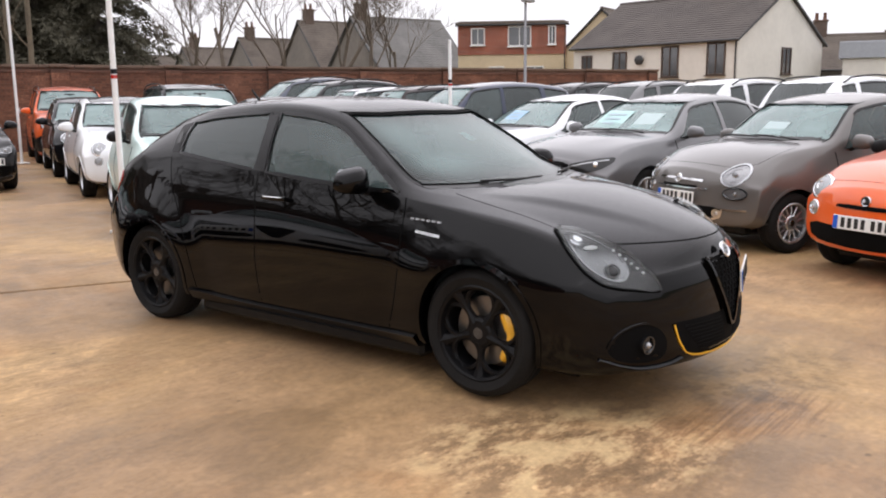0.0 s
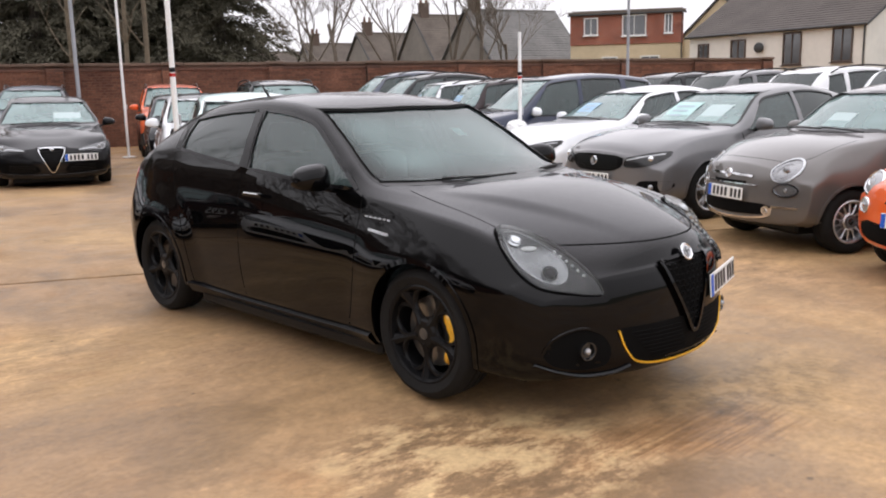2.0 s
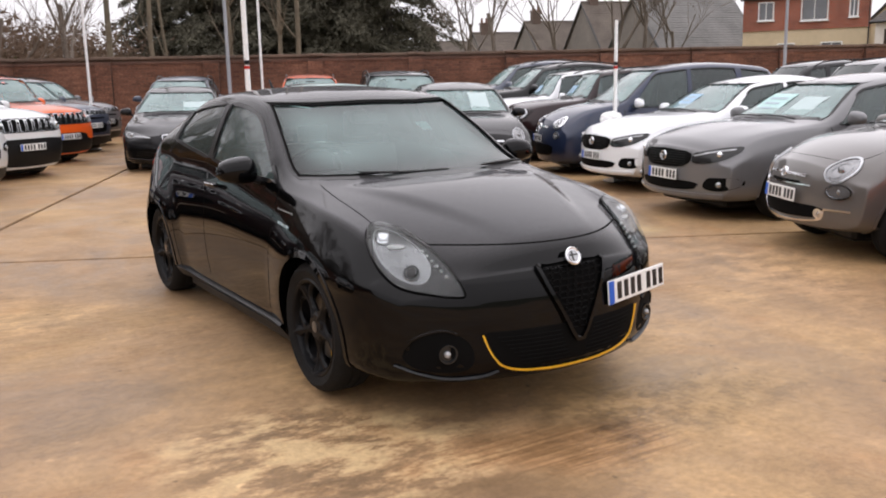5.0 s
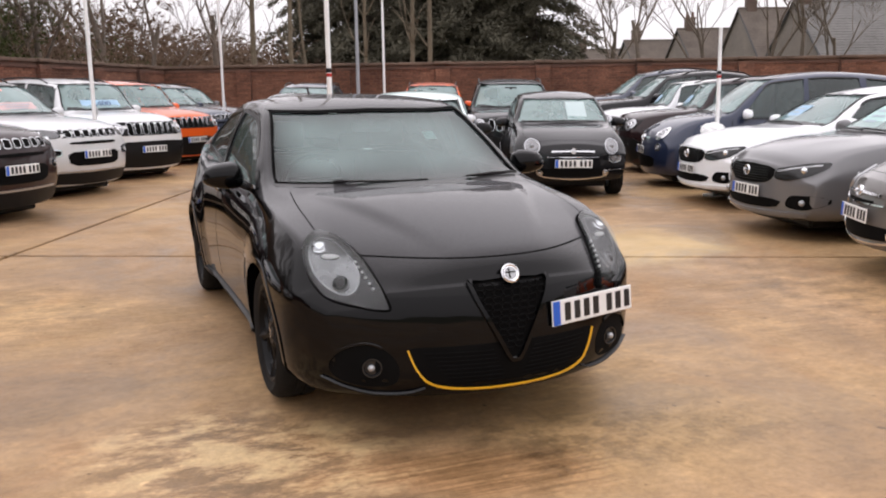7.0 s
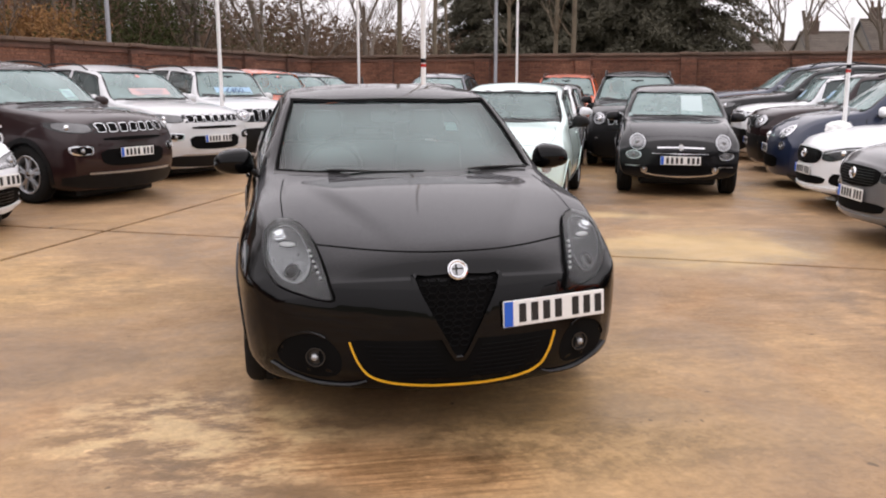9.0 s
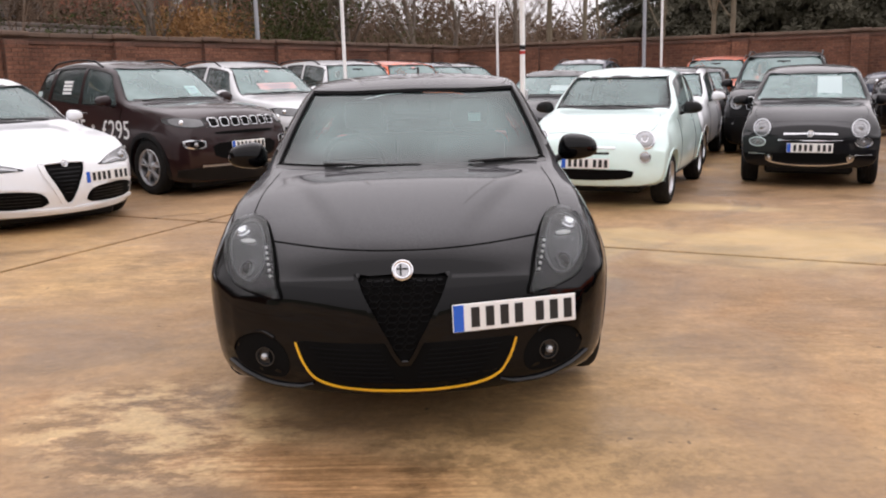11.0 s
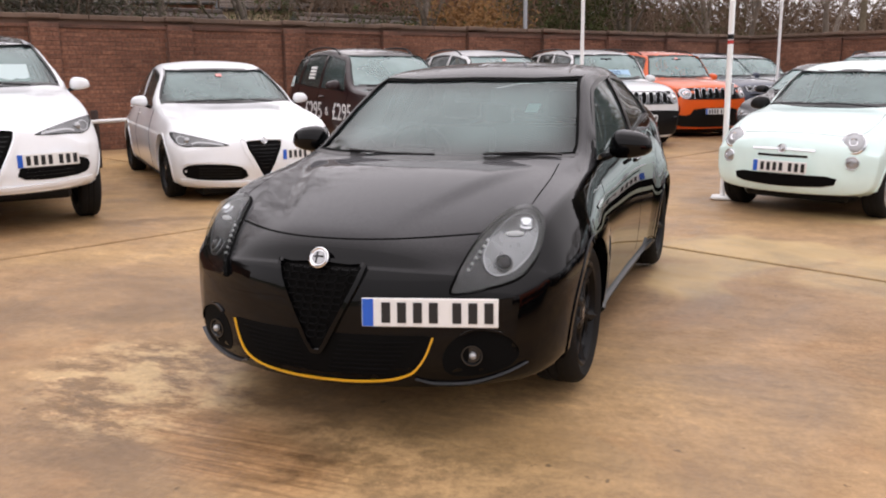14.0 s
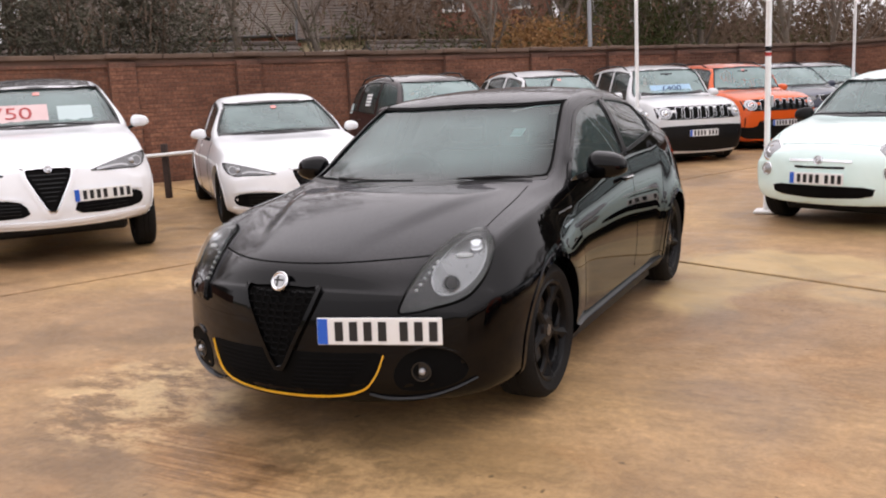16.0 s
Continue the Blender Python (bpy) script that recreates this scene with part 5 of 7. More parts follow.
def front_city(car, S, bvh, body, opt):
    sporty = opt.get("sporty")
    for sx in (1, -1):
        if opt.get("chrome_lip"):
            flush_lamp(car, bvh, sx * 0.555, 0.724, 0.098, M_ALLOY, M_LAMPMID, "headlamp", 0.096, 0.011, M_LAMPMID)
            flush_lamp(car, bvh, sx * 0.600, 0.560, 0.095, M_CHROME, M_LAMPMID, "lower_lamp", 0.055, 0.011, M_LAMPMID)
        else:
            round_lamp(car, bvh, sx * 0.575, 0.735, 0.112)
            round_lamp(car, bvh, sx * 0.595, 0.56, 0.066, M_CHROME, M_LAMPGREY, "lower_lamp")
    if sporty:
        dark_patch(car, bvh, [(-0.30, 0.60), (0.30, 0.60), (0.27, 0.635), (-0.27, 0.635)], "upper_slit")
        dark_patch(car, bvh, [(-0.66, 0.45), (0, 0.44), (0.66, 0.45), (0.62, 0.30), (0, 0.28), (-0.62, 0.30)], "lower_intake")
    else:
        dark_patch(car, bvh, [(-0.50, 0.43), (0, 0.435), (0.50, 0.43), (0.47, 0.335), (0, 0.315), (-0.47, 0.335)], "lower_intake")
        part("chrome_strip", ribbon(bvh, [(-0.30 + 0.1 * i, -2, 0.672 - 0.01 * abs(3 - i) / 3) for i in range(7)], FRONT, 0.02, 0.012), M_CHROME, car)
        part("vent_slit", ribbon(bvh, [(-0.24 + 0.08 * i, -2, 0.605) for i in range(7)], FRONT, 0.022, 0.003), M_VOID, car)
    if opt.get("chrome_lip"):
        part("chrome_strip", ribbon(bvh, [(-0.36 + 0.12 * i, -2, 0.588) for i in range(7)], FRONT, 0.012, 0.012), M_CHROME, car)
        for sx in (1, -1):
            flush_lamp(car, bvh, sx * 0.455, 0.372, 0.034, M_CHROME, M_LAMPDARK, "fog_lamp", None, 0.014)
            part("chrome_strip", ribbon(bvh, [(sx * (0.50 + 0.05 * i), -2, 0.412) for i in range(5)], FRONT, 0.014, 0.012), M_CHROME, car)
        part("chrome_lip", ribbon(bvh, rounded([(-0.50, -2, 0.405), (-0.47, -2, 0.335), (-0.30, -2, 0.300), (0, -2, 0.288), (0.30, -2, 0.300), (0.47, -2, 0.335), (0.50, -2, 0.405)], 4, False), FRONT, 0.016, 0.012), M_CHROME, car)
    round_lamp(car, bvh, 0, 0.672, 0.045, M_CHROME, M_ALLOY if not sporty else M_BLACK, "badge")
    part("bonnet_gap", ribbon(bvh, rounded([(-0.62, -1.0, 1), (-0.66, -1.3, 1), (-0.60, -1.52, 1), (-0.4, -1.65, 1), (0, -1.72, 1), (0.4, -1.65, 1), (0.60, -1.52, 1), (0.66, -1.3, 1), (0.62, -1.0, 1)], 4, False), (0, 0, -1), 0.004, 0.001), M_GAP, car)
    z = 0.50 if not sporty else 0.49
    c, n = dropped(bvh, Vector((0, -2, z)), Vector(FRONT), 0.02)
    number_plate(car, c, 0, -3)


def front_hatch(car, S, bvh, body, opt):
    lamp_panel(car, bvh, [(0.415, 0.598), (0.425, 0.695), (0.56, 0.728), (0.70, 0.762), (0.800, 0.778), (0.815, 0.715), (0.73, 0.632), (0.57, 0.588)], M_LAMPDARK, M_REFLECTOR)
    for sx in (1, -1):
        part("lamp_brow", ribbon(bvh, rounded([(sx * x, -2, z) for x, z in ((0.45, 0.672), (0.56, 0.696), (0.68, 0.726), (0.77, 0.744))], 3, False), FRONT, 0.014, 0.013), M_LAMPGREY, car)
    g = dark_patch(car, bvh, [(-0.410, 0.710), (0, 0.733), (0.410, 0.710), (0.405, 0.605), (0.29, 0.545), (0, 0.535), (-0.29, 0.545), (-0.405, 0.605)], "grille")
    for k in range(6):
        part("grille_bar", ribbon(bvh, [(-0.34 + 0.17 * i, -2, 0.570 + 0.025 * k) for i in range(5)], FRONT, 0.007, 0.010), M_SATIN, g)
    round_lamp(car, bvh, 0, 0.652, 0.055, M_CHROME, M_HOUSING, "badge")
    dark_patch(car, bvh, [(-0.52, 0.40), (0, 0.41), (0.52, 0.40), (0.45, 0.315), (0, 0.30), (-0.45, 0.315)], "lower_intake")
    for sx in (1, -1):
        nk = part("fog_recess", patch(bvh, rounded([(sx * x, -2, z) for x, z in ((0.56, 0.345), (0.60, 0.445), (0.74, 0.46), (0.85, 0.455), (0.84, 0.365), (0.72, 0.32))], 3), FRONT, 0.003, 0.008, 0.08), M_VOID, car)
        q, n = dropped(bvh, Vector((sx * 0.72, -2, 0.39)), Vector(FRONT), 0.0)
        b = bmesh.new()
        bmesh.ops.create_uvsphere(b, u_segments=12, v_segments=8, radius=0.032)
        part("fog_lens", b, M_LAMPGREY, nk, m=Matrix.Translation(q))
    part("splitter", ribbon(bvh, [(-0.75 + 0.15 * i, -2, 0.265 + 0.012 * abs(5 - i) / 5) for i in range(11)], FRONT, 0.03, 0.02, skirt=0.02), opt.get("lip", body), car)
    c, n = dropped(bvh, Vector((0, -2, 0.462)), Vector(FRONT), 0.012)
    number_plate(car, c, 0, -2)


def front_shield(car, S, bvh, body, opt):
    """A saloon or sporty SUV with a shield grille."""
    dz = opt.get("dz", -0.035)
    sh = dense(chamfer([(-0.195, -2, 0.675 + dz), (0, -2, 0.685 + dz), (0.195, -2, 0.675 + dz), (0.178, -2, 0.59 + dz), (0.03, -2, 0.300 + dz), (-0.03, -2, 0.300 + dz), (-0.178, -2, 0.59 + dz)], 0.14), 3)
    g = part("grille", patch(bvh, sh, FRONT, 0.004, 0.008, 0.05), M_VOID, car, "dark shield-shaped grille")
    mid = Vector((0, -2, 0.53 + dz))
    part("shield_surround", ribbon(bvh, [mid + (p - mid) * 1.13 for p in sh], FRONT, 0.036, 0.016, True, 0.02), body, g)
    part("grille_frame", ribbon(bvh, sh, FRONT, 0.012, 0.018, True), opt.get("frame", M_CHROME), g)
    for k in range(7):
        w, z = 0.035 + 0.020 * k, 0.40 + 0.038 * k + dz
        part("grille_bar", ribbon(bvh, [(-w, -2, z), (0, -2, z), (w, -2, z)], FRONT, 0.008, 0.008), M_SATIN, g)
    round_lamp(car, bvh, 0, 0.672 + dz, 0.038, M_CHROME, M_ALLOY, "badge")
    wedge = [(0.33, 0.632), (0.45, 0.668), (0.62, 0.712), (0.78, 0.752), (0.865, 0.768), (0.87, 0.715), (0.835, 0.645), (0.76, 0.612), (0.66, 0.622), (0.50, 0.622)]
    lamp_panel(car, bvh, [(x, z + dz) for x, z in wedge], M_LAMPSMOKE, M_LAMPGREY)
    for sx in (1, -1):
        # the daytime light is a bright blade along the lower edge, beside a ringed projector
        part("light_blade", ribbon(bvh, rounded([(sx * x, -2, z + dz) for x, z in ((0.40, 0.636), (0.52, 0.648), (0.63, 0.655), (0.69, 0.640))], 3, False), FRONT, 0.016, 0.014), M_LAMPGREY, car)
        part("projector_ring", ribbon(bvh, circle((sx * 0.775, -2, 0.678 + dz), 0.042, "y", 20), FRONT, 0.010, 0.014, True), M_LAMPGREY, car)
        hole = [(0.17, 0.285), (0.215, 0.40), (0.34, 0.435), (0.62, 0.445), (0.78, 0.42), (0.80, 0.345), (0.74, 0.285), (0.45, 0.268)]
        it = part("lower_intake", patch(bvh, dense(chamfer([(sx * x, -2, z + dz * 0.95) for x, z in hole], 0.25), 2), FRONT, 0.004, 0.008, 0.06), M_VOID, car)
        for k in range(4):
            part("intake_bar", ribbon(bvh, [(sx * (0.25 + 0.1 * i), -2, 0.31 + 0.03 * k + dz * 0.95) for i in range(5)], FRONT, 0.007, 0.007), M_SATIN, it)
        part("intake_brow", ribbon(bvh, rounded([(sx * x, -2, z + dz * 0.95) for x, z in ((0.235, 0.425), (0.40, 0.458), (0.62, 0.466), (0.79, 0.44))], 3, False), FRONT, 0.022, 0.014), body, it)
    part("splitter", ribbon(bvh, [(-0.8 + 0.16 * i, -2, 0.240 + dz * 0.85 + 0.03 * (abs(5 - i) / 5) ** 2) for i in range(11)], FRONT, 0.028, 0.022, skirt=0.02), opt.get("lip", body), car)
    c, n = dropped(bvh, Vector((0.43, -2, 0.505 + dz * 0.6)), Vector(FRONT), 0.02)
    number_plate(car, c, 15, -3)


def front_suv(car, S, bvh, body, opt):
    lamp_panel(car, bvh, [(0.545, 0.875), (0.545, 0.955), (0.68, 0.975), (0.84, 0.985), (0.86, 0.91), (0.80, 0.865), (0.66, 0.855)], M_LAMPSMOKE)
    back = part("grille", patch(bvh, [(-0.54, -2, 0.860), (0.54, -2, 0.860), (0.545, -2, 0.975), (-0.545, -2, 0.975)], FRONT, 0.002, 0.006, 0.08), M_SATIN, car)
    slots(back, bvh, 0.872, 0.962, 0.515)
    dark_patch(car, bvh, [(-0.84, 0.37), (0, 0.36), (0.84, 0.37), (0.82, 0.22), (0, 0.18), (-0.82, 0.22)], "skid_panel", M_BLACK, 0.008)
    dark_patch(car, bvh, [(-0.46, 0.80), (0, 0.81), (0.46, 0.80), (0.42, 0.765), (-0.42, 0.765)], "bumper_slit")
    dark_patch(car, bvh, [(-0.50, 0.66), (0, 0.67), (0.50, 0.66), (0.46, 0.47), (0, 0.455), (-0.46, 0.47)], "lower_intake")
    for sx in (1, -1):
        ring = chamfer([(sx * x, -2, z) for x, z in ((0.58, 0.62), (0.58, 0.70), (0.80, 0.71), (0.80, 0.63), (0.70, 0.60))])
        f = part("fog_recess", patch(bvh, ring, FRONT, 0.004, 0.008, 0.07), M_VOID, car)
        part("fog_rim", ribbon(bvh, ring, FRONT, 0.02, 0.012, True), opt.get("fog_rim", M_CHROME), f)
        q, n = dropped(bvh, Vector((sx * 0.69, -2, 0.655)), Vector(FRONT), 0.004)
        b = bmesh.new()
        bmesh.ops.create_uvsphere(b, u_segments=12, v_segments=8, radius=0.028)
        part("fog_lens", b, M_LAMPGREY, f, m=Matrix.Translation(q))
    part("bumper_strip", ribbon(bvh, [(-0.62 + 0.124 * i, -2, 0.385) for i in range(11)], FRONT, 0.022, 0.012), M_ALLOY, car)
    c, n = dropped(bvh, Vector((0, -2, 0.62)), Vector(FRONT), 0.02)
    number_plate(car, c, 0, -2)


def front_box(car, S, bvh, body, opt):
    dark_patch(car, bvh, [(-0.88, 0.64), (-0.4, 0.665), (0.4, 0.665), (0.88, 0.64), (0.86, 0.24), (0, 0.21), (-0.86, 0.24)], "bumper", M_BLACK, 0.012)
    back = part("grille", patch(bvh, dense(chamfer([(-0.77, -2, 0.765), (0.77, -2, 0.765), (0.77, -2, 0.995), (-0.77, -2, 0.995)], 0.12), 4), FRONT, 0.003, 0.006, 0.06), opt.get("panel", M_BLACK), car, "black grille band")
    slots(back, bvh, 0.79, 0.97, 0.50, rim=opt.get("rim", M_CHROME))
    for sx in (1, -1):
        flush_lamp(car, bvh, sx * 0.645, 0.88, 0.088, opt.get("bezel", M_ALLOY), M_LAMPMID)
        flush_lamp(car, bvh, sx * 0.68, 0.54, 0.045, M_BLACK, M_LAMPGREY, "fog_lamp")
    if opt.get("strip"):
        dark_patch(car, bvh, [(-0.86, 0.68), (0.86, 0.68), (0.85, 0.47), (0.58, 0.45), (0.47, 0.60), (-0.47, 0.60), (-0.58, 0.45), (-0.85, 0.47)], "bumper_band", body, 0.016)
    c, n = dropped(bvh, Vector((0, -2, 0.53)), Vector(FRONT), 0.03)
    number_plate(car, c, 0, -2)


def front_mpv(car, S, bvh, body, opt):
    for sx in (1, -1):
        flush_lamp(car, bvh, sx * 0.57, 0.80, 0.085, M_CHROME, M_LAMPGREY)
        flush_lamp(car, bvh, sx * 0.60, 0.61, 0.05, M_CHROME, M_LAMPGREY, "lower_lamp")
    part("chrome_strip", ribbon(bvh, [(-0.34 + 0.113 * i, -2, 0.735) for i in range(7)], FRONT, 0.022, 0.012), M_CHROME, car)
    round_lamp(car, bvh, 0, 0.735, 0.05, M_CHROME, M_HOUSING, "badge")
    dark_patch(car, bvh, [(-0.55, 0.46), (0, 0.47), (0.55, 0.46), (0.5, 0.30), (0, 0.28), (-0.5, 0.30)], "lower_intake")
    c, n = dropped(bvh, Vector((0, -2, 0.55)), Vector(FRONT), 0.02)
    number_plate(car, c, 0, -2)


FRONTS = {"city": front_city, "hatch": front_hatch, "saloon": front_shield, "coupe_suv": front_shield, "suv": front_suv, "box_suv": front_box, "mpv": front_mpv}


def parked(kind, label, body, m, rim=M_ALLOY, spokes=(5, 0.14, 0.016), front=True, mirror=None, roof=None, cards=(), group="cars parked in the yard", **opt):
    """One parked car of a kind, in a paint, at a pose."""
    d = MODELS[kind]
    S, bvh, shell_me, ws, rw, wins = shell(kind)
    car = thing(KINDS[kind][0], label, "car", m, group)
    me = shell_me.copy()
    me.materials.clear()
    part("body", me, body, car)
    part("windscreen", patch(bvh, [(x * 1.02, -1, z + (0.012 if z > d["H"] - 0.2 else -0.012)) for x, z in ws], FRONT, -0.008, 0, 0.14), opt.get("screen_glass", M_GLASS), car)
    part("screen_frame", ribbon(bvh, [(x, -1, z) for x, z in ws], FRONT, 0.024, 0.003, True), M_SATIN, car)
    part("rear_window", patch(bvh, [(x * 1.02, 2, z) for x, z in rw], (0, -1, 0), -0.008, 0, 0.14), M_DARKGLASS, car)
    if roof:
        ya, yb = d["rt"][0] + 0.02, d["re"][0] + 0.02
        w = d["roofw"] + 0.02
        part("roof_panel", patch(bvh, [(-w, ya, 2), (w, ya, 2), (w, yb, 2), (-w, yb, 2)], (0, 0, -1), 0.004, 0.01, 0.14), roof, car)
    if d.get("rails") and opt.get("roof_rails", True):
        for sx in (1, -1):
            ya, yb = d["rt"][0] + 0.25, d["re"][0] - 0.05
            pts = [(sx * (d["roofw"] - 0.03), ya + (yb - ya) * i / 8, S.ZR(ya + (yb - ya) * i / 8) + (0.045 if 0 < i < 8 else -0.01)) for i in range(9)]
            part("roof_rail", tube(pts, 0.014, 6), M_BLACK, car)
    for sx in (1, -1):
        for i, w in enumerate(wins):
            a, b, la, lb = w
            part("side_window", patch(bvh, [(sx, y, z) for y, z in side_outline(S, a - 0.015, b + 0.015, la, lb, 0.018, 0.043)], (-sx, 0, 0), -0.008, 0, 0.14), opt.get("side_glass", M_SIDE) if i == 0 else M_DARKGLASS, car)
            part("window_frame", ribbon(bvh, [(sx, y, z) for y, z in side_outline(S, *w)], (-sx, 0, 0), 0.02, 0.003, True), M_SATIN, car)
        for k, y in enumerate([wins[0][0] - 0.12, wins[0][1] + 0.04] + ([wins[1][1] + 0.02] if d["doors"] == 2 else [])):
            z1 = S.ZB(y)
            bow = -0.1 if k == 2 else 0.0
            part("door_gap", ribbon(bvh, rounded([(sx, y, z1), (sx, y + bow * 0.5 + 0.01, z1 - 0.2), (sx, y + bow * 1.8, z1 - 0.45), (sx, y + bow * 2, S.Z0(y) + 0.08)], 4, False), (-sx, 0, 0), 0.009, 0.003), M_GAP, car)
        for y in [wins[0][1] - 0.16] + ([wins[1][1] - 0.2] if d["doors"] == 2 else []):
            hp, hn = dropped(bvh, Vector((sx, y, S.ZB(y) - 0.09)), Vector((-sx, 0, 0)), 0.025)
            part("door_handle", box(0.022, 0.18, 0.026, hp, 0.01), opt.get("handle", body), car)
        for y in (-d["axle"], d["axle"]):
            rr = d["r"] + (0.06 if d.get("clad") else 0.042)
            arc = [(sx, y + rr * math.cos(a), d["r"] + 0.005 + rr * math.sin(a)) for a in [radians(-20 + 220 * i / 22) for i in range(23)]]
            part("arch_trim", ribbon(bvh, arc, (-sx, 0, 0), 0.06 if d.get("clad") else 0.022, 0.008, skirt=0.02), M_BLACK if d.get("clad") else body, car)
        zs = S.Z0(0) + 0.06
        part("sill_trim", ribbon(bvh, [(sx, -d["axle"] + d["r"] + 0.06 + (2 * d["axle"] - 2 * d["r"] - 0.12) * i / 6, zs) for i in range(7)], (-sx, 0, 0), 0.10 if d.get("clad") else 0.05, 0.012, skirt=0.02), M_BLACK, car)
        my = wins[0][0] + 0.06
        door_mirror(car, sx * (S.WB(my) + 0.035), my, S.ZB(my) + 0.10, mirror or body, sx, opt.get("mirror_size", 0.86))
        rl = [(d["y1"] - 0.28, 0.0), (d["y1"] - 0.08, 0.02), (d["y1"] - 0.05, -0.14), (d["y1"] - 0.2, -0.16)]
        part("tail_lamp", patch(bvh, [(sx, y, S.ZB(d["y1"] - 0.2) - 0.04 + z) for y, z in rl], (-sx, -0.3, 0), 0.006, 0.01, 0.1), M_RED, car)
    FRONTS[kind](car, S, bvh, body, opt)
    # black scuttle below the windscreen
    cy, half = d["cowl"][0], max(x for x, z in ws) * 0.93
    part("scuttle", ribbon(bvh, [(half * (i / 5 - 1), cy - 0.012 + 0.19 * (i / 5 - 1) ** 2, 2) for i in range(11)], (0, 0, -1), 0.060, 0.004), M_SATIN, car)
    zu = S.Z0(0)
    part("undertray", box(2 * d["hw"] - 0.62, d["y1"] - d["y0"] - 0.7, 0.14, (0, (d["y0"] + d["y1"]) / 2, zu - 0.01), 0.03), M_BLACK, car, "dark underside")
    interior(car, S, (d["cowl"][0], d["cowl"][1], d["rt"][0]), d["re"][0] + 0.1)
    wipers(car, bvh, S, d["cowl"][0] + 0.01)
    for c in cards:
        card(car, S, kind, *c)
    if opt.get("tag"):
        z = S.ZC(d["rt"][0]) - 0.085
        part("mirror_tag", patch(bvh, [(-0.034, -1, z - 0.016), (0.034, -1, z - 0.016), (0.034, -1, z + 0.016), (-0.034, -1, z + 0.016)], FRONT, -0.003, 0, 0.06), M_TAG, car, "small pink tag at the mirror")
    add_wheels(car, d["axle"], d["hw"] - 0.125, d["r"], 0.205, d["rim"], spokes, rim)
    return car


def beside(front, kind, heading):
    """The pose of a car whose nose stands at a point; heading: the yaw of its nose, 0 looks to -y."""
    h = Vector((math.sin(radians(heading)), -math.cos(radians(heading)), 0))
    p = Vector((*front, 0)) + h * MODELS[kind]["y0"]
    return stand(p.x, p.y, heading)


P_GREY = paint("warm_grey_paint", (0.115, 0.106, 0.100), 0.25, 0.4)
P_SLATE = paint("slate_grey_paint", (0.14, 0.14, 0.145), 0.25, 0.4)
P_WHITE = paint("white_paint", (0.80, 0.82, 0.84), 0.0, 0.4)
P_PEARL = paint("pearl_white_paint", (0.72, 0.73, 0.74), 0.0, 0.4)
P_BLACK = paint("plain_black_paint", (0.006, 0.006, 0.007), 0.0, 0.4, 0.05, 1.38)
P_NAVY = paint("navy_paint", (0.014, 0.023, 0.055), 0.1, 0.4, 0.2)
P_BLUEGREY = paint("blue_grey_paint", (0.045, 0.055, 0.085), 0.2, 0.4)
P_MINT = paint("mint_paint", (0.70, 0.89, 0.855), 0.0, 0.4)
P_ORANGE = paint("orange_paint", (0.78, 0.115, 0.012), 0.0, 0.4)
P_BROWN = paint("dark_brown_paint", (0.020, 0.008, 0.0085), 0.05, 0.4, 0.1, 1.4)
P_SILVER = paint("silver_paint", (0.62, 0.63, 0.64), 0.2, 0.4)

ROW_R, ROW_L, WEST, COL = -114.5, 66.4, 43.0, -23.6
R0 = Vector((4.15, -0.21, 0))


# the row that faces the black car's left side
parked("city", "orange small hot hatch with black intakes", P_ORANGE, beside((3.25, -2.15), "city", ROW_R), M_BLACKALLOY, (5, 0.1, 0.02), sporty=True, mirror=M_BLACK)
parked("city", "warm grey small city car with chrome bumper lip", P_GREY, beside((4.205, -0.255), "city", -118) @ Matrix.Scale(1.035, 4), M_ALLOY, (14, 0, 0.009), chrome_lip=True, cards=[(0.0, 0.3, 0.2, M_PAPER)])
parked("hatch", "slate grey hatchback with black grille and price card", P_SLATE, beside((4.91, 1.81), "hatch", -103.5) @ Matrix.Scale(1.035, 4), M_ALLOY, (5, 0.14, 0.014), cards=[(0.25, 0.5, 0.34, M_TEALCARD), (-0.3, 0.3, 0.3, M_PAPER)])
parked("hatch", "white hatchback with black grille and blue price card", P_WHITE, beside((5.94, 4.13), "hatch", -106) @ Matrix.Scale(1.035, 4), M_ALLOY, (5, 0.14, 0.014), cards=[(0.2, 0.4, 0.3, M_BLUECARD)])
parked("mpv", "navy tall family car with white mirrors and lower lamps", P_NAVY, beside((6.83, 6.45), "mpv", ROW_R) @ Matrix.Scale(1.035, 4), M_ALLOY, (5, 0.14, 0.014), mirror=P_WHITE)
parked("box_suv", "dark brown boxy SUV with seven-slot grille", P_BROWN, beside((7.80, 8.75), "box_suv", ROW_R), M_ALLOY, (5, 0.14, 0.014), cards=[(0.2, 0.5, 0.3, M_BLUECARD)])
parked("box_suv", "white boxy SUV with blue price card", P_WHITE, beside((8.75, 11.0), "box_suv", ROW_R), M_ALLOY, (5, 0.14, 0.014), cards=[(0.2, 0.5, 0.3, M_BLUECARD)])
parked("suv", "black SUV with roof rails at the row's end", P_BLACK, beside((9.7, 13.2), "suv", ROW_R) @ Matrix.Scale(1.14, 4), M_ALLOY, (5, 0.14, 0.014))
parked("suv", "dark grey SUV parked near the brick wall", P_BLUEGREY, beside((10.6, 15.4), "suv", ROW_R) @ Matrix.Scale(1.20, 4), M_ALLOY, (5, 0.14, 0.014))

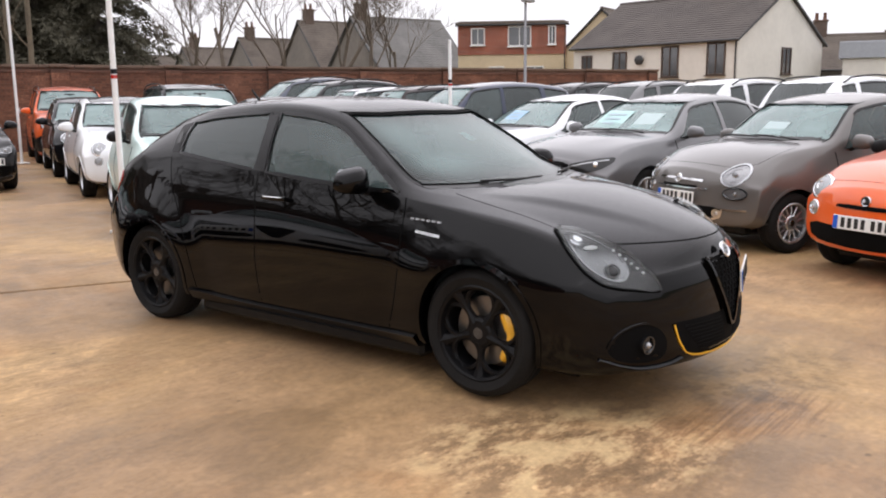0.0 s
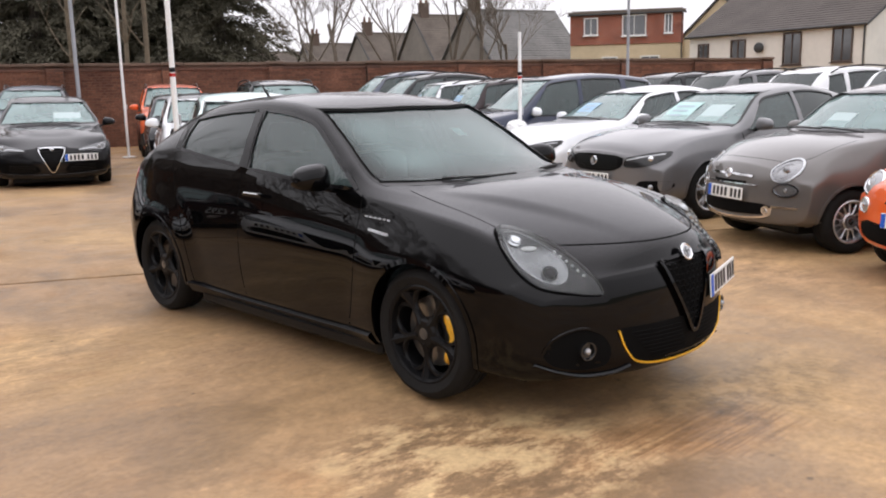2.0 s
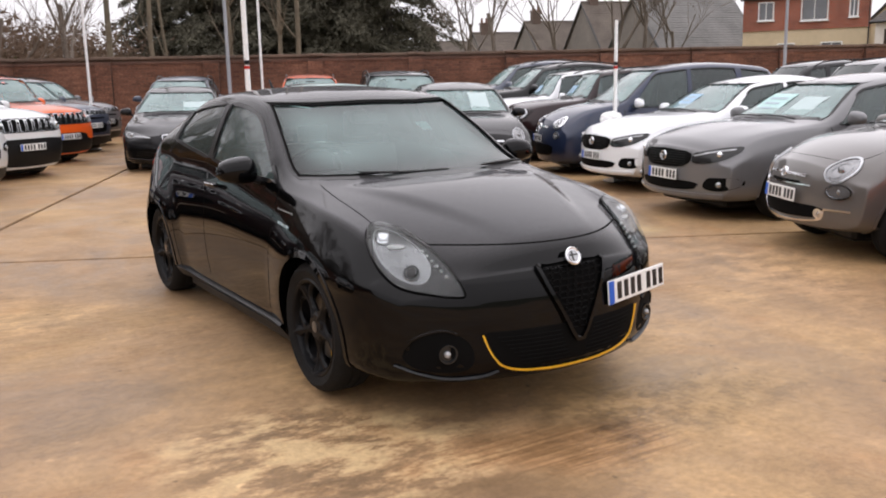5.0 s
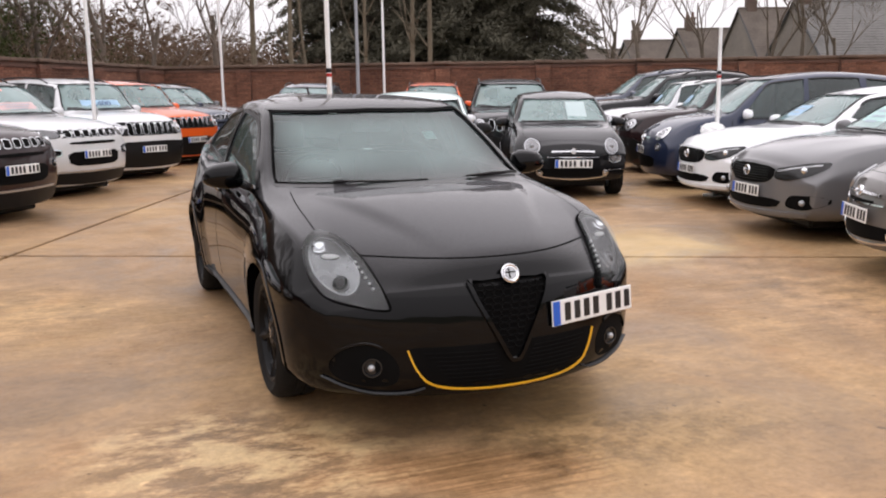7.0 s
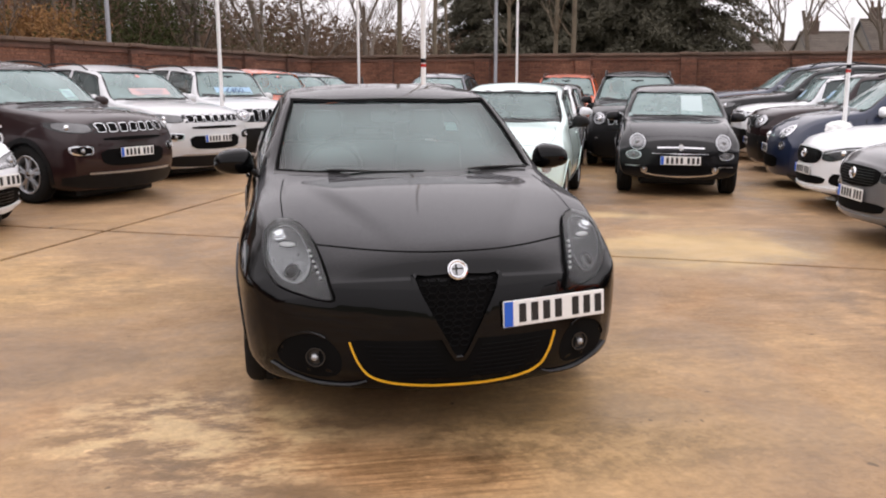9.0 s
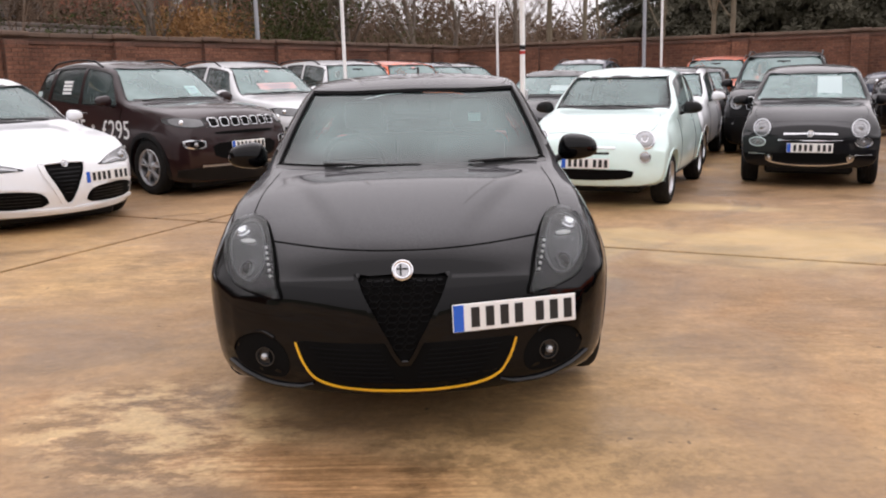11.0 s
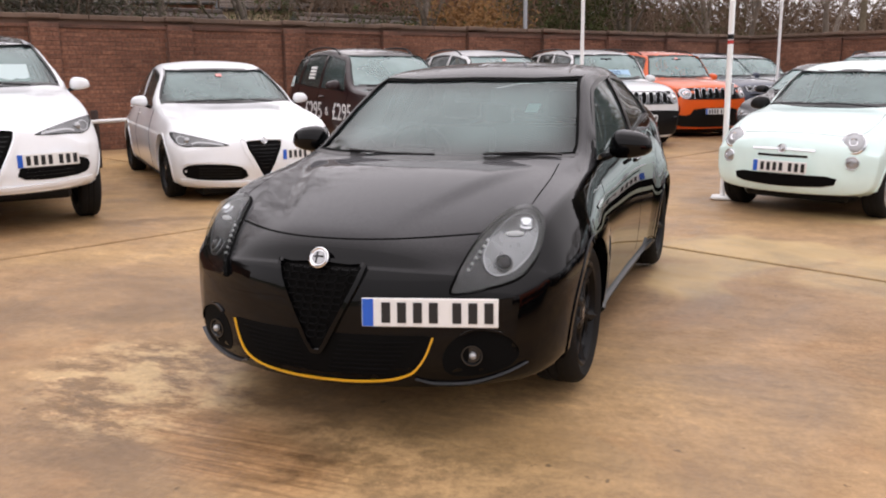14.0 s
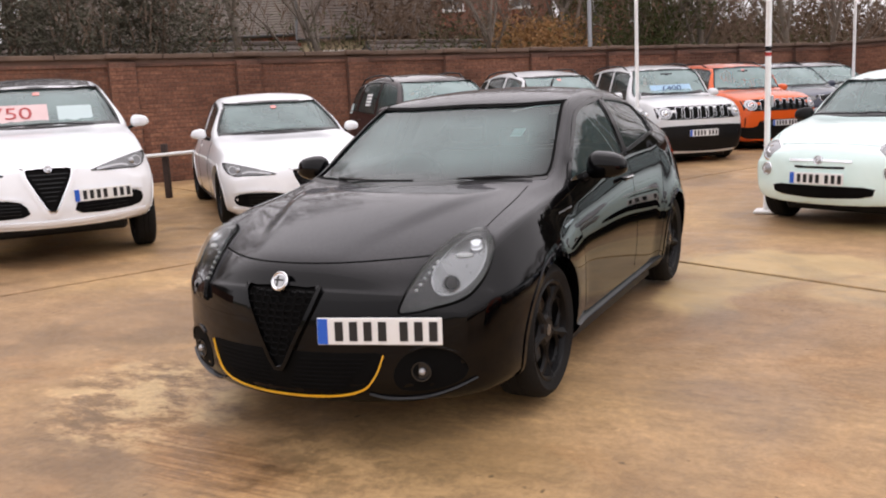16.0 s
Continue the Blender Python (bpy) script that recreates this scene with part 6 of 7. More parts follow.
# a second row behind it, back to back
for s, kind, label, col in ((-3.4, "suv", "white SUV with black roof rails, rear row", P_WHITE), (-1.0, "suv", "pearl white SUV in the rear row", P_PEARL), (1.4, "suv", "white SUV in the rear row", P_WHITE), (3.8, "suv", "white SUV with roof rails, rear row", P_WHITE),
                            (6.2, "suv", "pearl white SUV with dark side glass, rear row", P_PEARL), (8.6, "suv", "grey SUV with roof rails, rear row", P_SLATE), (11.0, "suv", "black SUV in the rear row", P_BLACK)):
    p = R0 + AX * s + BX * 10.4
    parked(kind, label, col, beside((p.x, p.y), kind, ROW_L) @ Matrix.Scale(1.10, 4), M_ALLOY, (5, 0.14, 0.014))

# the column with the mint car at its head
parked("city", "mint green small city car with chrome strip", P_MINT, beside((1.70, 3.80), "city", -24), M_ALLOY, (7, 0, 0.014), mirror=M_BLACK, screen_glass=M_HEROGLASS)
parked("city", "white small city car with dark roof", P_WHITE, stand(3.95, 9.3, COL), M_ALLOY, (7, 0, 0.014), roof=P_BLACK)
parked("city", "black small city car with blue price card", P_BLACK, stand(5.45, 12.9, COL), M_ALLOY, (7, 0, 0.014), cards=[(0.1, 0.5, 0.3, M_BLUECARD)])
parked("box_suv", "orange boxy SUV near the brick wall", P_ORANGE, stand(7.15, 16.7, COL), M_BLACKALLOY, (5, 0.14, 0.014), cards=[(0.1, 0.4, 0.3, M_PAPER)])

# the column with the black city car at its head
parked("city", "black small city car with chrome bumper lip", P_BLACK, stand(5.325, 6.79, -22), M_ALLOY, (14, 0, 0.009), chrome_lip=True, cards=[(-0.22, 0.3, 0.42, M_PAPER)])
parked("box_suv", "black boxy SUV with roof rails", P_BLACK, stand(6.55, 10.9, COL), M_BLACKALLOY, (5, 0.14, 0.014))
parked("hatch", "white hatchback near the brick wall", P_WHITE, stand(8.6, 14.9, COL), M_ALLOY, (5, 0.14, 0.014))

# the black saloon and the car behind it
parked("saloon", "black saloon with chrome shield grille and white card", P_BLACK, beside((1.66, 10.16), "saloon", -20), M_BLACKALLOY, (5, 0.14, 0.016), cards=[(-0.3, 0.45, 0.25, M_PAPER)])
parked("suv", "blue-grey SUV behind the black saloon", P_BLUEGREY, stand(3.7, 16.6, COL), M_ALLOY, (5, 0.14, 0.014))

# the row along the brick wall
parked("coupe_suv", "white sporty SUV with black roof and red price card", P_WHITE, beside((-4.68, 0.50), "coupe_suv", 52) @ Matrix.Scale(1.045, 4), M_BLACKALLOY, (5, 0.14, 0.016), roof=P_BLACK, dz=0.205, mirror_size=0.76, tag=True, screen_glass=M_HEROGLASS, frame=M_CHROME, cards=[(0.33, 0.84, 0.30, M_PINKCARD, "£750", "price_card", mat("red_ink", (0.62, 0.14, 0.14), 0.6)), (-0.35, 0.34, 0.26, M_PAPER)])
parked("saloon", "white saloon with dark alloys and shield grille", P_WHITE, beside((-3.62, 3.12), "saloon", 47.5) @ Matrix.Scale(1.04, 4), M_BLACKALLOY, (5, 0.14, 0.016), frame=P_WHITE, mirror_size=0.74, tag=True, screen_glass=M_HEROGLASS, side_glass=M_DARKGLASS)
brown = parked("suv", "dark brown SUV with white price lettering on its doors", P_BROWN, beside((-2.35, 5.72), "suv", 51), M_ALLOY, (5, 0.16, 0.02), cards=[(-0.28, 0.2, 0.22, M_TEALCARD)])
parked("suv", "silver SUV with seven-slot grille and pink price card", P_SILVER, beside((-1.5, 8.25), "suv", 46), M_ALLOY, (5, 0.14, 0.016), tag=True, cards=[(0.0, 0.75, 0.22, M_PINKCARD)])
parked("box_suv", "silver-white boxy SUV with blue price card", P_PEARL, beside((-0.55, 10.55), "box_suv", 36), M_ALLOY, (5, 0.14, 0.016), cards=[(0.0, 0.8, 0.22, M_BLUECARD, "£400", "price_card", mat("dark_blue_ink", (0.01, 0.03, 0.15), 0.6))])
parked("box_suv", "orange boxy SUV with black bumper", P_ORANGE, beside((0.5, 13.35), "box_suv", 38), M_BLACKALLOY, (5, 0.14, 0.016), strip=True, tag=True)
parked("suv", "blue-grey SUV with seven-slot grille", P_BLUEGREY, beside((1.45, 15.9), "suv", 40), M_ALLOY, (5, 0.14, 0.016))
parked("suv", "grey SUV by the corner of the wall", P_SLATE, beside((2.2, 18.2), "suv", 40), M_ALLOY, (5, 0.14, 0.016))


def door_lettering():
    """White prices on the brown car's right flank, with plain bars for the small print."""
    _, bvh, _, _, _, _ = shell("suv")
    for y, words in ((-0.66, "£295"), (0.40, "£295"), (-0.12, "&")):
        p, n = dropped(bvh, Vector((-1, y, 0.80)), Vector((1, 0, 0)), 0.012)
        text_part(words, 0.34 if len(words) > 1 else 0.18, M_WHITE, brown, Matrix.Translation(p) @ pose(0, 0, 0, 90, 0, -90))
    for y in (-0.66, 0.40):
        for k in range(2):
            part("print_bar", ribbon(bvh, [(-1, y - 0.2, 0.60 - 0.05 * k), (-1, y + 0.2 - 0.1 * k, 0.60 - 0.05 * k)], (1, 0, 0), 0.03, 0.004), M_WHITE, brown)
    for k in range(4):
        part("print_bar", ribbon(bvh, [(-1, 0.62, 1.28 + 0.05 * k), (-1, 0.86, 1.28 + 0.05 * k)], (1, 0, 0), 0.032, 0.006), M_WHITE, brown)
    part("sticker", ribbon(bvh, [(-1, 1.45, 1.22), (-1, 1.62, 1.22)], (1, 0, 0), 0.16, 0.006), M_PAPER, brown)


door_lettering()

# ---- brick walls round the yard ----
def brick_material(name, a, b, mortar, wear=0.5):
    m = bpy.data.materials.new(name)
    m.use_nodes = True
    n, l = m.node_tree.nodes, m.node_tree.links
    p = n["Principled BSDF"]
    tc = n.new("ShaderNodeTexCoord")
    sep, com = n.new("ShaderNodeSeparateXYZ"), n.new("ShaderNodeCombineXYZ")
    l.new(tc.outputs["Object"], sep.inputs[0])
    sm = n.new("ShaderNodeMath")
    sm.operation = "ADD"
    l.new(sep.outputs["X"], sm.inputs[0])
    l.new(sep.outputs["Y"], sm.inputs[1])
    l.new(sm.outputs[0], com.inputs["X"])
    l.new(sep.outputs["Z"], com.inputs["Y"])
    br = n.new("ShaderNodeTexBrick")
    br.inputs["Scale"].default_value = 1.0
    br.inputs["Brick Width"].default_value, br.inputs["Row Height"].default_value = 0.225, 0.075
    br.inputs["Mortar Size"].default_value, br.inputs["Mortar Smooth"].default_value = 0.010, 0.3
    br.inputs["Color1"].default_value, br.inputs["Color2"].default_value, br.inputs["Mortar"].default_value = (*a, 1), (*b, 1), (*mortar, 1)
    l.new(com.outputs[0], br.inputs["Vector"])
    stain = n.new("ShaderNodeTexNoise")
    stain.inputs["Scale"].default_value, stain.inputs["Detail"].default_value = 0.9, 8
    l.new(tc.outputs["Object"], stain.inputs["Vector"])
    rp = n.new("ShaderNodeValToRGB")
    rp.color_ramp.elements[0].position, rp.color_ramp.elements[0].color = 0.34, (1 - wear, 1 - wear, 1 - wear, 1)
    rp.color_ramp.elements[1].position, rp.color_ramp.elements[1].color = 0.66, (1.25, 1.2, 1.15, 1)
    l.new(stain.outputs[0], rp.inputs[0])
    fine = n.new("ShaderNodeTexNoise")
    fine.inputs["Scale"].default_value, fine.inputs["Detail"].default_value = 30, 4
    l.new(tc.outputs["Object"], fine.inputs["Vector"])
    rf = n.new("ShaderNodeValToRGB")
    rf.color_ramp.elements[0].position, rf.color_ramp.elements[0].color = 0.3, (0.75, 0.75, 0.75, 1)
    rf.color_ramp.elements[1].position, rf.color_ramp.elements[1].color = 0.7, (1.2, 1.2, 1.2, 1)
    l.new(fine.outputs[0], rf.inputs[0])
    last = br.outputs["Color"]
    for r in (rp, rf):
        x = n.new("ShaderNodeMix")
        x.data_type, x.blend_type = "RGBA", "MULTIPLY"
        x.inputs[0].default_value = 1.0
        l.new(last, x.inputs[6])
        l.new(r.outputs[0], x.inputs[7])
        last = x.outputs[2]
    l.new(last, p.inputs["Base Color"])
    p.inputs["Roughness"].default_value = 0.85
    bp = n.new("ShaderNodeBump")
    bp.inputs["Strength"].default_value, bp.inputs["Distance"].default_value = 0.6, 0.01
    bp.invert = True
    l.new(br.outputs["Fac"], bp.inputs["Height"])
    l.new(bp.outputs[0], p.inputs["Normal"])
    return m


M_BRICK = brick_material("old_red_brick", (0.165, 0.078, 0.053), (0.130, 0.062, 0.044), (0.135, 0.082, 0.060))
M_BRICK2 = brick_material("house_red_brick", (0.33, 0.090, 0.05), (0.26, 0.07, 0.04), (0.30, 0.22, 0.18), 0.2)
M_COPING = mat("weathered_coping", (0.135, 0.090, 0.066), 0.9, var=0.35, scale=1.5, bump=0.5, bump_scale=20)

M_MORTAR = mat("brown_mortar", (0.135, 0.080, 0.058), 0.95, var=0.25, scale=1.2, bump=0.5, bump_scale=40)

CORNER = Vector((0.75, 23.5, 0))
LEFT = Vector((-0.540, -0.842, 0)).normalized()


def brick_wall(name, start, along, length, first, spacing, top=2.45, label=""):
    """A wall with piers and a coping; local x runs along it, the yard lies to its +y or -y side."""
    yaw = math.degrees(math.atan2(along.y, along.x))
    w = tagged(new(name), label, "wall", kind="structure")
    w.matrix_basis = pose(start.x, start.y, 0, 0, 0, yaw)
    part("wall_core", box(length, 0.22, top - 0.07 + 0.5, (length / 2, 0, (top - 0.07 - 0.5) / 2), 0.004), M_MORTAR, w)
    part("course", box(length, 0.29, 0.06, (length / 2, 0, top - 0.19), 0.008), M_BRICK, w)
    k, x = 0, 0.0
    while x < length:
        seg = min(0.92, length - x)
        if seg > 0.1:
            lift = 0.006 * math.sin(k * 12.9)
            part("coping_stone", box(seg - 0.012, 0.36, 0.085, (x + seg / 2, 0.004 * math.sin(k * 7.1), top - 0.04 + lift), 0.012), M_COPING, w)
        x += 0.92
        k += 1
    x = first
    while x < length:
        part("pier", box(0.46, 0.44, top - 0.13 + 0.5, (x, 0, (top - 0.13 - 0.5) / 2), 0.006), M_BRICK, w)
        part("pier_cap", box(0.54, 0.50, 0.09, (x, 0, top - 0.03), 0.02), M_COPING, w)
        x += spacing
    return w


WALL_WEST = brick_wall("wall_west", CORNER, LEFT, 38.0, 1.5, 2.32, 2.47, "old red brick boundary wall with piers and coping")
WALL_NORTH = brick_wall("wall_north", CORNER, BX, 30.8, 2.6, 3.1, 2.47, "old red brick back wall with dark coping")

# ---- poles ----
def flagpole(x, y, h, r=0.032, foot=True, band=None, label="slim white flagpole on a flat foot"):
    t = thing("flagpole", label, "pole", upright(x, y), "white poles in the yard")
    part("pole", lathe([(r, 0.03), (r * 0.95, h * 0.5), (r * 0.8, h), (0.001, h + 0.01)], "z", 12), M_WHITE, t)
    if foot:
        part("foot_plate", box(0.24, 0.24, 0.035, (0, 0, 0.022), 0.01), M_WHITE, t)
    if band:
        part("black_band", lathe([(r * 1.05, band), (r * 1.05, band + 0.05)], "z", 12), M_BLACK, t)
        part("red_band", lathe([(r * 1.05, band - 0.05), (r * 1.05, band - 0.01)], "z", 12), M_RED, t)
    part("cleat", box(0.03, 0.05, 0.12, (r + 0.012, 0, min(1.2, h * 0.5)), 0.008), M_ALLOY, t)
    return t


flagpole(1.135, 4.86, 6.2, 0.031, True, 1.72, "white flagpole with a black and red band")
flagpole(5.52, 15.89, 6.2)
flagpole(1.63, 16.9, 6.2)
flagpole(-1.46, 9.64, 6.2)
short = flagpole(6.68, 4.57, 2.36, 0.03, True, 1.72, "short white pole with a dark band and furled cloth")


def furled_cloth(parent):
    """A white cloth bundled round the pole at hip height."""
    bm = bmesh.new()
    bmesh.ops.create_icosphere(bm, subdivisions=4, radius=1)
    for v in bm.verts:
        k = 1 + 0.16 * noise.noise(v.co * 2.2) + 0.05 * noise.noise(v.co * 7)
        v.co = Vector((v.co.x * 0.21 * k, v.co.y * 0.15 * k, v.co.z * 0.10 * k))
    part("furled_cloth", bm, mat("white_cloth", (0.78, 0.78, 0.77), 0.9, var=0.08, scale=5, bump=0.4, bump_scale=25), parent, "white cloth bundle", pose(-0.06, 0.02, 0.95, 0, 0, 25))


furled_cloth(short)


def lamp_post(x, y, h, head=False, r=0.055):
    t = thing("lamp_post", "tall grey galvanised lamp post", "lamp post", upright(x, y))
    part("post", lathe([(r * 1.3, 0), (r * 1.3, 0.9), (r, 0.95), (r * 0.8, h), (0.001, h + 0.01)], "z", 12), M_GREYPOLE, t)
    part("base_flange", lathe([(0.14, 0), (0.14, 0.03), (r * 1.4, 0.05)], "z", 12), M_GREYPOLE, t)
    if head:
        part("lantern", box(0.5, 0.26, 0.14, (0, -0.1, h + 0.05), 0.04, seg=2), M_GREYPOLE, t)


lamp_post(-4.23, 16.1, 7.0)
lamp_post(5.98, 19.7, 7.0)
lamp_post(21.56, 12.64, 4.75, True)

# ---- houses beyond the wall ----
M_RENDER = mat("white_render", (0.66, 0.63, 0.57), 0.85, var=0.10, scale=0.6, bump=0.2, bump_scale=40)
M_CREAM = mat("cream_render", (0.58, 0.47, 0.31), 0.85, var=0.12, scale=0.6, bump=0.2, bump_scale=40)
M_TILE = mat("grey_brown_tile", (0.075, 0.062, 0.055), 0.75, var=0.25, scale=0.8, island=0.12, bump=0.4, bump_scale=14)
M_TILE2 = mat("brown_mossy_tile", (0.118, 0.096, 0.078), 0.85, var=0.3, scale=0.7, bump=0.4, bump_scale=14)
M_STACK = mat("sooty_stock_brick", (0.12, 0.085, 0.066), 0.9, var=0.3, scale=1.5, bump=0.4, bump_scale=18)
M_FRAME = mat("dark_window_frame", (0.065, 0.040, 0.028), 0.5, var=0.15)
M_UPVC = mat("white_window_frame", (0.75, 0.75, 0.73), 0.4, var=0.04)
M_PANE = mat("window_pane", (0.09, 0.095, 0.10), 0.06, 0.0, 1.0, var=0.3, scale=1.5)
M_GUTTER = mat("dark_gutter", (0.03, 0.03, 0.03), 0.5, var=0.1)


def house_window(parent, m, w, h, frame_mat, mullions=1):
    """A window that looks to -y: frame, sill and panes, set in a shallow reveal."""
    f = bmesh.new()
    for sx in (-1, 1):
        box(0.07, 0.10, h, (sx * (w / 2 - 0.035), -0.03, 0), 0.008, f)
    for sz in (-1, 1):
        box(w - 0.14, 0.10, 0.07, (0, -0.03, sz * (h / 2 - 0.035)), 0.008, f)
    win = part("window", f, frame_mat, parent, m=m)
    part("window_sill", box(w + 0.12, 0.20, 0.06, (0, -0.06, -h / 2 - 0.03), 0.01), frame_mat, win)
    step = (w - 0.14) / (mullions + 1)
    for k in range(mullions + 1):
        part("pane", box(step - 0.05, 0.02, h - 0.16, (-w / 2 + 0.07 + step * (k + 0.5), -0.012, 0)), M_PANE, win)
        if k:
            part("mullion", box(0.05, 0.08, h - 0.14, (-w / 2 + 0.07 + step * k, -0.03, 0), 0.006), frame_mat, win)


def gable_house(x, y, yaw, length, depth, eaves, ridge, wall_mat, tile, label, windows=(), gable_windows=(), chimneys=(), frame_mat=None, band=None, overhang=0.3, courses=22, pale_stack=None):
    """A house whose front looks to -y (before turning) with its ridge along x; the origin is the middle of its front at ground level."""
    t = thing("house", label, "house", pose(x, y, 0, 0, 0, yaw))
    bm = bmesh.new()
    h = length / 2
    prof = [(0, -0.5), (depth, -0.5), (depth, eaves), (depth / 2, ridge - 0.12), (0, eaves)]
    a = [bm.verts.new((-h, u, z)) for u, z in prof]
    b = [bm.verts.new((h, u, z)) for u, z in prof]
    bm.faces.new(a)
    bm.faces.new(b[::-1])
    for i in range(5):
        bm.faces.new((a[i], a[(i + 1) % 5], b[(i + 1) % 5], b[i]))
    bmesh.ops.recalc_face_normals(bm, faces=bm.faces)
    part("wall", bm, wall_mat, t)
    slope = math.atan2(ridge - eaves, depth / 2)
    run = math.hypot(ridge - eaves, depth / 2) + overhang
    for side in (0, 1):
        # courses of tiles lap one over the next in steps
        line = [(-overhang, -0.05)]
        for k in range(courses):
            line += [(-overhang + run * k / courses, 0.062), (-overhang + run * (k + 1) / courses, 0.040)]
        line += [(run - overhang, -0.05)]
        rf, rows = bmesh.new(), []
        for u, w in line:
            yy, zz = u * math.cos(slope) - w * math.sin(slope), eaves + u * math.sin(slope) + w * math.cos(slope)
            yy = depth - yy if side else yy
            rows.append([rf.verts.new((s * (h + 0.15), yy, zz)) for s in (-1, 1)])
        for a2, b2 in zip(rows, rows[1:] + rows[:1]):
            rf.faces.new((a2[0], a2[1], b2[1], b2[0]))
        rf.faces.new([r[0] for r in rows])
        rf.faces.new([r[1] for r in rows][::-1])
        bmesh.ops.recalc_face_normals(rf, faces=rf.faces)
        part("roof", rf, tile, t)
    part("ridge_tile", tube([(-h - 0.15, depth / 2, ridge + 0.03), (h + 0.15, depth / 2, ridge + 0.03)], 0.11, 8), tile, t)
    part("gutter", tube([(-h - 0.1, -0.28, eaves - 0.12), (h + 0.1, -0.28, eaves - 0.12)], 0.06, 8), M_GUTTER, t)
    part("downpipe", tube([(h - 0.06, -0.06, eaves - 0.15), (h - 0.06, -0.06, 0)], 0.04, 6), M_GUTTER, t)
    for sx in (-1, 1):
        for side in (0, 1):
            p0 = (sx * (h + 0.14), -0.25 if not side else depth + 0.25, eaves - 0.16)
            part("bargeboard", tube([p0, (sx * (h + 0.14), depth / 2, ridge - 0.04)], 0.07, 4), M_GUTTER, t)
    for wx, wz, ww, wh in windows:
        house_window(t, pose(wx, -0.085 if band and band[0] < wz < band[1] else 0, wz), ww, wh, frame_mat or M_FRAME)
    for gy, gz, ww, wh in gable_windows:
        house_window(t, pose(h, gy, gz, 0, 0, 90), ww, wh, frame_mat or M_FRAME)
    for cx in chimneys:
        ch = part("chimney", box(0.8, 0.6, 1.3, (cx, depth / 2, ridge + 0.35), 0.02), M_STACK, t)
        box_top = box(0.92, 0.72, 0.12, (cx, depth / 2, ridge + 0.96), 0.02)
        part("chimney_cap", box_top, M_COPING, ch)
        for k in (-0.25, 0.25):
            part("chimney_pot", lathe([(0.13, 0), (0.10, 0.42), (0.12, 0.46), (0.0005, 0.46)], "z", 10, at=(cx + k, depth / 2, ridge + 1.02)), mat("terracotta", (0.16, 0.085, 0.06), 0.8, var=0.2), ch)
    if pale_stack is not None:
        st = part("chimney", box(0.9, 0.6, 1.0, (pale_stack, depth / 2, ridge + 0.2), 0.02), M_CREAM, t)
        part("chimney_cap", box(1.0, 0.7, 0.1, (pale_stack, depth / 2, ridge + 0.74), 0.02), M_COPING, st)
        # satellite dish on the front wall
        dish = part("satellite_dish", lathe([(0.0005, 0.0), (0.14, 0.02), (0.26, 0.07), (0.265, 0.075), (0.14, 0.03), (0.0005, 0.01)], "y", 18), M_GUTTER, t, "dark grey dish", pose(-0.45, -0.30, 3.35, 0, 0, 15))
        part("bracket", tube([(0, 0.02, 0), (0, 0.18, -0.06), (0, 0.28, -0.06)], 0.02, 6), M_GUTTER, dish)
    if band:
        z0, z1, bmat = band
        part("upper_storey", box(length + 0.04, 0.12, z1 - z0, (0, -0.02, (z0 + z1) / 2), 0.01), bmat, t)
    return t


def seen_from_start(az, dist):
    """A point by bearing and distance from where the walk begins."""
    return (-4.16 + dist * math.sin(radians(az)), -3.67 + dist * math.cos(radians(az)))


# white rendered house with a tiled gable roof: its near corner lies at bearing 70.7
_v, _lft = Vector((0.944, 0.33, 0)), Vector((-0.33, 0.944, 0))
_f = _lft * math.cos(radians(30)) + _v * math.sin(radians(30))
_c = Vector((*seen_from_start(70.7, 46.0), 0))
_mid = _c + _f * 5.2
_yaw = math.degrees(math.atan2(-_f.y, -_f.x))
gable_house(_mid.x, _mid.y, _yaw, 10.4, 9.0, 4.25, 6.9, M_RENDER, M_TILE, "white rendered house with dark tiled gable roof", [(4.05, 3.25, 1.05, 1.6), (1.35, 3.2, 1.05, 1.6), (-1.9, 3.1, 0.95, 1.5), (-4.2, 3.05, 0.75, 1.4)], [(4.9, 3.2, 1.0, 1.4)], (), pale_stack=1.5)

# brick dormer house, cream below
_a, _b = Vector((*seen_from_start(53.3, 58), 0)), Vector((*seen_from_start(60.2, 58), 0))
_d = (_b - _a).normalized()
_m = (_a + _b) / 2
gable_house(_m.x, _m.y, math.degrees(math.atan2(_d.y, _d.x)), (_b - _a).length, 7.0, 6.2, 6.5, M_CREAM, M_TILE2, "red brick and cream house with white windows", [(-2.2, 5.35, 0.9, 1.1), (0.5, 5.35, 1.5, 1.3), (2.6, 5.4, 0.5, 1.2), (-1.0, 2.9, 1.0, 1.1), (1.5, 2.9, 1.2, 1.1)], (), (), M_UPVC, (4.2, 6.2, M_BRICK2))
_e = Vector((*seen_from_start(66.3, 60), 0))
gable_house(_e.x, _e.y, math.degrees(math.atan2(_d.y, _d.x)) + 62, 8.0, 5.4, 4.3, 6.9, M_CREAM, M_TILE2, "cream house with a sloping tiled roof", [(-1.5, 2.9, 1.0, 1.1)], (), (), M_UPVC)
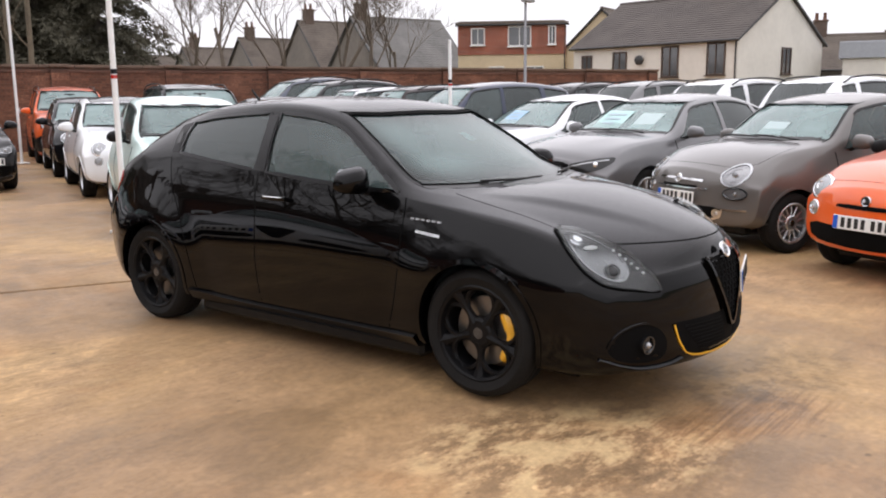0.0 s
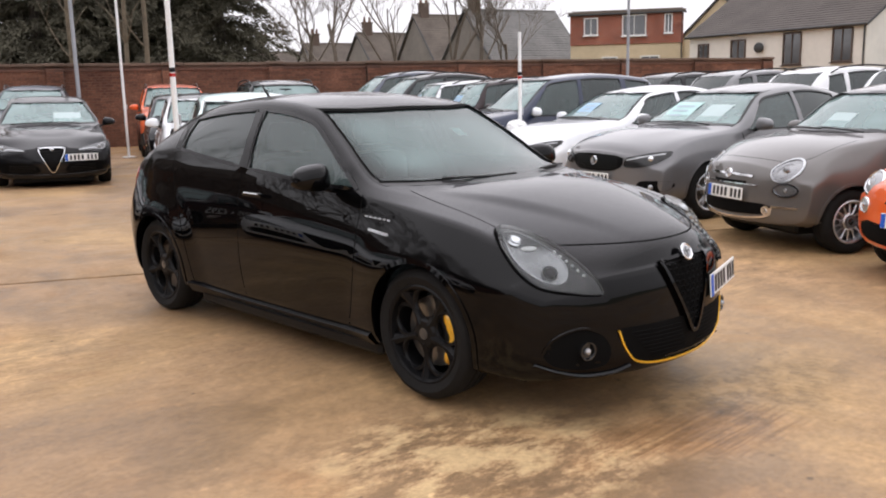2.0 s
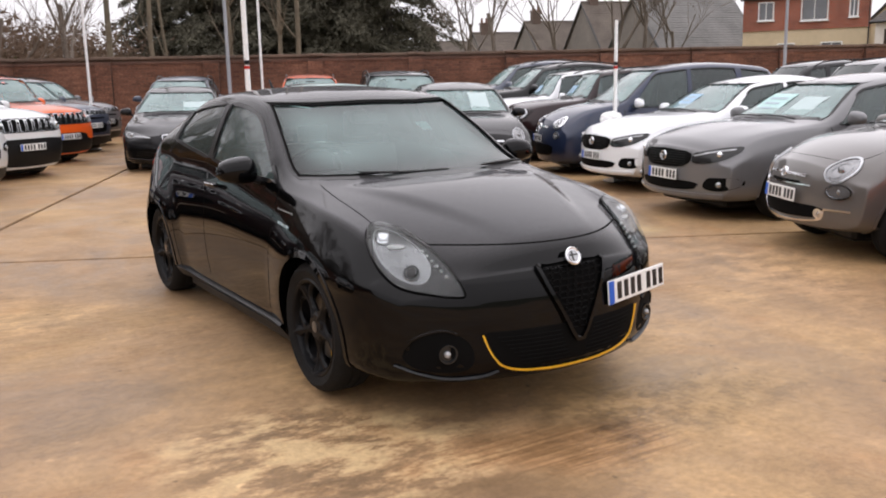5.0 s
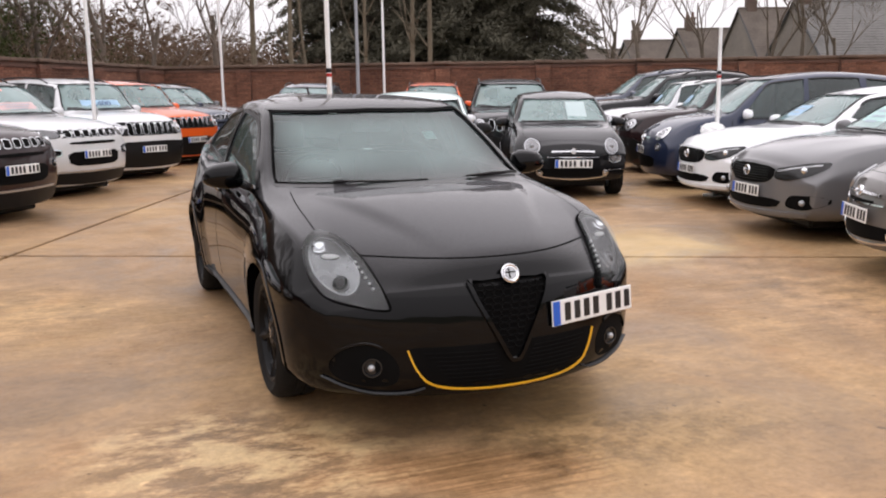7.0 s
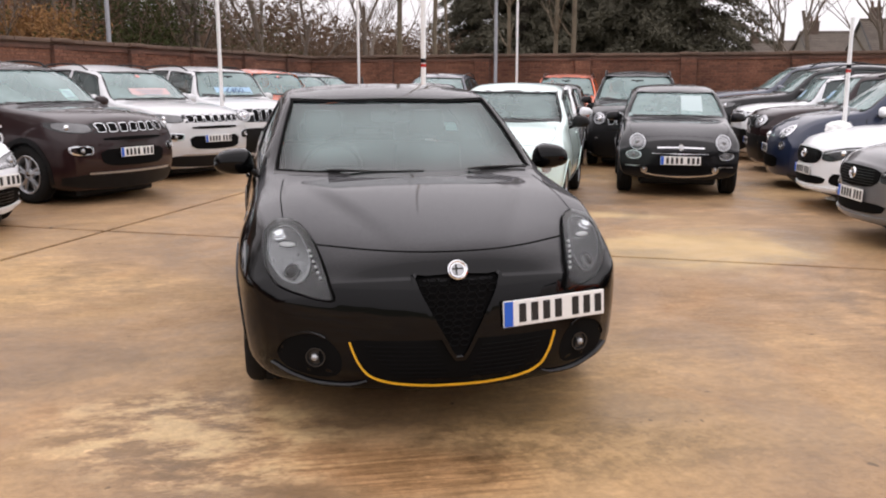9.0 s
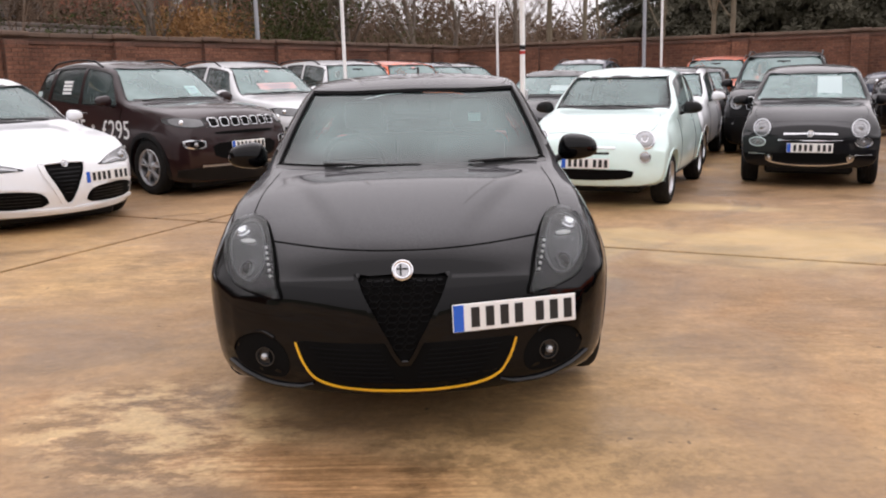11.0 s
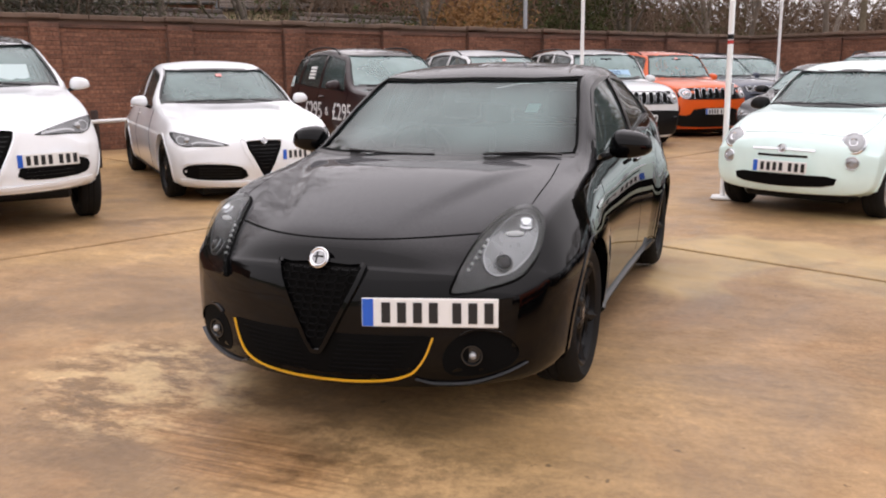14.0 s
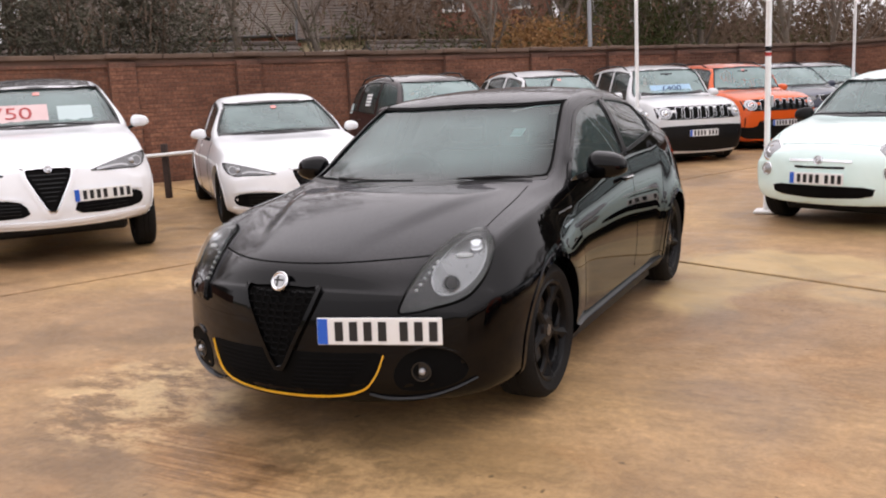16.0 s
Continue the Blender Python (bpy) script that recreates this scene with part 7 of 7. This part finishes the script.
# terrace roofs further off, with chimneys
M_DULLWALL = mat("grey_brown_roughcast", (0.20, 0.175, 0.150), 0.9, var=0.2, scale=0.6, bump=0.3)
for az, dist, lg, ea, ri, turn in ((51.2, 66, 8, 3.6, 7.5, 34), (47.6, 74, 9, 3.8, 7.9, 30), (43.8, 80, 10, 3.4, 6.9, 27), (40.2, 88, 11, 3.3, 6.5, 24), (36.6, 95, 12, 3.2, 6.1, 20), (33.0, 100, 12, 3.0, 5.7, 14), (79.5, 60, 10, 3.0, 5.2, 10), (83.5, 70, 12, 3.6, 6.0, 0)):
    p = seen_from_start(az, dist)
    gable_house(*p, -az + turn, lg, 8.0, ea, ri, M_DULLWALL, M_TILE2 if dist != 66 else mat("weathered_grey_tile", (0.155, 0.150, 0.142), 0.8, var=0.3, scale=0.6, bump=0.3, bump_scale=14), "far terraced house with mossy tiled roof", [(-2.5, ea - 1.0, 1.1, 1.1), (2.0, ea - 1.0, 1.1, 1.1)], (), (-lg * 0.4,), M_UPVC)
# flat-roofed grey block at the far edge
_g = seen_from_start(80.5, 52)
gb = thing("flat_roof_building", "pale grey flat-roofed block beyond the houses", "building", pose(*_g, 0, 0, 0, -80.5))
part("wall", box(7, 6, 3.4, (0, 3, 1.7), 0.02), M_RENDER, gb)
part("fascia", box(7.4, 6.4, 0.9, (0, 3, 3.75), 0.03), mat("grey_cladding", (0.33, 0.35, 0.38), 0.5, var=0.08), gb)
# brick houses behind the west wall
for x, y, yaw, lg, ea, ri in ((-26.0, 24.0, 30, 13, 4.6, 7.4), (-33.0, 8.0, 55, 13, 4.8, 7.5)):
    gable_house(x, y, yaw, lg, 8.5, ea, ri, M_BRICK2, M_TILE2, "red brick house behind the yard's wall", [(-3.4, 3.9, 1.2, 1.2), (0.2, 3.9, 1.2, 1.2), (3.4, 3.9, 1.2, 1.2), (-2.0, 1.6, 1.4, 1.3), (2.0, 1.6, 1.4, 1.3)], [(4.2, 3.9, 1.0, 1.2)], (-lg * 0.3,), M_UPVC)
gable_house(-17.0, 35.5, 27, 9.6, 8.5, 7.7, 10.6, M_BRICK2, M_TILE2, "tall red brick house with white windows behind the wall", [(-3.0, 6.35, 1.1, 1.25), (-0.2, 6.35, 1.1, 1.25), (3.2, 6.35, 1.1, 1.25), (-3.0, 3.7, 1.3, 1.3), (0.0, 3.7, 1.3, 1.3), (3.2, 3.7, 1.3, 1.3)], [(4.2, 6.3, 1.0, 1.2)], (-3.2,), M_UPVC)
gable_house(-9.5, 37.5, 14, 5.0, 7.5, 6.1, 8.6, M_BRICK2, M_TILE2, "red brick house with a white gutter board behind the wall", [(-1.0, 5.2, 1.1, 1.1), (1.2, 5.2, 1.1, 1.1)], (), (1.6,), M_UPVC)
gable_house(-17.6, 27.6, 33, 5.6, 8.0, 4.3, 8.2, M_CREAM, mat("dull_grey_tile", (0.115, 0.090, 0.075), 0.85, var=0.25, scale=0.7, bump=0.4, bump_scale=14), "low house with a large dull brown roof", [(-1.5, 3.2, 1.1, 1.0), (1.3, 3.2, 1.1, 1.0)], (), (), M_UPVC, courses=26)
# low sheds whose roofs show over the west wall
for x, y, yaw, lg in ((-15.0, 12.6, 57.5, 9.0), (-9.2, 21.5, 57.5, 7.0)):
    gable_house(x, y, yaw, lg, 3.4, 2.45, 3.25, M_BRICK2, mat("felt_roof", (0.085, 0.066, 0.055), 0.9, var=0.3, scale=0.8), "low outbuilding with a dark felt roof", courses=5)

# ---- trees ----
M_BARK = mat("grey_brown_bark", (0.150, 0.122, 0.098), 0.9, var=0.3, scale=2.5, bump=0.7, bump_scale=12)
M_BARK2 = mat("dark_bark", (0.050, 0.040, 0.032), 0.9, var=0.3, scale=2.5, bump=0.7, bump_scale=12)
M_NEEDLE = mat("conifer_needles", (0.092, 0.086, 0.063), 0.9, var=0.35, scale=0.8, spec=0.1)
M_IVY = mat("ivy_leaves", (0.055, 0.065, 0.022), 0.8, var=0.5, scale=0.7, spec=0.15)
M_BEECH = mat("dead_beech_leaves", (0.30, 0.165, 0.070), 0.85, var=0.4, scale=0.9, spec=0.1)
M_TWIG = mat("brown_twigs", (0.130, 0.090, 0.064), 0.9, var=0.4, scale=0.6, spec=0.1)


def bare_tree_meshes(seed, h=9.0, r=0.17, levels=5, forks=None):
    rng = random.Random(seed)
    trunk, crown = bmesh.new(), bmesh.new()

    def grow(p, d, length, rad, level):
        pts, radii = [p], [rad]
        n = 4 if level < 2 else 3
        for i in range(n):
            d = (d + Vector((rng.uniform(-1, 1), rng.uniform(-1, 1), rng.uniform(-0.3, 0.6))) * (0.10 + 0.05 * level)).normalized()
            p = p + d * length / n
            pts.append(p)
            radii.append(rad * (1 - 0.45 * (i + 1) / n))
        tube(pts, radii, 8 if level == 0 else (5 if level < 3 else 3), trunk if level == 0 else crown)
        if level >= levels:
            return
        for k in range(rng.choice((3, 4)) if level else (forks or 5)):
            at = rng.uniform(0.4, 1.0) if level else rng.uniform(0.35, 1.0)
            i = min(int(at * n), n - 1)
            q = pts[i].lerp(pts[i + 1], at * n - i)
            side = Vector((rng.uniform(-1, 1), rng.uniform(-1, 1), 0)).normalized()
            nd = (d * 0.9 + side * rng.uniform(0.45, 0.95) + Vector((0, 0, 0.25))).normalized()
            grow(q, nd, length * rng.uniform(0.55, 0.75), max(radii[i] * rng.uniform(0.45, 0.62), 0.008), level + 1)

    grow(Vector((0, 0, -0.2)), Vector((0, 0, 1)), h * 0.48, r, 0)
    return mesh_of(trunk, "trunk", 60), mesh_of(crown, "crown", 60)


BARE = [bare_tree_meshes(s, 9.0, 0.125, 5, f) for s, f in ((3, 5), (8, 6), (15, 4))]
for tm, cm in BARE:
    tm.materials.append(M_BARK)
    cm.materials.append(M_BARK)


def bare_tree(x, y, h, kind, yaw):
    t = thing("bare_tree", "bare winter tree with fine branching crown", "tree", pose(x, y, -0.1, 0, 0, yaw), "bare trees beyond the walls")
    s = h / 9.0
    for name, me in zip(("trunk", "crown"), BARE[kind]):
        o = part(name, me, None, t)
        o.scale = (s, s, s)


rng = random.Random(4)
for az, dist, h in ((36.6, 52, 11), (38.6, 50, 12), (42.4, 52, 11), (45.6, 56, 12), (47.6, 54, 12), (49.2, 58, 10)):
    bare_tree(*seen_from_start(az, dist), h, rng.randrange(3), rng.uniform(0, 360))
for k in range(22):
    s = 1.0 + k * 1.55 + rng.uniform(-0.6, 0.6)
    out = rng.uniform(2.0, 9.0)
    p = CORNER + LEFT * s + Vector((LEFT.y, -LEFT.x, 0)) * out
    if 8.5 < s < 17 and k % 2:
        continue
    bare_tree(p.x, p.y, rng.uniform(6.5, 11), rng.randrange(3), rng.uniform(0, 360))
for k in range(3):
    p = CORNER + BX * (-3 + k * 1.6) + AX * rng.uniform(2.5, 7)
    bare_tree(p.x, p.y, rng.uniform(8, 12), rng.randrange(3), rng.uniform(0, 360))


def straight_tree(x, y, h, r, lean, seed):
    """A tall straight stem behind the back wall, its few limbs set high and reaching up."""
    rng = random.Random(seed)
    t = thing("bare_tree", "tall straight pale-barked tree before the conifers", "tree", pose(x, y, -0.1, 0, 0, seed * 40), "bare trees beyond the walls")
    stem = [Vector((lean * k + rng.uniform(-0.04, 0.04), rng.uniform(-0.05, 0.05), h * k / 7)) for k in range(8)]
    part("trunk", tube(stem, [r * (1 - 0.09 * k) for k in range(8)], 9), M_PALEBARK, t)
    crown = bmesh.new()
    for k in range(9):
        i = rng.choice((2, 3, 4, 5, 6))
        p, a, ln = stem[i], rng.uniform(0, 6.3), rng.uniform(0.9, 2.4)
        pts = [p]
        for j in range(4):
            p = p + Vector((math.cos(a) * 0.45 * ln / 4, math.sin(a) * 0.45 * ln / 4, ln * (0.5 + 0.2 * j) / 4))
            pts.append(p)
            if j:
                q = p + Vector((rng.uniform(-0.5, 0.5), rng.uniform(-0.5, 0.5), rng.uniform(0.3, 0.8)))
                tube([p, p.lerp(q, 0.5) + Vector((0, 0, 0.06)), q], [0.013, 0.009, 0.004], 4, crown)
        tube(pts, [r * 0.34, r * 0.28, r * 0.22, r * 0.15, r * 0.08], 5, crown)
    part("crown", crown, M_PALEBARK, t)


M_PALEBARK = mat("pale_bark", (0.150, 0.122, 0.084), 0.9, var=0.35, scale=1.6, bump=0.6, bump_scale=14)
for k, (az, dist, h, r, lean) in enumerate(((10.6, 31.5, 10.5, 0.12, 0.05), (13.1, 30.6, 11.0, 0.10, 0.0), (14.3, 30.8, 9.0, 0.06, 0.14), (17.6, 31.0, 10.0, 0.08, -0.05), (20.8, 30.4, 11.5, 0.09, -0.02), (22.0, 30.2, 11.0, 0.10, 0.03))):
    straight_tree(-1.83 + dist * math.sin(radians(az)), -5.26 + dist * math.cos(radians(az)), h, r, lean, k + 1)


def leaf_cloud(bm_verts, bm_faces, rng, centre, spread, count, size):
    """Small bent leaves or sprays scattered through an ellipsoid."""
    for _ in range(count):
        while True:
            q = Vector((rng.uniform(-1, 1), rng.uniform(-1, 1), rng.uniform(-1, 1)))
            if q.length < 1:
                break
        c = Vector(centre) + Vector((q.x * spread[0], q.y * spread[1], q.z * spread[2]))
        a = Vector((rng.uniform(-1, 1), rng.uniform(-1, 1), rng.uniform(-0.7, 0.5))).normalized()
        b = a.orthogonal().normalized()
        b.rotate(Matrix.Rotation(rng.uniform(0, 6.3), 3, a))
        s = size * rng.uniform(0.6, 1.3)
        i = len(bm_verts)
        bm_verts += [c - b * s * 0.3, c + a * s * 0.5 + b.cross(a) * s * 0.1, c + b * s * 0.3, c + a * s]
        bm_faces += [(i, i + 1, i + 3), (i + 1, i + 2, i + 3)]


def cloud_mesh(name, verts, faces, material):
    me = bpy.data.meshes.new(name)
    me.from_pydata([tuple(v) for v in verts], [], faces)
    me.materials.append(material)
    return me


def conifer_mesh(seed, h=11.0, w=3.2):
    """Boughs that droop outwards, each hung with narrow sprays of needles; gaps open between them."""
    rng = random.Random(seed)
    v, f = [], []
    for k in range(170):
        z = h * (0.06 + 0.94 * (k / 170))
        reach = max(0.5, w * (1 - 0.78 * (z / h) ** 1.5) * rng.uniform(0.5, 1.08))
        a = rng.uniform(0, 2 * math.pi)
        way = Vector((math.cos(a), math.sin(a), 0))
        side = Vector((-way.y, way.x, 0))
        for j in range(int(170 * reach ** 0.7)):
            q = rng.random() ** 0.7
            fan = 0.34 * reach * (0.25 + q * (1.1 - q))
            c = way * reach * q + side * rng.uniform(-fan, fan) + Vector((0, 0, z + 0.10 * reach * q - 0.42 * q * q * reach + rng.uniform(-0.12, 0.08)))
            d = (way * rng.uniform(0.2, 1.0) + side * rng.uniform(-0.9, 0.9) + Vector((0, 0, rng.uniform(-1.2, 0.4)))).normalized()
            n = d.cross(Vector((rng.uniform(-1, 1), rng.uniform(-1, 1), rng.uniform(-1, 1)))).normalized()
            s, t = rng.uniform(0.14, 0.30), rng.uniform(0.016, 0.038)
            i = len(v)
            v += [c - n * t * 0.5, c + d * s * 0.4 + n * t, c + d * s, c + d * s * 0.4 - n * t]
            f += [(i, i + 1, i + 2), (i, i + 2, i + 3)]
    return cloud_mesh("crown", v, f, M_NEEDLE)


CONIFERS = [conifer_mesh(2), conifer_mesh(9, 10.0, 3.6)]
CTRUNK = mesh_of(tube([(0, 0, -0.2), (0.05, 0, 3), (0, 0.05, 6.5), (0, 0, 10)], [0.26, 0.2, 0.12, 0.03], 10), "trunk")
CTRUNK.materials.append(M_BARK2)


def conifer(x, y, s, kind, yaw):
    t = thing("conifer", "tall dark evergreen conifer with ragged outline", "tree", pose(x, y, -0.1, 0, 0, yaw), "conifers behind the back wall")
    for name, me in (("trunk", CTRUNK), ("crown", CONIFERS[kind])):
        o = part(name, me, None, t)
        o.scale = (s, s, s)


for k, (az, dist) in enumerate(((13.8, 66), (16.8, 60), (18.6, 66), (20.3, 61), (22.2, 66), (23.9, 60), (25.7, 65), (27.4, 61))):
    x, y = -0.75 + dist * math.sin(radians(az)), -5.58 + dist * math.cos(radians(az))
    conifer(x, y, (1.55, 1.75, 1.9, 1.7, 1.85, 1.75, 1.9, 1.7)[k], k % 2, k * 67)


def undergrowth():
    """Twigs, ivy and brambles in a belt behind the west wall, and a darker wood behind them."""
    rng = random.Random(12)
    v, f = [], []
    back = Vector((LEFT.y, -LEFT.x, 0))
    for _ in range(17000):
        s, o = rng.uniform(-14, 40), rng.uniform(1.0, 16)
        p = CORNER + LEFT * s + back * o
        if 8.5 < s < 17.5 and rng.random() < 0.72:
            continue
        z = rng.uniform(0.6, 3.9 + 1.4 * noise.noise(Vector((s * 0.35, 0, 3))) + 0.12 * o)
        a = Vector((rng.uniform(-0.7, 0.7), rng.uniform(-0.7, 0.7), 1)).normalized()
        b = a.orthogonal().normalized() * 0.013
        ln = rng.uniform(0.5, 1.5)
        i = len(v)
        c = Vector((p.x, p.y, z))
        v += [c - b, c + b, c + a * ln]
        f += [(i, i + 1, i + 2)]
    ob = new("undergrowth", cloud_mesh("undergrowth", v, f, M_TWIG))
    tagged(ob, "tangle of brown winter twigs behind the wall", "undergrowth", kind="stuff")
    v, f = [], []
    for _ in range(150):
        s, o = rng.uniform(-8, 38), rng.uniform(1.2, 9)
        p = CORNER + LEFT * s + back * o
        leaf_cloud(v, f, rng, (p.x, p.y, rng.uniform(1.4, 3.4)), (rng.uniform(0.5, 1.2), rng.uniform(0.5, 1.2), rng.uniform(0.4, 1.0)), 110, 0.13)
    ob = new("ivy", cloud_mesh("ivy", v, f, M_IVY))
    tagged(ob, "dark green ivy and evergreen shrubs behind the wall", "shrubs", kind="stuff")
    v, f = [], []
    for _ in range(360):
        p = CORNER + LEFT * rng.uniform(17.8, 38) + back * rng.uniform(1.0, 4.2)
        leaf_cloud(v, f, rng, (p.x, p.y, rng.uniform(1.2, 4.8)), (0.8, 0.8, 0.6), 170, 0.15)
    ob = new("evergreen_hedge", cloud_mesh("evergreen_hedge", v, f, M_NEEDLE))
    tagged(ob, "dark evergreen hedge behind the brick wall", "hedge", kind="stuff")
    v, f = [], []
    for _ in range(70):
        p = CORNER + LEFT * rng.uniform(2.8, 6.6) + back * rng.uniform(1.6, 4.5)
        leaf_cloud(v, f, rng, (p.x, p.y, rng.uniform(1.2, 4.6)), (0.8, 0.8, 0.7), 130, 0.16)
    ob = new("evergreen_bush", cloud_mesh("evergreen_bush", v, f, M_IVY))
    tagged(ob, "dense dark green bush behind the brick wall", "bush", kind="stuff")
    v, f = [], []
    for _ in range(60):
        p = CORNER + LEFT * rng.uniform(7.2, 9.6) + back * rng.uniform(2.0, 4.0)
        leaf_cloud(v, f, rng, (p.x, p.y, rng.uniform(1.4, 3.2)), (0.7, 0.7, 0.6), 120, 0.14)
    ob = new("beech_hedge", cloud_mesh("beech_hedge", v, f, M_BEECH))
    tagged(ob, "hedge with orange-brown dead winter leaves", "hedge", kind="stuff")
    v, f = [], []
    for k in range(4600):
        s, o = rng.uniform(-13, 48), rng.uniform(12, 30)
        if k > 3300:
            s, o = rng.uniform(-48, -8), rng.uniform(6, 26)
        if 7.0 < s < 24 and k <= 3300:
            continue
        p = CORNER + LEFT * s + back * o
        top = (7.6 if s > 4 else 4.6) + (2.2 if s > 4 else 0.8) * noise.noise(Vector((s * 0.16, o * 0.1, 7)))
        leaf_cloud(v, f, rng, (p.x, p.y, rng.uniform(0.5, top)), (1.7, 1.7, 1.3), 34, 0.42)
    ob = new("far_wood", cloud_mesh("far_wood", v, f, M_TWIG))
    tagged(ob, "far brown winter wood and hedges", "woods", kind="stuff")


undergrowth()


def barrier(x, y, yaw):
    """A white rail on dark posts beside the wall row."""
    t = thing("barrier", "white metal rail on dark timber posts by the wall", "barrier", upright(x, y) @ pose(0, 0, 0, 0, 0, yaw))
    part("rail", tube([(-1.3, 0, 0.61), (-0.35, 0, 0.655), (0.7, 0, 0.71)], 0.028, 8), M_WHITE, t)
    for px in (-1.1, 0.06):
        part("post", box(0.09, 0.09, 0.84, (px, 0.072, 0.42), 0.012), mat("dark_timber", (0.045, 0.028, 0.022), 0.85, var=0.3, scale=4, bump=0.4), t)


barrier(-7.7, 4.95, 20)

# ---- the bricks of the two walls ----
def brick_paint(name, joined):
    """Fired clay that differs from brick to brick, under soot and damp stains."""
    m = bpy.data.materials.new(name)
    m.use_nodes = True
    n, l = m.node_tree.nodes, m.node_tree.links
    b = n["Principled BSDF"]
    b.inputs["Roughness"].default_value = 0.88
    b.inputs["Specular IOR Level"].default_value = 0.25
    geo, info, ramp, stain, sr, grain, gr = (n.new("ShaderNode" + k) for k in ("NewGeometry", "ObjectInfo", "ValToRGB", "TexNoise", "ValToRGB", "TexNoise", "ValToRGB"))
    els = ramp.color_ramp.elements
    els.new(0.5)
    for e, (p, c) in zip(els, ((0.0, (0.140, 0.066, 0.046)), (0.5, (0.178, 0.083, 0.056)), (1.0, (0.215, 0.103, 0.068)))):
        e.position, e.color = p, (*c, 1)
    l.new(geo.outputs["Random Per Island"] if joined else info.outputs["Random"], ramp.inputs[0])
    stain.inputs["Scale"].default_value, stain.inputs["Detail"].default_value = 0.55, 8
    grain.inputs["Scale"].default_value, grain.inputs["Detail"].default_value = 24, 5
    for t, r, lo, hi in ((stain, sr, 0.55, 1.35), (grain, gr, 0.7, 1.25)):
        l.new(geo.outputs["Position"], t.inputs["Vector"])
        r.color_ramp.elements[0].position, r.color_ramp.elements[0].color = 0.34, (lo, lo * 0.97, lo * 0.95, 1)
        r.color_ramp.elements[1].position, r.color_ramp.elements[1].color = 0.66, (hi, hi, hi * 0.98, 1)
        l.new(t.outputs[0], r.inputs[0])
    last = ramp.outputs[0]
    for r in (sr, gr):
        x = n.new("ShaderNodeMix")
        x.data_type, x.blend_type = "RGBA", "MULTIPLY"
        x.inputs[0].default_value = 1.0
        l.new(last, x.inputs[6])
        l.new(r.outputs[0], x.inputs[7])
        last = x.outputs[2]
    l.new(last, b.inputs["Base Color"])
    bp = n.new("ShaderNodeBump")
    bp.inputs["Strength"].default_value, bp.inputs["Distance"].default_value = 0.35, 0.006
    l.new(grain.outputs[0], bp.inputs["Height"])
    l.new(bp.outputs[0], b.inputs["Normal"])
    return m


M_CLAY, M_CLAY_ONE = brick_paint("clay_bricks", True), brick_paint("clay_brick", False)


def brick_shape(length, side):
    """Corners of a brick that stands 7 mm proud, with a chipped front edge."""
    h, z, d, c = length / 2, 0.0325, 0.007, 0.004
    back = [(-h, 0, -z), (h, 0, -z), (h, 0, z), (-h, 0, z)]
    front = [(-h + c, side * d, -z + c), (h - c, side * d, -z + c), (h - c, side * d, z - c), (-h + c, side * d, z - c)]
    faces = [(4, 5, 6, 7), (0, 1, 5, 4), (1, 2, 6, 5), (2, 3, 7, 6), (3, 0, 4, 7)]
    return back + front, [f if side < 0 else f[::-1] for f in faces]


def lay_bricks(wall, length, first, spacing, side, top, near):
    """Stretcher courses between the piers; those in the near stretch are single bricks."""
    rng = random.Random(5)
    one = bpy.data.meshes.new("brick")
    one.from_pydata(*[brick_shape(0.215, side)[0], [], brick_shape(0.215, side)[1]])
    one.materials.append(M_CLAY_ONE)
    verts, faces, count = [], [], 0
    row, z = 0, -0.26
    while z < top - 0.24:
        x = 0.11 + (0.1125 if row % 2 else 0.0)
        while x < length - 0.12:
            k = max(0, round((x - first) / spacing))
            pier = first + k * spacing
            a, b = x - 0.1075, x + 0.1075
            if pier < length and a < pier + 0.236 and b > pier - 0.236:
                # cut to the pier's side
                a, b = (max(a, pier + 0.236), b) if x > pier else (a, min(b, pier - 0.236))
            if b - a > 0.03:
                y = side * (0.110 + rng.uniform(-0.0015, 0.002))
                if b - a > 0.21 and near[0] < x < near[1] and near[2] < z < near[3] and count < 300:
                    part("brick", one, None, wall, m=pose(x, y, z))
                    count += 1
                else:
                    vs, fs = brick_shape(b - a, side)
                    i = len(verts)
                    verts += [(p + (a + b) / 2, q + y, c + z) for p, q, c in vs]
                    faces += [tuple(q + i for q in f) for f in fs]
            x += 0.225
        # two bricks across each pier, and closers beside it
        x = first
        while x < length:
            for a, w, dy in ((-0.1125, 0.215, 0.22), (0.1125, 0.215, 0.22)) if row % 2 else ((0.0, 0.215, 0.22), (-0.17, 0.10, 0.22), (0.17, 0.10, 0.22)):
                vs, fs = brick_shape(w, side)
                i = len(verts)
                verts += [(p + x + a, q + side * dy, c + z) for p, q, c in vs]
                faces += [tuple(q + i for q in f) for f in fs]
            x += spacing
        z += 0.075
        row += 1
    me = bpy.data.meshes.new("brickwork")
    me.from_pydata(verts, [], faces)
    me.materials.append(M_CLAY)
    o = part("brickwork", me, None, wall)
    o["kind"] = "stuff"


lay_bricks(WALL_WEST, 38.0, 1.5, 2.32, 1, 2.47, (16.6, 20.8, 0.95, 2.3))
lay_bricks(WALL_NORTH, 30.8, 2.6, 3.1, -1, 2.47, (1.0, 1.0, 0, 0))
